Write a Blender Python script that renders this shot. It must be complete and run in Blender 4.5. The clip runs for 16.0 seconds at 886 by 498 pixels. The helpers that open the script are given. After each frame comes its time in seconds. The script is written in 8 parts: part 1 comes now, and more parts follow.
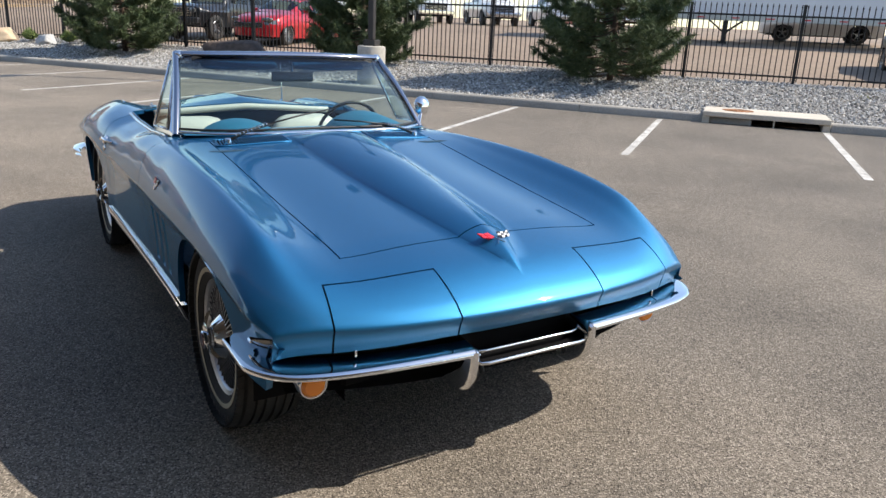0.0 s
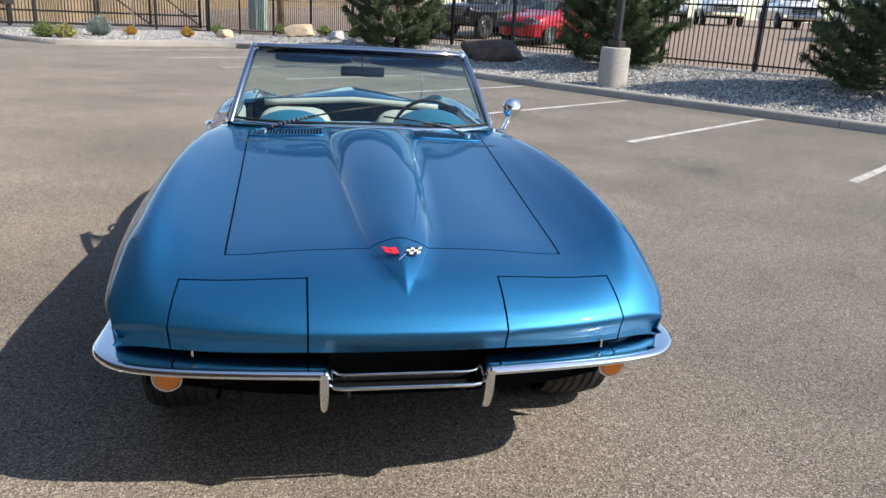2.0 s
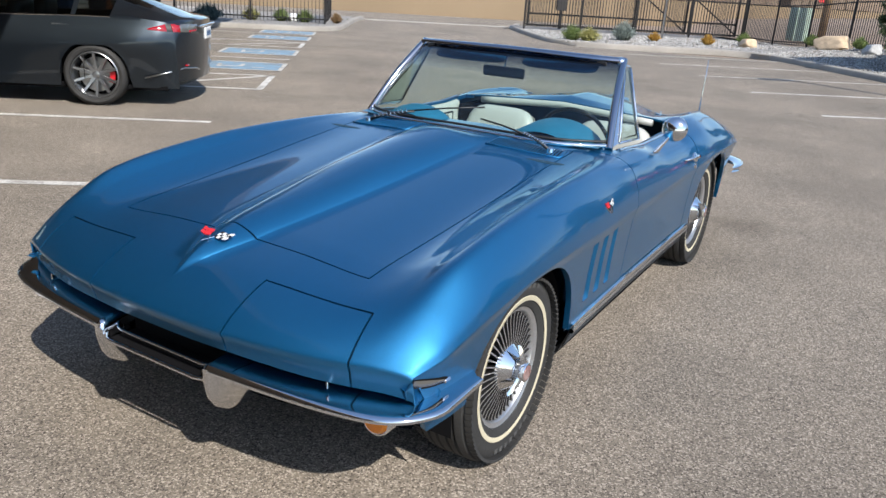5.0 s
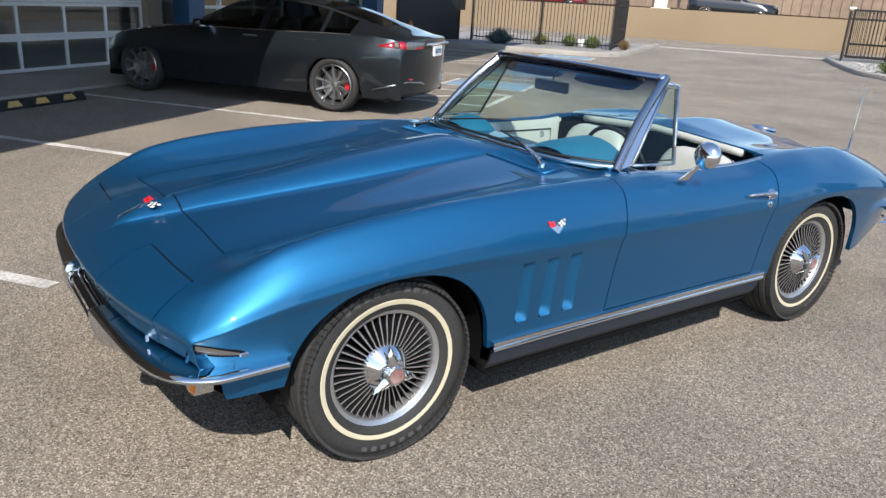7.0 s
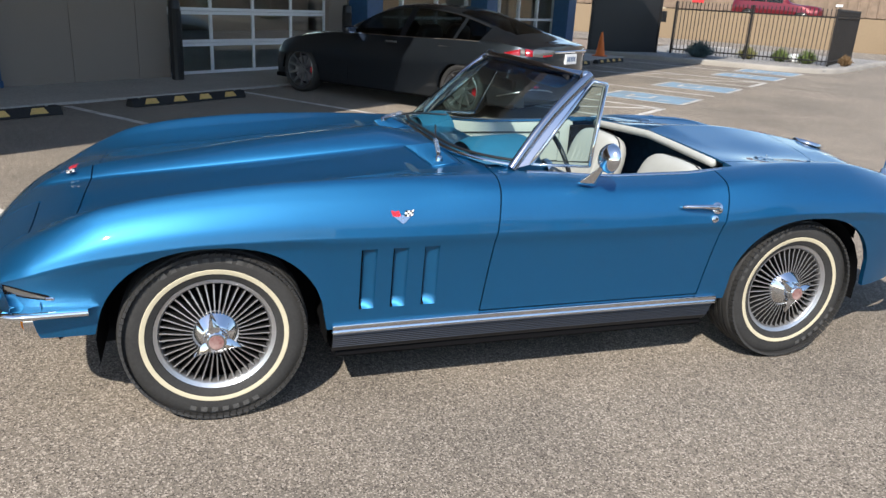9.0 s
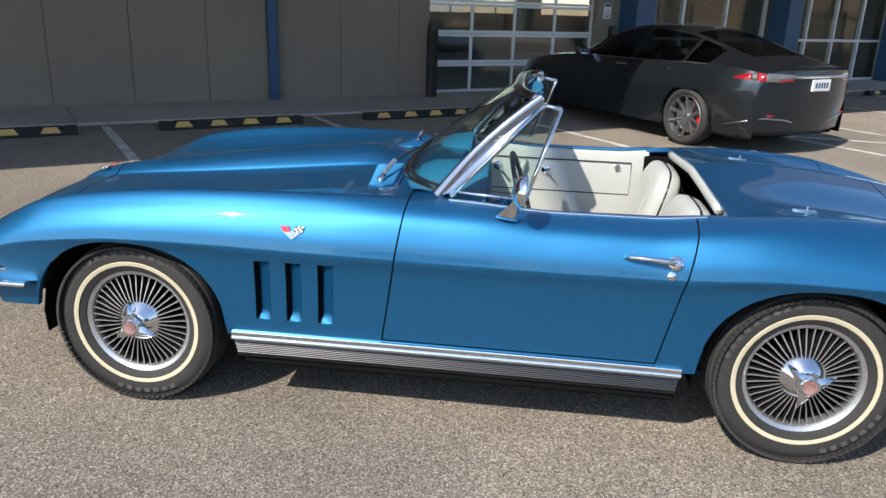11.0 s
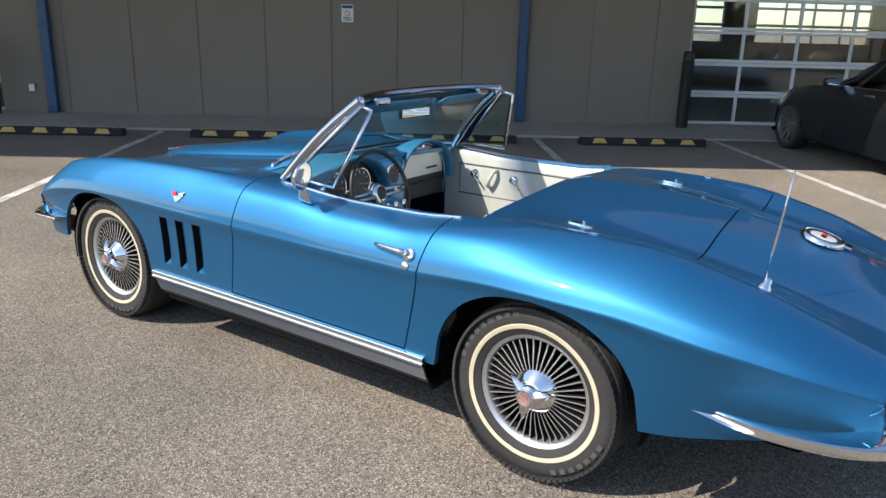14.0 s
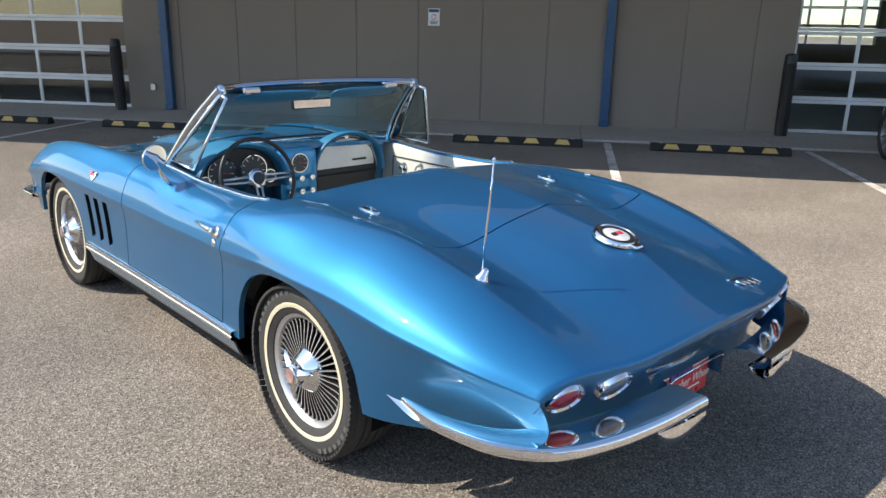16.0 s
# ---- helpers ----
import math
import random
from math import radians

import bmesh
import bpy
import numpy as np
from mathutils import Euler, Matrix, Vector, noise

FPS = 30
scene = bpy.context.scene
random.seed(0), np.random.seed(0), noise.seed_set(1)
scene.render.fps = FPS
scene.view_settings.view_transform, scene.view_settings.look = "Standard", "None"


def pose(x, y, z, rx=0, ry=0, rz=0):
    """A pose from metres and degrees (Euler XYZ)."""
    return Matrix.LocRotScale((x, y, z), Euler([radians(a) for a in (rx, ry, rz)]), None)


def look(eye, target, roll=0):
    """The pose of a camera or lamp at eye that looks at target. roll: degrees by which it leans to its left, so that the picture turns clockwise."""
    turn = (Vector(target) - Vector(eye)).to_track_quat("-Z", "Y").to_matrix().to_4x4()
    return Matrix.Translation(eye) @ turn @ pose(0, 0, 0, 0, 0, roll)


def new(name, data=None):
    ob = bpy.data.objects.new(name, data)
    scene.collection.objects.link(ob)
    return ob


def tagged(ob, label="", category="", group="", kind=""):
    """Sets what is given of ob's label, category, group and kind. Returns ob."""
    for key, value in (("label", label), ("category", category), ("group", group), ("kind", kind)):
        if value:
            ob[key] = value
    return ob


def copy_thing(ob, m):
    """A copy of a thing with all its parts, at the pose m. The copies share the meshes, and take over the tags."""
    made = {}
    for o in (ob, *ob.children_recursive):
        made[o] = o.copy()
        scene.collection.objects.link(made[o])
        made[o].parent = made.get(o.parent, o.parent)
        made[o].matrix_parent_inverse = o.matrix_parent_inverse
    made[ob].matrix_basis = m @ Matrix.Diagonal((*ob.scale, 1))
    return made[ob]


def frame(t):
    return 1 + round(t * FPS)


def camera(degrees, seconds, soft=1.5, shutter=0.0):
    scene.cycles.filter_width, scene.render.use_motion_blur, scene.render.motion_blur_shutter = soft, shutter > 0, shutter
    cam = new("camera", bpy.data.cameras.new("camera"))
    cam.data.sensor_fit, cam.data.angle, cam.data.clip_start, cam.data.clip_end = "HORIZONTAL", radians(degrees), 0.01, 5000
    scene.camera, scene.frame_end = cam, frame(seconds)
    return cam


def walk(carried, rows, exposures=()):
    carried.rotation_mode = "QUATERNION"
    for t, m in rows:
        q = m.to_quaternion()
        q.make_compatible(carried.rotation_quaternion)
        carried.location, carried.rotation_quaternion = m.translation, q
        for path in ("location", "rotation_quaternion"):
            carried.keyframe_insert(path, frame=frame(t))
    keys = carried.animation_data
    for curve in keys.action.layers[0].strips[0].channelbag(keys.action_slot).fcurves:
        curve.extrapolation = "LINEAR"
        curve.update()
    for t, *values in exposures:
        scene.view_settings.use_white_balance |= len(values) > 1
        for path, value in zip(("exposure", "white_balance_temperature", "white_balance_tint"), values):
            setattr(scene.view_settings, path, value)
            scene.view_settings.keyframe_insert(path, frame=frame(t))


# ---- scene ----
cam = camera(61.4, 16.0)
PATH = [
    (0, (0.058, 0.018, 1.427), (1.044, 1.661, 0.854), 2.6),
    (0.5, (0.298, -0.013, 1.443), (1.131, 1.711, 0.867), 2.7),
    (1, (0.629, -0.125, 1.441), (1.281, 1.674, 0.859), 2.8),
    (1.5, (0.921, -0.186, 1.442), (1.4, 1.663, 0.85), 3.0),
    (2, (1.231, -0.14, 1.456), (1.54, 1.741, 0.851), 3.2),
    (2.5, (1.574, -0.128, 1.444), (1.689, 1.772, 0.829), 3.2),
    (3, (1.964, -0.121, 1.47), (1.871, 1.776, 0.845), 3.5),
    (3.5, (2.281, 0.055, 1.484), (1.98, 1.925, 0.844), 3.7),
    (4, (2.567, 0.166, 1.478), (2.044, 1.984, 0.828), 3.8),
    (4.5, (2.946, 0.297, 1.501), (2.178, 2.021, 0.84), 3.6),
    (5, (3.21, 0.538, 1.515), (2.214, 2.142, 0.853), 3.5),
    (5.2, (3.312, 0.618, 1.533), (2.232, 2.167, 0.874), 3.5),
    (7.3, (4.31, 1.596, 1.513), (2.701, 2.596, 0.872), 3.5),
    (7.5, (4.397, 1.7, 1.514), (2.761, 2.656, 0.873), 3.5),
    (8, (4.502, 1.972, 1.502), (2.805, 2.814, 0.861), 3.4),
    (8.5, (4.596, 2.265, 1.504), (2.843, 2.981, 0.862), 3.4),
    (9, (4.762, 2.608, 1.505), (2.952, 3.168, 0.865), 3.2),
    (9.2, (4.791, 2.734, 1.509), (2.96, 3.223, 0.871), 3.0),
    (11.3, (4.676, 4.303, 1.552), (2.809, 3.936, 0.936), 2.0),
    (11.5, (4.647, 4.423, 1.554), (2.79, 3.999, 0.945), 2.0),
    (12, (4.669, 4.742, 1.545), (2.836, 4.207, 0.949), 2.4),
    (12.5, (4.588, 5.108, 1.539), (2.807, 4.414, 0.95), 2.2),
    (13, (4.47, 5.438, 1.559), (2.752, 4.596, 0.977), 1.9),
    (13.5, (4.396, 5.823, 1.537), (2.757, 4.832, 0.959), 1.7),
    (14, (4.264, 6.162, 1.536), (2.713, 5.036, 0.963), 1.5),
    (14.5, (4.002, 6.436, 1.551), (2.536, 5.201, 0.981), 1.4),
    (15, (3.834, 6.751, 1.536), (2.437, 5.435, 0.972), 1.2),
    (15.5, (3.65, 7.051, 1.527), (2.316, 5.67, 0.966), 1.1),
    (16, (3.434, 7.181, 1.503), (2.158, 5.749, 0.938), 1.1),
]
walk(cam, [(t, look(eye, target, roll)) for t, eye, target, roll in PATH], exposures=((0, 0.66, 6850, 10), (2.5, 0.58, 6650, 10), (5, 0.48, 6450, 10), (8, 0.53, 6600, 10), (12, 0.56, 6700, 10), (14, 0.69, 6800, 10), (16, 0.92, 6850, 10)))

# ---- light ----
SUN = Vector((0.92, -0.50, 1.0)).normalized()      # the way to the sun
world = bpy.data.worlds.new("sky")
scene.world = world
world.use_nodes = True
wn = world.node_tree.nodes
sky = wn.new("ShaderNodeTexSky")
sky.sky_type = "NISHITA"
sky.sun_disc = False
sky.dust_density, sky.ozone_density = 0.4, 1.6
sky.sun_elevation = math.asin(SUN.z)
sky.sun_rotation = math.atan2(SUN.x, SUN.y)
wn["Background"].inputs["Strength"].default_value = 0.15
world.node_tree.links.new(sky.outputs["Color"], wn["Background"].inputs["Color"])
sun = new("sun", bpy.data.lights.new("sun", "SUN"))
sun.data.energy, sun.data.angle, sun.data.color = 4.3, radians(0.53), (1.0, 0.95, 0.87)
sun.matrix_world = look(SUN * 50, (0, 0, 0))

# the parking lot's own axes: u away from the building, v along it
LOT = pose(0, 0, 0, 0, 0, 38.8)


def lot(u, v, z=0.0, turn=0.0):
    return LOT @ pose(u, v, z, 0, 0, turn)


# ---- making of meshes ----
def material(name, base, rough=0.6, metal=0.0, spec=0.5, scale=0.0, vary=0.0, bump=0.0, fine=0.0, coat=0.0, second=None, patch=0.0):
    """Principled surface with variation at two scales: grain (scale, 1/m) and patches; bump in metres."""
    m = bpy.data.materials.new(name)
    m.use_nodes = True
    nt = m.node_tree
    p = nt.nodes["Principled BSDF"]
    p.inputs["Base Color"].default_value = (*base, 1)
    p.inputs["Roughness"].default_value = rough
    p.inputs["Metallic"].default_value = metal
    p.inputs["Specular IOR Level"].default_value = spec
    p.inputs["Coat Weight"].default_value = coat
    p.inputs["Coat Roughness"].default_value = 0.03
    if scale:
        tc = nt.nodes.new("ShaderNodeTexCoord")
        n1 = nt.nodes.new("ShaderNodeTexNoise")
        n1.inputs["Scale"].default_value = scale
        n1.inputs["Detail"].default_value = 6
        nt.links.new(tc.outputs["Object"], n1.inputs["Vector"])
        n2 = nt.nodes.new("ShaderNodeTexNoise")
        n2.inputs["Scale"].default_value = patch or scale / 14
        n2.inputs["Detail"].default_value = 4
        nt.links.new(tc.outputs["Object"], n2.inputs["Vector"])
        add = nt.nodes.new("ShaderNodeMath")
        add.operation = "ADD"
        nt.links.new(n1.outputs["Fac"], add.inputs[0])
        nt.links.new(n2.outputs["Fac"], add.inputs[1])
        ramp = nt.nodes.new("ShaderNodeValToRGB")
        e = ramp.color_ramp.elements
        dark = second or tuple(c * (1 - vary) for c in base)
        light = tuple(min(1, c * (1 + vary * 0.7)) for c in base)
        e[0].position, e[0].color = 0.35, (*dark, 1)
        e[1].position, e[1].color = 0.65, (*light, 1)
        half = nt.nodes.new("ShaderNodeMath")
        half.operation = "MULTIPLY"
        half.inputs[1].default_value = 0.5
        nt.links.new(add.outputs[0], half.inputs[0])
        nt.links.new(half.outputs[0], ramp.inputs["Fac"])
        nt.links.new(ramp.outputs["Color"], p.inputs["Base Color"])
        if bump:
            b = nt.nodes.new("ShaderNodeBump")
            b.inputs["Strength"].default_value = 1.0
            b.inputs["Distance"].default_value = bump
            nt.links.new(n1.outputs["Fac"], b.inputs["Height"])
            nt.links.new(b.outputs["Normal"], p.inputs["Normal"])
    return m


def finish(name, bm, mat=None, smooth=False, angle=None):
    """A mesh object out of a bmesh."""
    me = bpy.data.meshes.new(name)
    bm.normal_update()
    bm.to_mesh(me)
    bm.free()
    if mat:
        for k in (mat if isinstance(mat, (list, tuple)) else [mat]):
            me.materials.append(k)
    if smooth:
        me.shade_smooth()
        if angle:
            me.set_sharp_from_angle(angle=radians(angle))
    return new(name, me)


def part(name, bm, mat, parent, label="", smooth=False, angle=None):
    ob = finish(name, bm, mat, smooth, angle)
    ob.parent = parent
    if label:
        ob["label"] = label
    return ob


def thing(name, m, label, category, group="", kind=""):
    ob = new(name)
    ob.matrix_world = m
    ob.empty_display_size = 0.1
    return tagged(ob, label, category, group, kind)


def box(bm, lo, hi, bevel=0.0, m=None, seg=1):
    """A box from corner lo to corner hi, bevelled."""
    c = [(a + b) / 2 for a, b in zip(lo, hi)]
    s = [max(1e-4, b - a) for a, b in zip(lo, hi)]
    r = bmesh.ops.create_cube(bm, size=1, matrix=Matrix.Translation(c) @ Matrix.Diagonal((*s, 1)))
    vs = r["verts"]
    if bevel:
        es = list({e for v in vs for e in v.link_edges})
        q = bmesh.ops.bevel(bm, geom=es, offset=bevel, segments=seg, affect="EDGES", profile=0.5)
        vs = list({v for f in q["faces"] for v in f.verts} | {v for v in vs if v.is_valid})
    if m is not None:
        bmesh.ops.transform(bm, matrix=m, verts=vs)
    return bm


def boxed(lo, hi, bevel=0.0, m=None, seg=1):
    return box(bmesh.new(), lo, hi, bevel, m, seg)


def tube(bm, pts, r, n=8, closed=False, flat=1.0):
    """A round bar along points; r is one radius or one per point."""
    pts = [Vector(p) for p in pts]
    k = len(pts)
    rs = r if isinstance(r, (list, tuple)) else [r] * k
    rings = []
    side = None
    for i, p in enumerate(pts):
        a = pts[i - 1] if (i or closed) else p
        b = pts[(i + 1) % k] if (i < k - 1 or closed) else p
        d = (b - a).normalized()
        if side is None:
            side = d.cross(Vector((0, 0, 1)))
            if side.length < 1e-3:
                side = d.cross(Vector((1, 0, 0)))
        side = (side - d * side.dot(d)).normalized()
        up = side.cross(d)
        rings.append([bm.verts.new(p + rs[i] * (math.cos(t) * side + flat * math.sin(t) * up)) for t in (2 * math.pi * j / n for j in range(n))])
    for i in range(k if closed else k - 1):
        a, b = rings[i], rings[(i + 1) % k]
        for j in range(n):
            bm.faces.new((a[j], b[j], b[(j + 1) % n], a[(j + 1) % n]))
    if not closed:
        bm.faces.new(rings[0])
        bm.faces.new(rings[-1][::-1])
    return bm


def lathe(bm, prof, n=24, axis="Z", m=None):
    """Turns (radius, height) points round an axis."""
    rings = []
    vs = []
    for r, h in prof:
        if r < 1e-5:
            v = bm.verts.new((0, 0, h))
            rings.append([v])
            vs.append(v)
        else:
            ring = [bm.verts.new((r * math.cos(2 * math.pi * j / n), r * math.sin(2 * math.pi * j / n), h)) for j in range(n)]
            rings.append(ring)
            vs += ring
    for a, b in zip(rings, rings[1:]):
        for j in range(n):
            q = [a[j % len(a)], a[(j + 1) % len(a)], b[(j + 1) % len(b)], b[j % len(b)]]
            q = [v for i, v in enumerate(q) if v not in q[:i]]
            if len(q) > 2:
                bm.faces.new(q)
    t = {"Z": Matrix.Identity(4), "X": pose(0, 0, 0, 0, 90, 0), "Y": pose(0, 0, 0, -90, 0, 0)}[axis]
    bmesh.ops.transform(bm, matrix=(m @ t) if m is not None else t, verts=vs)
    return bm


def grid(bm, rows):
    """A sheet through rows of points."""
    vs = [[bm.verts.new(p) for p in row] for row in rows]
    for a, b in zip(vs, vs[1:]):
        for j in range(len(a) - 1):
            bm.faces.new((a[j], a[j + 1], b[j + 1], b[j]))
    return bm


def prism(bm, outline, y0, y1, m=None):
    """Extrudes an (x, z) outline from y0 to y1."""
    a = [bm.verts.new((x, y0, z)) for x, z in outline]
    b = [bm.verts.new((x, y1, z)) for x, z in outline]
    bm.faces.new(a)
    bm.faces.new(b[::-1])
    for i in range(len(a)):
        j = (i + 1) % len(a)
        bm.faces.new((a[i], b[i], b[j], a[j]))
    bmesh.ops.recalc_face_normals(bm, faces=bm.faces)
    if m is not None:
        bmesh.ops.transform(bm, matrix=m, verts=a + b)
    return bm


def spline(keys):
    """A smooth function through (t, value) keys, with no overshoot between equal neighbours (monotone cubic)."""
    t = np.array([k[0] for k in keys], float)
    v = np.array([k[1] for k in keys], float)
    h = np.diff(t)
    d = np.diff(v) / h
    s = np.zeros_like(v)
    s[0], s[-1] = d[0], d[-1]
    for i in range(1, len(t) - 1):
        if d[i - 1] * d[i] > 0:
            w1, w2 = 2 * h[i] + h[i - 1], h[i] + 2 * h[i - 1]
            s[i] = (w1 + w2) / (w1 / d[i - 1] + w2 / d[i])

    def f(x):
        i = int(np.clip(np.searchsorted(t, x) - 1, 0, len(h) - 1))
        if x <= t[0]:
            return float(v[0] + s[0] * (x - t[0]))
        if x >= t[-1]:
            return float(v[-1] + s[-1] * (x - t[-1]))
        q = (x - t[i]) / h[i]
        return float((1 + 2 * q) * (1 - q) ** 2 * v[i] + q * (1 - q) ** 2 * h[i] * s[i] + q * q * (3 - 2 * q) * v[i + 1] + q * q * (q - 1) * h[i] * s[i + 1])
    return f


def smooth01(a, b, x):
    q = min(1.0, max(0.0, (x - a) / (b - a)))
    return q * q * (3 - 2 * q)

# ---- materials ----
def asphalt_material():
    m = material("asphalt", (0.135, 0.118, 0.104), rough=0.9, spec=0.3)
    nt = m.node_tree
    p = nt.nodes["Principled BSDF"]
    p.inputs["Diffuse Roughness"].default_value = 0.4
    tc = nt.nodes.new("ShaderNodeTexCoord")
    vo = nt.nodes.new("ShaderNodeTexVoronoi")
    vo.inputs["Scale"].default_value = 185
    nt.links.new(tc.outputs["Object"], vo.inputs["Vector"])
    stone = nt.nodes.new("ShaderNodeValToRGB")
    stone.color_ramp.interpolation = "LINEAR"
    e = stone.color_ramp.elements
    e[0].position, e[0].color = 0.0, (0.052, 0.044, 0.037, 1)
    e[1].position, e[1].color = 0.10, (0.095, 0.082, 0.069, 1)
    for pos, col in ((0.24, (0.160, 0.139, 0.116)), (0.74, (0.224, 0.195, 0.163)), (0.95, (0.42, 0.373, 0.320))):
        e.new(pos).color = (*col, 1)
    sep = nt.nodes.new("ShaderNodeSeparateColor")
    nt.links.new(vo.outputs["Color"], sep.inputs["Color"])
    nt.links.new(sep.outputs["Red"], stone.inputs["Fac"])
    big = nt.nodes.new("ShaderNodeTexNoise")
    big.inputs["Scale"].default_value = 0.55
    big.inputs["Detail"].default_value = 7
    big.inputs["Roughness"].default_value = 0.62
    nt.links.new(tc.outputs["Object"], big.inputs["Vector"])
    worn = nt.nodes.new("ShaderNodeValToRGB")
    w = worn.color_ramp.elements
    w[0].position, w[0].color = 0.33, (0.74, 0.73, 0.72, 1)
    w[1].position, w[1].color = 0.68, (1.16, 1.13, 1.09, 1)
    nt.links.new(big.outputs["Fac"], worn.inputs["Fac"])
    mul = nt.nodes.new("ShaderNodeMix")
    mul.data_type, mul.blend_type = "RGBA", "MULTIPLY"
    mul.inputs["Factor"].default_value = 1.0
    nt.links.new(stone.outputs["Color"], mul.inputs["A"])
    nt.links.new(worn.outputs["Color"], mul.inputs["B"])
    # oil spots
    sp = nt.nodes.new("ShaderNodeTexVoronoi")
    sp.inputs["Scale"].default_value = 0.34
    nt.links.new(tc.outputs["Object"], sp.inputs["Vector"])
    oil = nt.nodes.new("ShaderNodeValToRGB")
    o = oil.color_ramp.elements
    o[0].position, o[0].color = 0.02, (0.55, 0.53, 0.52, 1)
    o[1].position, o[1].color = 0.10, (1, 1, 1, 1)
    nt.links.new(sp.outputs["Distance"], oil.inputs["Fac"])
    mul2 = nt.nodes.new("ShaderNodeMix")
    mul2.data_type, mul2.blend_type = "RGBA", "MULTIPLY"
    mul2.inputs["Factor"].default_value = 0.6
    nt.links.new(mul.outputs["Result"], mul2.inputs["A"])
    nt.links.new(oil.outputs["Color"], mul2.inputs["B"])
    nt.links.new(mul2.outputs["Result"], p.inputs["Base Color"])
    b = nt.nodes.new("ShaderNodeBump")
    b.inputs["Distance"].default_value = 0.0025
    b.inputs["Strength"].default_value = 0.9
    nt.links.new(vo.outputs["Distance"], b.inputs["Height"])
    nt.links.new(b.outputs["Normal"], p.inputs["Normal"])
    return m


def paint_material(name, base, flake=0.35, rough=0.34, metal=0.75, pearl=0.0):
    m = material(name, base, rough=rough, metal=metal, coat=1.0)
    nt = m.node_tree
    p = nt.nodes["Principled BSDF"]
    p.inputs["Coat Roughness"].default_value = 0.025
    p.inputs["Coat IOR"].default_value = 1.42
    tc = nt.nodes.new("ShaderNodeTexCoord")
    vo = nt.nodes.new("ShaderNodeTexVoronoi")
    vo.inputs["Scale"].default_value = 1800
    nt.links.new(tc.outputs["Object"], vo.inputs["Vector"])
    sep = nt.nodes.new("ShaderNodeSeparateColor")
    nt.links.new(vo.outputs["Color"], sep.inputs["Color"])
    ramp = nt.nodes.new("ShaderNodeMapRange")
    ramp.inputs["To Min"].default_value = 1 - flake
    ramp.inputs["To Max"].default_value = 1 + flake
    nt.links.new(sep.outputs["Green"], ramp.inputs["Value"])
    mul = nt.nodes.new("ShaderNodeMix")
    mul.data_type, mul.blend_type = "RGBA", "MULTIPLY"
    mul.inputs["Factor"].default_value = 1.0
    mul.inputs["A"].default_value = (*base, 1)
    nt.links.new(ramp.outputs["Result"], mul.inputs["B"])
    nt.links.new(mul.outputs["Result"], p.inputs["Base Color"])
    if pearl:
        # pale flakes near the surface
        gl = nt.nodes.new("ShaderNodeBsdfGlossy")
        gl.inputs["Color"].default_value = (0.45, 0.95, 0.80, 1)
        gl.inputs["Roughness"].default_value = 0.45
        mix = nt.nodes.new("ShaderNodeMixShader")
        mix.inputs["Fac"].default_value = pearl
        nt.links.new(p.outputs["BSDF"], mix.inputs[1])
        nt.links.new(gl.outputs["BSDF"], mix.inputs[2])
        nt.links.new(mix.outputs["Shader"], nt.nodes["Material Output"].inputs["Surface"])
    return m


def glass_material(name, tint=(0.86, 0.95, 0.92), rough=0.0, gloss=0.07):
    """Thin clear pane: part mirror by Fresnel, part tinted see-through."""
    m = bpy.data.materials.new(name)
    m.use_nodes = True
    nt = m.node_tree
    out = nt.nodes["Material Output"]
    nt.nodes.remove(nt.nodes["Principled BSDF"])
    tr = nt.nodes.new("ShaderNodeBsdfTransparent")
    tr.inputs["Color"].default_value = (*tint, 1)
    gl = nt.nodes.new("ShaderNodeBsdfGlossy")
    gl.inputs["Roughness"].default_value = rough
    lw = nt.nodes.new("ShaderNodeLayerWeight")
    lw.inputs["Blend"].default_value = 0.5
    po = nt.nodes.new("ShaderNodeMath")
    po.operation = "POWER"
    po.inputs[1].default_value = 4.5
    nt.links.new(lw.outputs["Facing"], po.inputs[0])
    fr = nt.nodes.new("ShaderNodeMath")
    fr.operation = "MULTIPLY_ADD"
    fr.inputs[1].default_value, fr.inputs[2].default_value = 0.92, gloss
    nt.links.new(po.outputs[0], fr.inputs[0])
    mix = nt.nodes.new("ShaderNodeMixShader")
    nt.links.new(fr.outputs[0], mix.inputs["Fac"])
    nt.links.new(tr.outputs[0], mix.inputs[1])
    nt.links.new(gl.outputs[0], mix.inputs[2])
    nt.links.new(mix.outputs[0], out.inputs["Surface"])
    return m


ASPHALT = asphalt_material()
PAINT = paint_material("blue_metallic_paint", (0.003, 0.123, 0.308), flake=0.3, rough=0.54, metal=0.9, pearl=0.034)
CHROME = material("chrome", (0.82, 0.83, 0.85), rough=0.06, metal=1.0)
FRAME_METAL = material("polished_stainless", (0.46, 0.47, 0.51), rough=0.1, metal=1.0)
RIB_METAL = material("dark_ribbed_metal", (0.10, 0.10, 0.104), rough=0.3, metal=0.9)
STEEL = material("brushed_steel", (0.55, 0.56, 0.57), rough=0.28, metal=1.0, scale=60, vary=0.15)
BLACK = material("black_paint", (0.012, 0.012, 0.013), rough=0.45)
# near-black; in the nose opening, lamp slits and scoops it carries the shade
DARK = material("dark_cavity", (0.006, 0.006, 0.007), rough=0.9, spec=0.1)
RUBBER = material("tyre_rubber", (0.030, 0.029, 0.028), rough=0.75, scale=90, vary=0.3, bump=0.0006)
IVORY = material("ivory_rubber", (0.55, 0.49, 0.35), rough=0.6, scale=30, vary=0.08)
VINYL = material("white_vinyl", (0.46, 0.465, 0.43), rough=0.42, scale=240, vary=0.05, bump=0.0006)
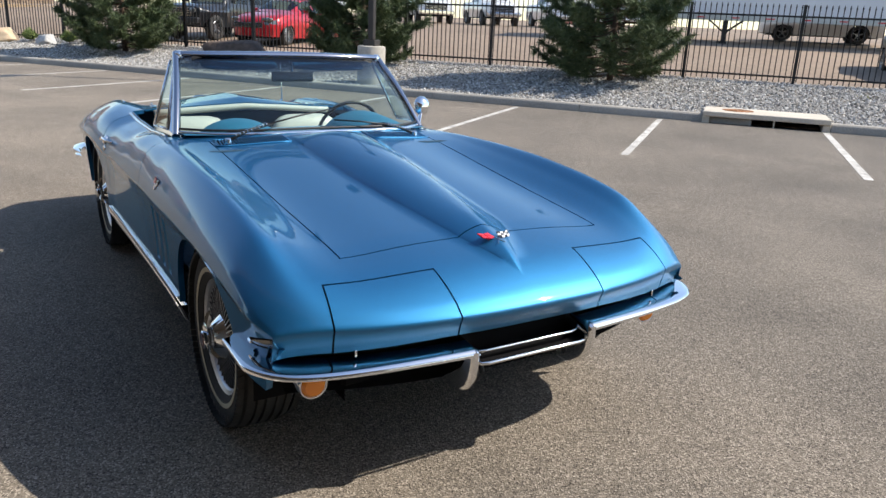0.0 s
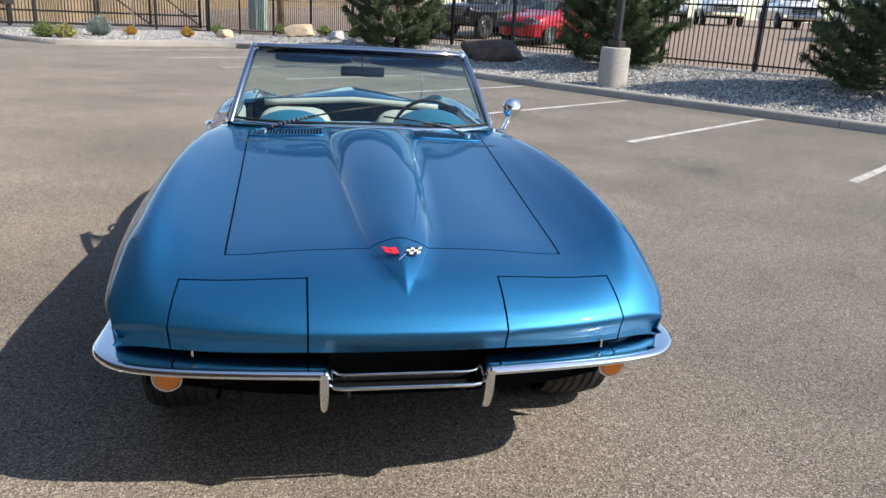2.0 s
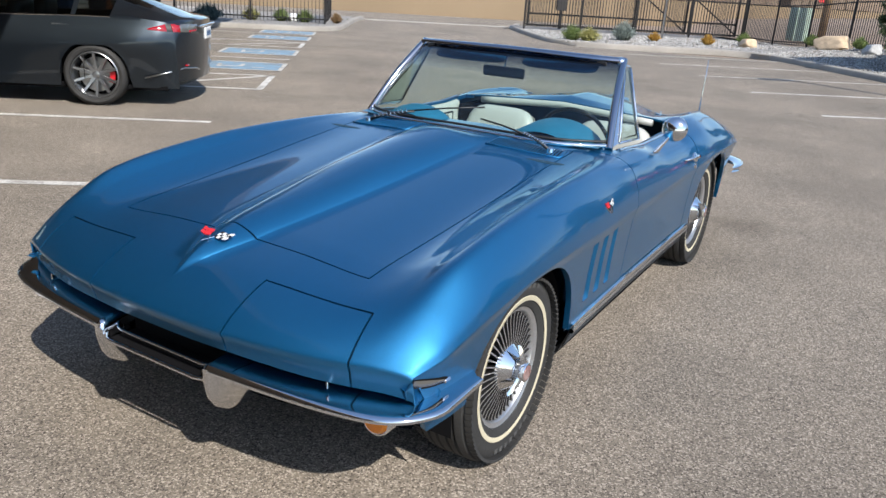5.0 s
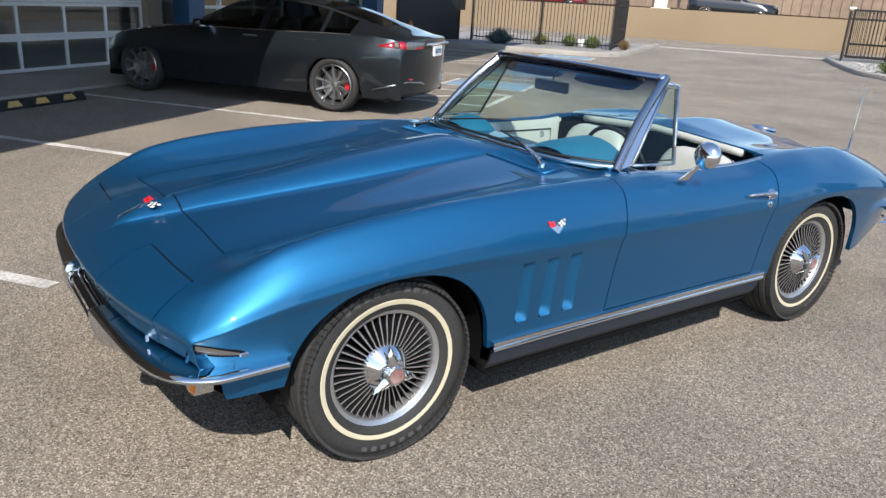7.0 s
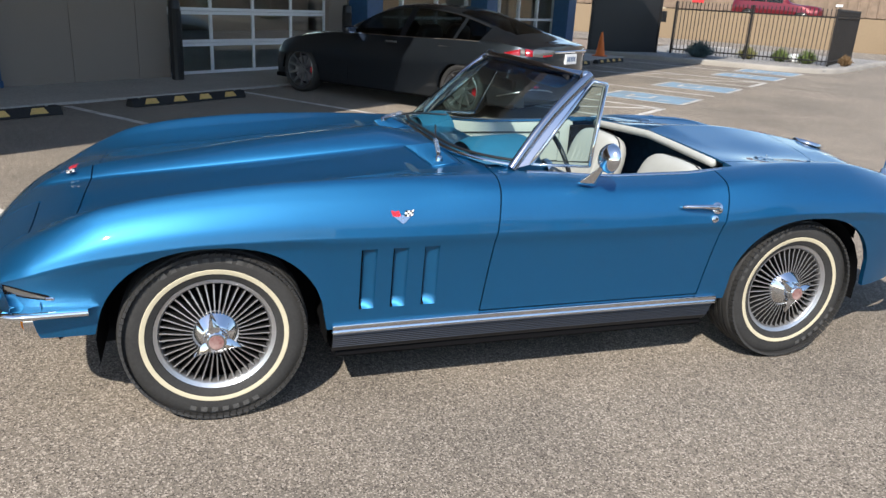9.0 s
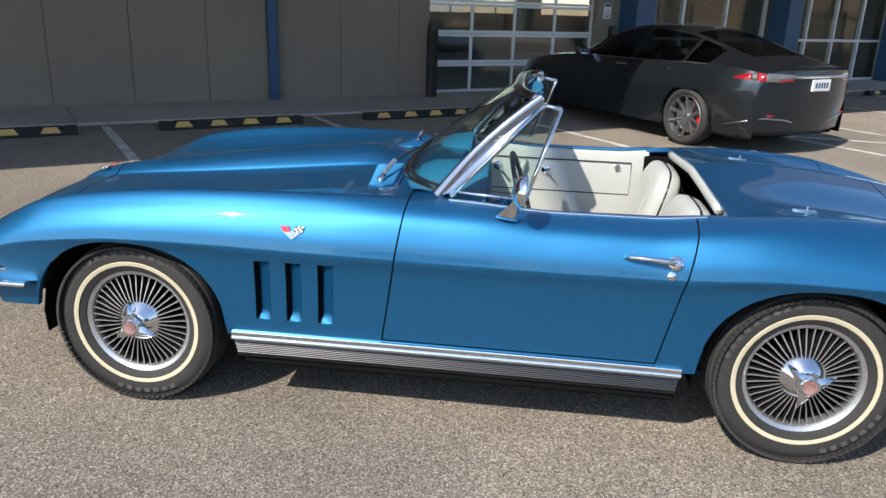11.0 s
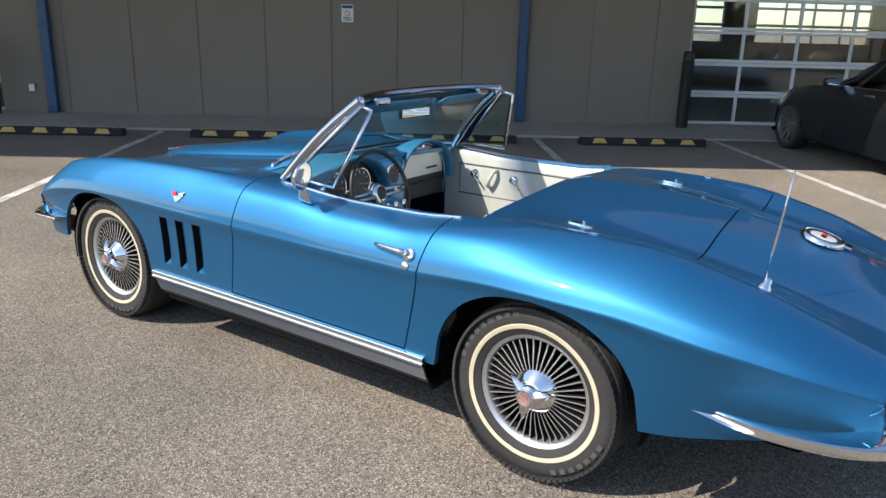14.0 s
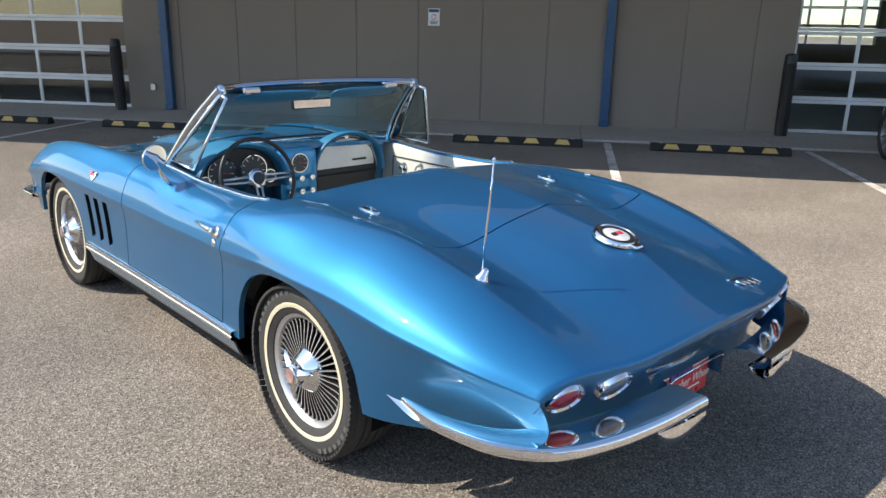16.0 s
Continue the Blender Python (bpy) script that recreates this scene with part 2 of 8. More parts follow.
TEAL = material("teal_vinyl", (0.014, 0.135, 0.25), rough=0.5, scale=260, vary=0.12, bump=0.0005)
CARPET = material("dark_blue_carpet", (0.012, 0.05, 0.09), rough=0.95, scale=300, vary=0.4, bump=0.003)
AMBER = material("amber_lens", (0.85, 0.24, 0.01), rough=0.12, coat=1.0)
RED_LENS = material("red_lens", (0.32, 0.006, 0.012), rough=0.1, coat=1.0)
CLEAR_LENS = material("clear_lens", (0.17, 0.17, 0.165), rough=0.18, coat=1.0, metal=0.4)
RED = material("red_enamel", (0.65, 0.02, 0.03), rough=0.3, coat=0.6)
WHITE = material("white_enamel", (0.8, 0.8, 0.79), rough=0.35)
GLASS = glass_material("clear_glass", (0.91, 0.95, 0.95))
TINTED = glass_material("tinted_glass", (0.72, 0.88, 0.84))
CONCRETE = material("concrete", (0.42, 0.39, 0.345), rough=0.88, scale=26, vary=0.22, bump=0.004, patch=0.7)
KERB_CONC = material("kerb_concrete", (0.33, 0.305, 0.27), rough=0.9, scale=40, vary=0.25, bump=0.004, patch=0.9)
LINE_PAINT = material("white_line_paint", (0.62, 0.60, 0.56), rough=0.8, scale=55, vary=0.4, bump=0.002, second=(0.22, 0.2, 0.18))
BLUE_LINE = material("blue_line_paint", (0.16, 0.31, 0.45), rough=0.8, scale=45, vary=0.35, second=(0.2, 0.2, 0.19))
STUCCO = material("taupe_wall_panel", (0.252, 0.208, 0.174), rough=0.85, scale=70, vary=0.08, bump=0.002, patch=0.5)
NAVY = material("navy_steel", (0.025, 0.085, 0.19), rough=0.45, scale=12, vary=0.15)
ALU = material("white_aluminium", (0.72, 0.73, 0.74), rough=0.4, metal=0.1, scale=20, vary=0.06)
FENCE = material("black_fence_steel", (0.014, 0.013, 0.013), rough=0.5, spec=0.4)
DIRT = material("packed_dirt", (0.26, 0.193, 0.142), rough=0.95, scale=3.0, vary=0.25, bump=0.02, patch=0.12)
BRONZE = material("dark_bronze_steel", (0.03, 0.026, 0.024), rough=0.5)
STOP_RUB = material("black_recycled_rubber", (0.02, 0.02, 0.02), rough=0.85, scale=120, vary=0.4, bump=0.002)
YELLOW = material("faded_yellow_marking", (0.62, 0.40, 0.13), rough=0.7, scale=60, vary=0.25)
TAN_WALL = material("tan_stucco", (0.285, 0.207, 0.128), rough=0.9, scale=18, vary=0.12, bump=0.004, patch=0.3)

# ---- ground, lot and building ----
KERB_KEYS = spline([(-40, 13.6), (-2, 14.05), (6, 14.35), (16, 15.05), (20.2, 15.2), (40, 15.2)])


def bed_height(u, v):
    """Height of the land behind the kerb: a low berm that runs up to the fence."""
    k = KERB_KEYS(v)
    back = 0.055 * max(0.0, min(u - 19.0, 18.0)) + 0.02 * max(0.0, min(u - 37.0, 40.0))
    end = 1 - smooth01(20.0, 27.0, v)
    return 0.11 + (0.39 * smooth01(k + 0.1, k + 4.3, u) + back) * max(end, smooth01(19.5, 24, u))


def build_ground():
    bm = bmesh.new()
    us = [-4000, -900, -200, -60, -20, -6, 2, 8.4] + [8.9 + 0.5 * i for i in range(30)] + [24, 26, 28, 30, 33, 37, 42, 50, 60, 77, 90, 250, 900, 4000]
    vs = [-4000, -900, -200, -80, -40] + [-30 + 2 * i for i in range(40)] + [60, 90, 250, 900, 4000]
    rows = []
    for v in vs:
        row = []
        for u in us:
            z = bed_height(u, min(max(v, -40), 40)) - (0.09 if u < 18.4 else 0.0) if u > KERB_KEYS(min(max(v, -40), 40)) + 0.1 else -0.06
            row.append((u, v, z))
        rows.append(row)
    grid(bm, rows)
    ob = finish("ground", bm, DIRT, smooth=True)
    ob.matrix_world = LOT
    tagged(ob, "tan packed dirt ground reaching the horizon", "ground", kind="structure")


def build_asphalt():
    bm = bmesh.new()
    vs = [-60 + 2.0 * i for i in range(47)]
    rows = [[(-3.72, v, 0), (4, v, 0), (min(9.2, KERB_KEYS(v)), v, 0), (KERB_KEYS(v), v, 0) if v < 21.5 else (9.3, v, 0)] for v in vs]
    grid(bm, rows)
    ob = finish("road", bm, ASPHALT)
    ob.matrix_world = LOT
    tagged(ob, "worn grey-brown asphalt parking lot with coarse stone", "asphalt", kind="structure")


def strip(bm, u0, v0, u1, v1, w, z=0.004):
    d = Vector((u1 - u0, v1 - v0, 0)).normalized()
    n = Vector((-d.y, d.x, 0)) * w / 2
    a, b = Vector((u0, v0, z)), Vector((u1, v1, z))
    bm.faces.new([bm.verts.new(p) for p in (a - n, b - n, b + n, a + n)])


def painted(name, segs, mat, label, w=0.1, z=0.004):
    bm = bmesh.new()
    for s in segs:
        strip(bm, *s, w, z)
    ob = finish(name, bm, mat)
    ob.matrix_world = LOT
    tagged(ob, label, "road marking", "parking lines", kind="structure")


PITCH = 2.67
build_ground()
build_asphalt()
for i in range(-4, 3):
    painted("parking_line", [(-3.6, 3.96 + PITCH * (i - 1), 1.25, 3.96 + PITCH * (i - 1))], LINE_PAINT, "worn white parking line on asphalt beside the building")
for i in range(-8, 8):
    v = 1.1 + PITCH * i
    painted("parking_line", [(KERB_KEYS(v) - 4.75, v, KERB_KEYS(v) - 0.2, v)], LINE_PAINT, "worn white parking line running to the kerb")


def kerb_run(name, pts, label):
    """A kerb as a row of cast lengths along the points."""
    bm = bmesh.new()
    prof = [(-0.02, -0.05), (-0.02, 0.10), (0.005, 0.135), (0.03, 0.145), (0.17, 0.145), (0.19, 0.13), (0.19, -0.05)]
    rings = []
    pts = [Vector((*p, 0)) for p in pts]
    for i, p in enumerate(pts):
        d = (pts[min(i + 1, len(pts) - 1)] - pts[max(i - 1, 0)]).normalized()
        n = Vector((d.y, -d.x, 0))
        rings.append([bm.verts.new(p + n * a + Vector((0, 0, z))) for a, z in prof])
    for a, b in zip(rings, rings[1:]):
        for j in range(len(prof) - 1):
            bm.faces.new((a[j], a[j + 1], b[j + 1], b[j]))
    bm.faces.new(rings[0])
    bm.faces.new(rings[-1][::-1])
    bmesh.ops.recalc_face_normals(bm, faces=bm.faces)
    ob = finish(name, bm, KERB_CONC, smooth=True, angle=40)
    ob.matrix_world = LOT
    return tagged(ob, label, "kerb", "kerbs", kind="structure")


# the long kerb, in lengths of about 3 m with open joints, then round the end of the bed
for i in range(-12, 7):
    a, b = 3.0 * i - 0.4, 3.0 * i + 2.59
    if i != -1 and b < 20.8:
        kerb_run("kerb", [(KERB_KEYS(a + (b - a) * k / 4), a + (b - a) * k / 4) for k in range(5)], "grey concrete kerb edging a gravel bed")
kerb_run("kerb", [(KERB_KEYS(-3.4), -3.4), (KERB_KEYS(-1.65), -1.65)], "grey concrete kerb edging a gravel bed")
kerb_run("kerb", [(KERB_KEYS(0.42), 0.42), (KERB_KEYS(-0.41), -0.41)][::-1], "grey concrete kerb edging a gravel bed")
kerb_run("kerb", [(15.18, 20.6), (15.0, 21.4), (14.3, 21.9), (12.5, 22.0), (10.6, 21.9), (9.6, 22.2), (9.0, 23.2), (8.9, 25), (8.95, 28), (9.1, 31), (9.8, 33.4)],
         "pale concrete kerb round the end of the gravel bed")

# concrete walk and building
WALL_U = -5.4


def slab(name, lo, hi, mat, label, category, bevel=0.0):
    ob = finish(name, boxed(lo, hi, bevel), mat)
    ob.matrix_world = LOT
    return tagged(ob, label, category, kind="structure")


for i in range(-8, 13):
    slab("pavement", (WALL_U, 2.6 * i + 1.0, -0.08), (-3.74, 2.6 * i + 3.592, 0.03), CONCRETE, "grey concrete walk slab along the building wall", "pavement", 0.006)

DOORS = [(-4.45 - 3.72, -4.45), (6.75, 10.47)]
TOP = 4.2


def wall_piece(name, v0, v1, z0, z1):
    w = slab(name, (WALL_U - 0.25, v0, z0), (WALL_U, v1, z1), STUCCO, "taupe insulated metal wall panels with fine vertical seams", "wall")
    bm = bmesh.new()
    x = v0 + 0.02
    while x < v1 - 0.05:
        e = min(v1 - 0.01, x + 1.06)
        box(bm, (WALL_U + 0.001, x, z0 + 0.04), (WALL_U + 0.014, e - 0.012, z1 - 0.01), 0.004)
        p = part("panel", bm, STUCCO, w)
        p.matrix_parent_inverse = Matrix.Identity(4)
        bm = bmesh.new()
        x += 1.06
    bm.free()
    return w


wall_piece("wall_front", DOORS[0][1], DOORS[1][0], -0.05, TOP)
wall_piece("wall_front", DOORS[0][0] - 7, DOORS[0][0], -0.05, TOP)
wall_piece("wall_front", 10.47, 11.0, -0.05, TOP)
# the workshop's far side is glazed too: daylight shows through the building
slab("wall_back", (-16.2, -16, -0.05), (-16, 20.6, 1.3), STUCCO, "low inner back wall under the far windows", "wall")
slab("wall_back", (-16.2, -16, 1.3), (-16, -2.2, 2.75), STUCCO, "plain inner back wall", "wall")
slab("wall_head", (-16.2, -16, 2.75), (-16, 20.6, TOP), STUCCO, "wall over the far windows", "wall")
for i in range(3, 8):
    v = -16 + i * 4.6
    slab("wall_pier", (-16.2, v, 1.3), (-16, min(20.6, v + 1.0), 2.75), STUCCO, "wall pier between the far windows", "wall")
    if i < 7:
        w = thing("window_2", lot(-16.1, v + 1.0, 1.3), "far glazed workshop door with pale bars", "window", kind="structure")
        for k in range(1, 4):
            part("mullion", boxed((-0.03, 0.9 * k - 0.03, 0), (0.03, 0.9 * k + 0.03, 1.45), 0.004), ALU, w)
        for k in range(1, 3):
            part("rail", boxed((-0.034, 0, 0.49 * k - 0.04), (0.034, 3.6, 0.49 * k + 0.04), 0.004), ALU, w)
        part("pane", boxed((-0.004, 0, 0), (0.004, 3.6, 1.45)), GLASS, w).visible_shadow = False
slab("wall_side", (-16, -16.2, -0.05), (WALL_U, -16, TOP), STUCCO, "plain side wall", "wall")
slab("wall_side", (-16, 20.6, -0.05), (WALL_U, 20.8, TOP), STUCCO, "plain side wall", "wall")
slab("floor", (-16, -16, -0.05), (WALL_U - 0.02, 20.6, 0.02), CONCRETE, "smooth grey concrete workshop floor", "floor")
slab("wall_head", (WALL_U - 0.25, DOORS[0][0], 3.6), (WALL_U, DOORS[0][1], TOP), STUCCO, "taupe wall over a garage door", "wall")
slab("wall_head", (WALL_U - 0.25, DOORS[1][0], 3.6), (WALL_U, DOORS[1][1], TOP), STUCCO, "taupe wall over a garage door", "wall")
slab("canopy", (-16.2, -16.2, TOP), (0.30, 21.0, TOP + 0.45), STUCCO, "deep flat canopy roof over the building front", "canopy")


def pilaster(v):
    t = thing("downpipe", lot(WALL_U, v), "navy blue square steel downpipe on the taupe wall", "downpipe", "navy downpipes")
    part("pipe", boxed((0.016, -0.07, 0.10), (0.135, 0.07, TOP - 0.02), 0.008), NAVY, t)
    part("shoe", boxed((0.016, -0.078, 0.035), (0.16, 0.078, 0.13), 0.012), NAVY, t)
    for z in (1.35, 2.9):
        part("strap", boxed((0.014, -0.085, z), (0.142, 0.085, z + 0.035), 0.003), NAVY, t)


def garage_door(v0, v1, cols):
    d = thing("door_1", lot(WALL_U - 0.12, v0), "white aluminium sectional garage door glazed with large panes", "garage door", kind="structure")
    w = v1 - v0
    sec = 0.515
    for r in range(7):
        z = 0.03 + r * sec
        for side in (0, 1):
            part("rail", boxed((-0.022, 0, z + (sec - 0.055 if side else 0.004)), (0.022, w, z + (sec - 0.002 if side else 0.055)), 0.004), ALU, d)
        for c in range(cols + 1):
            x = min(w - 0.055, max(0, c * w / cols - 0.0275))
            part("stile", boxed((-0.019, x, z + 0.05), (0.019, x + 0.055, z + sec - 0.05), 0.003), ALU, d)
        for c in range(cols):
            p = part("pane", boxed((-0.004, c * w / cols + 0.025, z + 0.05), (0.004, (c + 1) * w / cols - 0.025, z + sec - 0.05)), GLASS, d)
            p.visible_shadow = False


def bollard(u, v, h=1.22):
    t = thing("bollard", lot(u, v, 0.03), "black ribbed plastic bollard guarding the garage door", "bollard", "black bollards")
    bm = bmesh.new()
    prof = [(0.0, 0), (0.092, 0), (0.092, 0.02)]
    for k in range(3):
        z = 0.10 + k * 0.02
        prof += [(0.088, z)]
    prof += [(0.088, h - 0.16), (0.092, h - 0.15), (0.092, h - 0.12), (0.088, h - 0.11), (0.088, h - 0.05), (0.075, h - 0.015), (0.04, h), (0, h)]
    part("sleeve", lathe(bm, prof, 20), BLACK, t, smooth=True, angle=35)
    for k in range(12):
        a = 2 * math.pi * k / 12
        part("rib", boxed((0.086, -0.008, 0.05), (0.096, 0.008, h - 0.17), 0.003, pose(0, 0, 0, 0, 0, math.degrees(a))), BLACK, t)


def wheel_stop(v):
    t = thing("wheel_stop", lot(-3.14, v, 0), "black rubber wheel stop with faded yellow markings", "wheel stop", "wheel stops in the parking bays")
    bm = bmesh.new()
    prism(bm, [(-0.085, 0.0), (-0.08, 0.03), (-0.05, 0.10), (0.05, 0.10), (0.08, 0.03), (0.085, 0.0)], -0.89, 0.89)
    bmesh.ops.bevel(bm, geom=[e for e in bm.edges], offset=0.008, segments=1, affect="EDGES")
    part("body", bm, STOP_RUB, t)
    for y in (-0.62, -0.2, 0.2, 0.62):
        bm = bmesh.new()
        n = Vector((0.07, 0, 0.03)).normalized() * 0.004
        q = [(0.079, y - 0.105, 0.032), (0.079, y + 0.105, 0.032), (0.052, y + 0.065, 0.095), (0.052, y - 0.065, 0.095)]
        bm.faces.new([bm.verts.new(Vector(p) + n) for p in q])
        r = bmesh.ops.extrude_face_region(bm, geom=bm.faces[:])
        bmesh.ops.translate(bm, vec=-n, verts=[g for g in r["geom"] if isinstance(g, bmesh.types.BMVert)])
        part("marking", bm, YELLOW, t, "faded yellow marking")
    for y in (-0.75, 0.75):
        part("bolt", lathe(bmesh.new(), [(0, 0.101), (0.016, 0.101), (0.016, 0.106), (0, 0.108)], 8, m=pose(0, y, 0)), STEEL, t)


for v in (-3.62, 3.96):
    pilaster(v)
for a, b in DOORS:
    garage_door(a, b, 4)
for v in (-4.42, 6.62, 10.6):
    bollard(WALL_U + 0.36, v)
for i in range(-3, 2):
    wheel_stop(3.96 + PITCH * (i - 0.5) + 0.10)

# ---- the blue convertible: body ----
# the car's own axes: x to its left, y to the rear from the front axle, z up
CAR = pose(1.447, 2.545, 0, 0, 0, 1.4)
car = thing("convertible_car", CAR, "metallic blue vintage convertible sports car with its roof down", "car")
WB, WHEEL_R = 2.489, 0.328
NOSE, TAIL = -0.87, 3.62
Zc = spline([(-0.87, 0.640), (-0.82, 0.668), (-0.64, 0.722), (-0.43, 0.745), (0.2, 0.815), (0.83, 0.885), (1.0, 0.90), (1.3, 0.90), (2.1, 0.905), (2.5, 0.902), (3.1, 0.825), (3.45, 0.73), (3.62, 0.675)])
Xv = spline([(-0.87, 0.48), (-0.43, 0.555), (0.4, 0.53), (0.9, 0.54), (1.5, 0.60), (2.1, 0.55), (2.6, 0.47), (3.2, 0.42), (3.62, 0.42)])
Zv = spline([(-0.87, 0.634), (-0.82, 0.660), (-0.64, 0.704), (-0.43, 0.725), (0.2, 0.790), (0.83, 0.862), (1.1, 0.884), (1.4, 0.86), (2.1, 0.888), (2.6, 0.858), (3.1, 0.775), (3.62, 0.648)])
Xf = spline([(-0.87, 0.690), (-0.6, 0.748), (-0.3, 0.766), (0.3, 0.766), (0.8, 0.752), (1.2, 0.732), (2.0, 0.73), (2.5, 0.68), (3.0, 0.635), (3.62, 0.62)])
Zf = spline([(-0.87, 0.628), (-0.80, 0.660), (-0.6, 0.730), (-0.35, 0.802), (0.0, 0.850), (0.3, 0.870), (0.6, 0.876), (0.85, 0.874), (1.1, 0.866), (1.3, 0.862), (1.6, 0.838), (1.9, 0.838), (2.12, 0.862), (2.45, 0.886), (2.75, 0.878), (3.1, 0.814), (3.4, 0.720), (3.62, 0.648)])
Xs = spline([(-0.87, 0.806), (-0.7, 0.852), (-0.4, 0.876), (0.0, 0.882), (0.5, 0.876), (1.2, 0.860), (1.8, 0.860), (2.3, 0.884), (2.6, 0.888), (3.0, 0.875), (3.3, 0.83), (3.62, 0.74)])
Zs = spline([(-0.87, 0.600), (-0.6, 0.636), (-0.35, 0.662), (0.0, 0.690), (0.25, 0.692), (0.7, 0.684), (1.3, 0.676), (1.9, 0.680), (2.4, 0.710), (2.7, 0.708), (3.1, 0.67), (3.62, 0.595)])
Xr = spline([(-0.87, 0.74), (-0.5, 0.82), (0.0, 0.85), (0.6, 0.835), (2.0, 0.84), (2.6, 0.858), (2.9, 0.825), (3.1, 0.775), (3.62, 0.64)])
SWEEP = spline([(-0.87, 0.185), (-0.55, 0.10), (-0.2, 0.02), (0.2, 0.0), (2.9, 0.0), (3.3, -0.04), (3.62, -0.12)])
BULGE_W = spline([(-0.74, 0.0), (-0.6, 0.05), (-0.45, 0.092), (-0.1, 0.135), (0.33, 0.172), (0.8, 0.192), (0.98, 0.19)])
BULGE_H = spline([(-0.74, 0.0), (-0.6, 0.022), (-0.45, 0.034), (-0.1, 0.046), (0.3, 0.060), (0.72, 0.056), (0.95, 0.004), (0.98, 0.0)])
FLANK = 14
UPPER = 64


def catmull(pts, n):
    """n + 1 points on a smooth curve through pts (centripetal Catmull-Rom)."""
    P = np.array(pts, float)
    P = np.vstack([2 * P[0] - P[1], P, 2 * P[-1] - P[-2]])
    seg = len(pts) - 1
    out = []
    for q in np.linspace(0, seg, n + 1):
        i = min(int(q), seg - 1)
        u = q - i
        p0, p1, p2, p3 = P[i], P[i + 1], P[i + 2], P[i + 3]
        d = [max(1e-6, np.linalg.norm(b - a) ** 0.5) for a, b in ((p0, p1), (p1, p2), (p2, p3))]
        m1 = d[1] * ((p1 - p0) / d[0] - (p2 - p0) / (d[0] + d[1]) + (p2 - p1) / d[1])
        m2 = d[1] * ((p2 - p1) / d[1] - (p3 - p1) / (d[1] + d[2]) + (p3 - p2) / d[2])
        h = [2 * u ** 3 - 3 * u ** 2 + 1, u ** 3 - 2 * u ** 2 + u, -2 * u ** 3 + 3 * u ** 2, u ** 3 - u ** 2]
        out.append(h[0] * p1 + h[1] * m1 + h[2] * p2 + h[3] * m2)
    return np.array(out)


def arch(s):
    """Height of the wheel opening's edge at s, or None."""
    for y0, r, up in ((0.004, 0.378, 0.335), (WB + 0.002, 0.388, 0.335)):
        d = s - y0
        if abs(d) < r:
            return up + (r - 0.005) * (1 - (abs(d) / r) ** 2.25) ** (1 / 2.25) * 0.92
    return None


def sill(s):
    """Height of the body's lower edge at s."""
    a = arch(s + (SWEEP(s) if s < 0 else 0))
    if a is not None:
        return max(a, 0.335)
    if s < -0.3:
        return 0.385 + 0.12 * (1 - smooth01(-0.75, -0.69, s)) + 0.055 * (1 - smooth01(-0.82, -0.74, s))
    if s > 2.8:
        return 0.335 + 0.09 * smooth01(2.85, 3.5, s)
    return 0.335


def bulge(s, x):
    """Height that the hood's long blister and the ridge of the nose and tail add."""
    z = 0.0
    if -0.74 < s < 0.98:
        w = max(0.004, BULGE_W(s))
        q = abs(x) / w
        if q < 1:
            z += max(0, BULGE_H(s)) * (1 - q ** (1.25 + 1.15 * smooth01(-0.6, 0.0, s))) ** 0.78
    if 2.1 < s:
        z += 0.036 * smooth01(2.1, 2.3, s) * (1 - smooth01(3.25, 3.50, s)) * max(0, 1 - abs(x) / 0.46) ** 1.25
    return z


def section(s):
    """Half a cross-section at s: points (x, y, z) from the centre line over the fender to the lower edge."""
    zc, xv, zv, xf, zf, xs, zs = Zc(s), Xv(s), Zv(s), Xf(s), Zf(s), Xs(s), Zs(s)
    # the fenders carry a soft ridge; the doors are rounder
    ridge = max(1 - smooth01(0.7, 1.1, s), smooth01(2.2, 2.6, s))
    dense = catmull([(0, zc), (xv * 0.5, zc - (zc - zv) * 0.33), (xv, zv), (xv + (xf - xv) * (0.5 + 0.10 * ridge), zv + (zf - zv) * (0.47 + 0.05 * ridge)), (xf, zf),
                   (xf + (xs - xf) * (0.54 - 0.06 * ridge), zs + (zf - zs) * (0.81 - 0.06 * ridge)), (xf + (xs - xf) * (0.89 - 0.02 * ridge), zs + (zf - zs) * (0.35 - 0.02 * ridge)), (xs, zs)], 168)
    # columns follow the foot of the blister, then run on over the fender
    w = min(xv * 0.8, max(0.03, BULGE_W(s))) if s < 0.98 else 0.19
    across = [w * (1 - (1 - i / 12) ** 1.5) for i in range(13)] + [w + (xv - w) * i / 8 for i in range(1, 9)]
    top = [(x, np.interp(x, dense[:49, 0], dense[:49, 1])) for x in across]
    for q in np.linspace(48, 168, UPPER - 19)[1:]:
        top.append((np.interp(q, range(169), dense[:, 0]), np.interp(q, range(169), dense[:, 1])))
    zb = sill(s)
    xr = Xr(s)
    low = []
    for k in range(1, FLANK + 1):
        q = k / FLANK
        z = zs + (zb - zs) * q
        f = max(0.0, min(1.0, (zs - z) / max(0.05, zs - 0.25)))
        x = xs - 0.008 * min(1, f * 12) - (xs - xr - 0.008) * f ** 1.15 - 0.010 * math.sin(math.pi * min(1, f)) * (1 - f)
        low.append((x, z))
    out = []
    sw = SWEEP(s)
    for x, z in list(top) + low:
        y = s + sw * (abs(x) / xs) ** 2.4
        d = 0.085 * (max(0.0, -0.35 - y) / 0.52) ** 1.5          # the nose is drawn in and down
        out.append((x * (1 + 0.45 * d), y + d, z + bulge(s, x) - 0.465 * d))
    return out


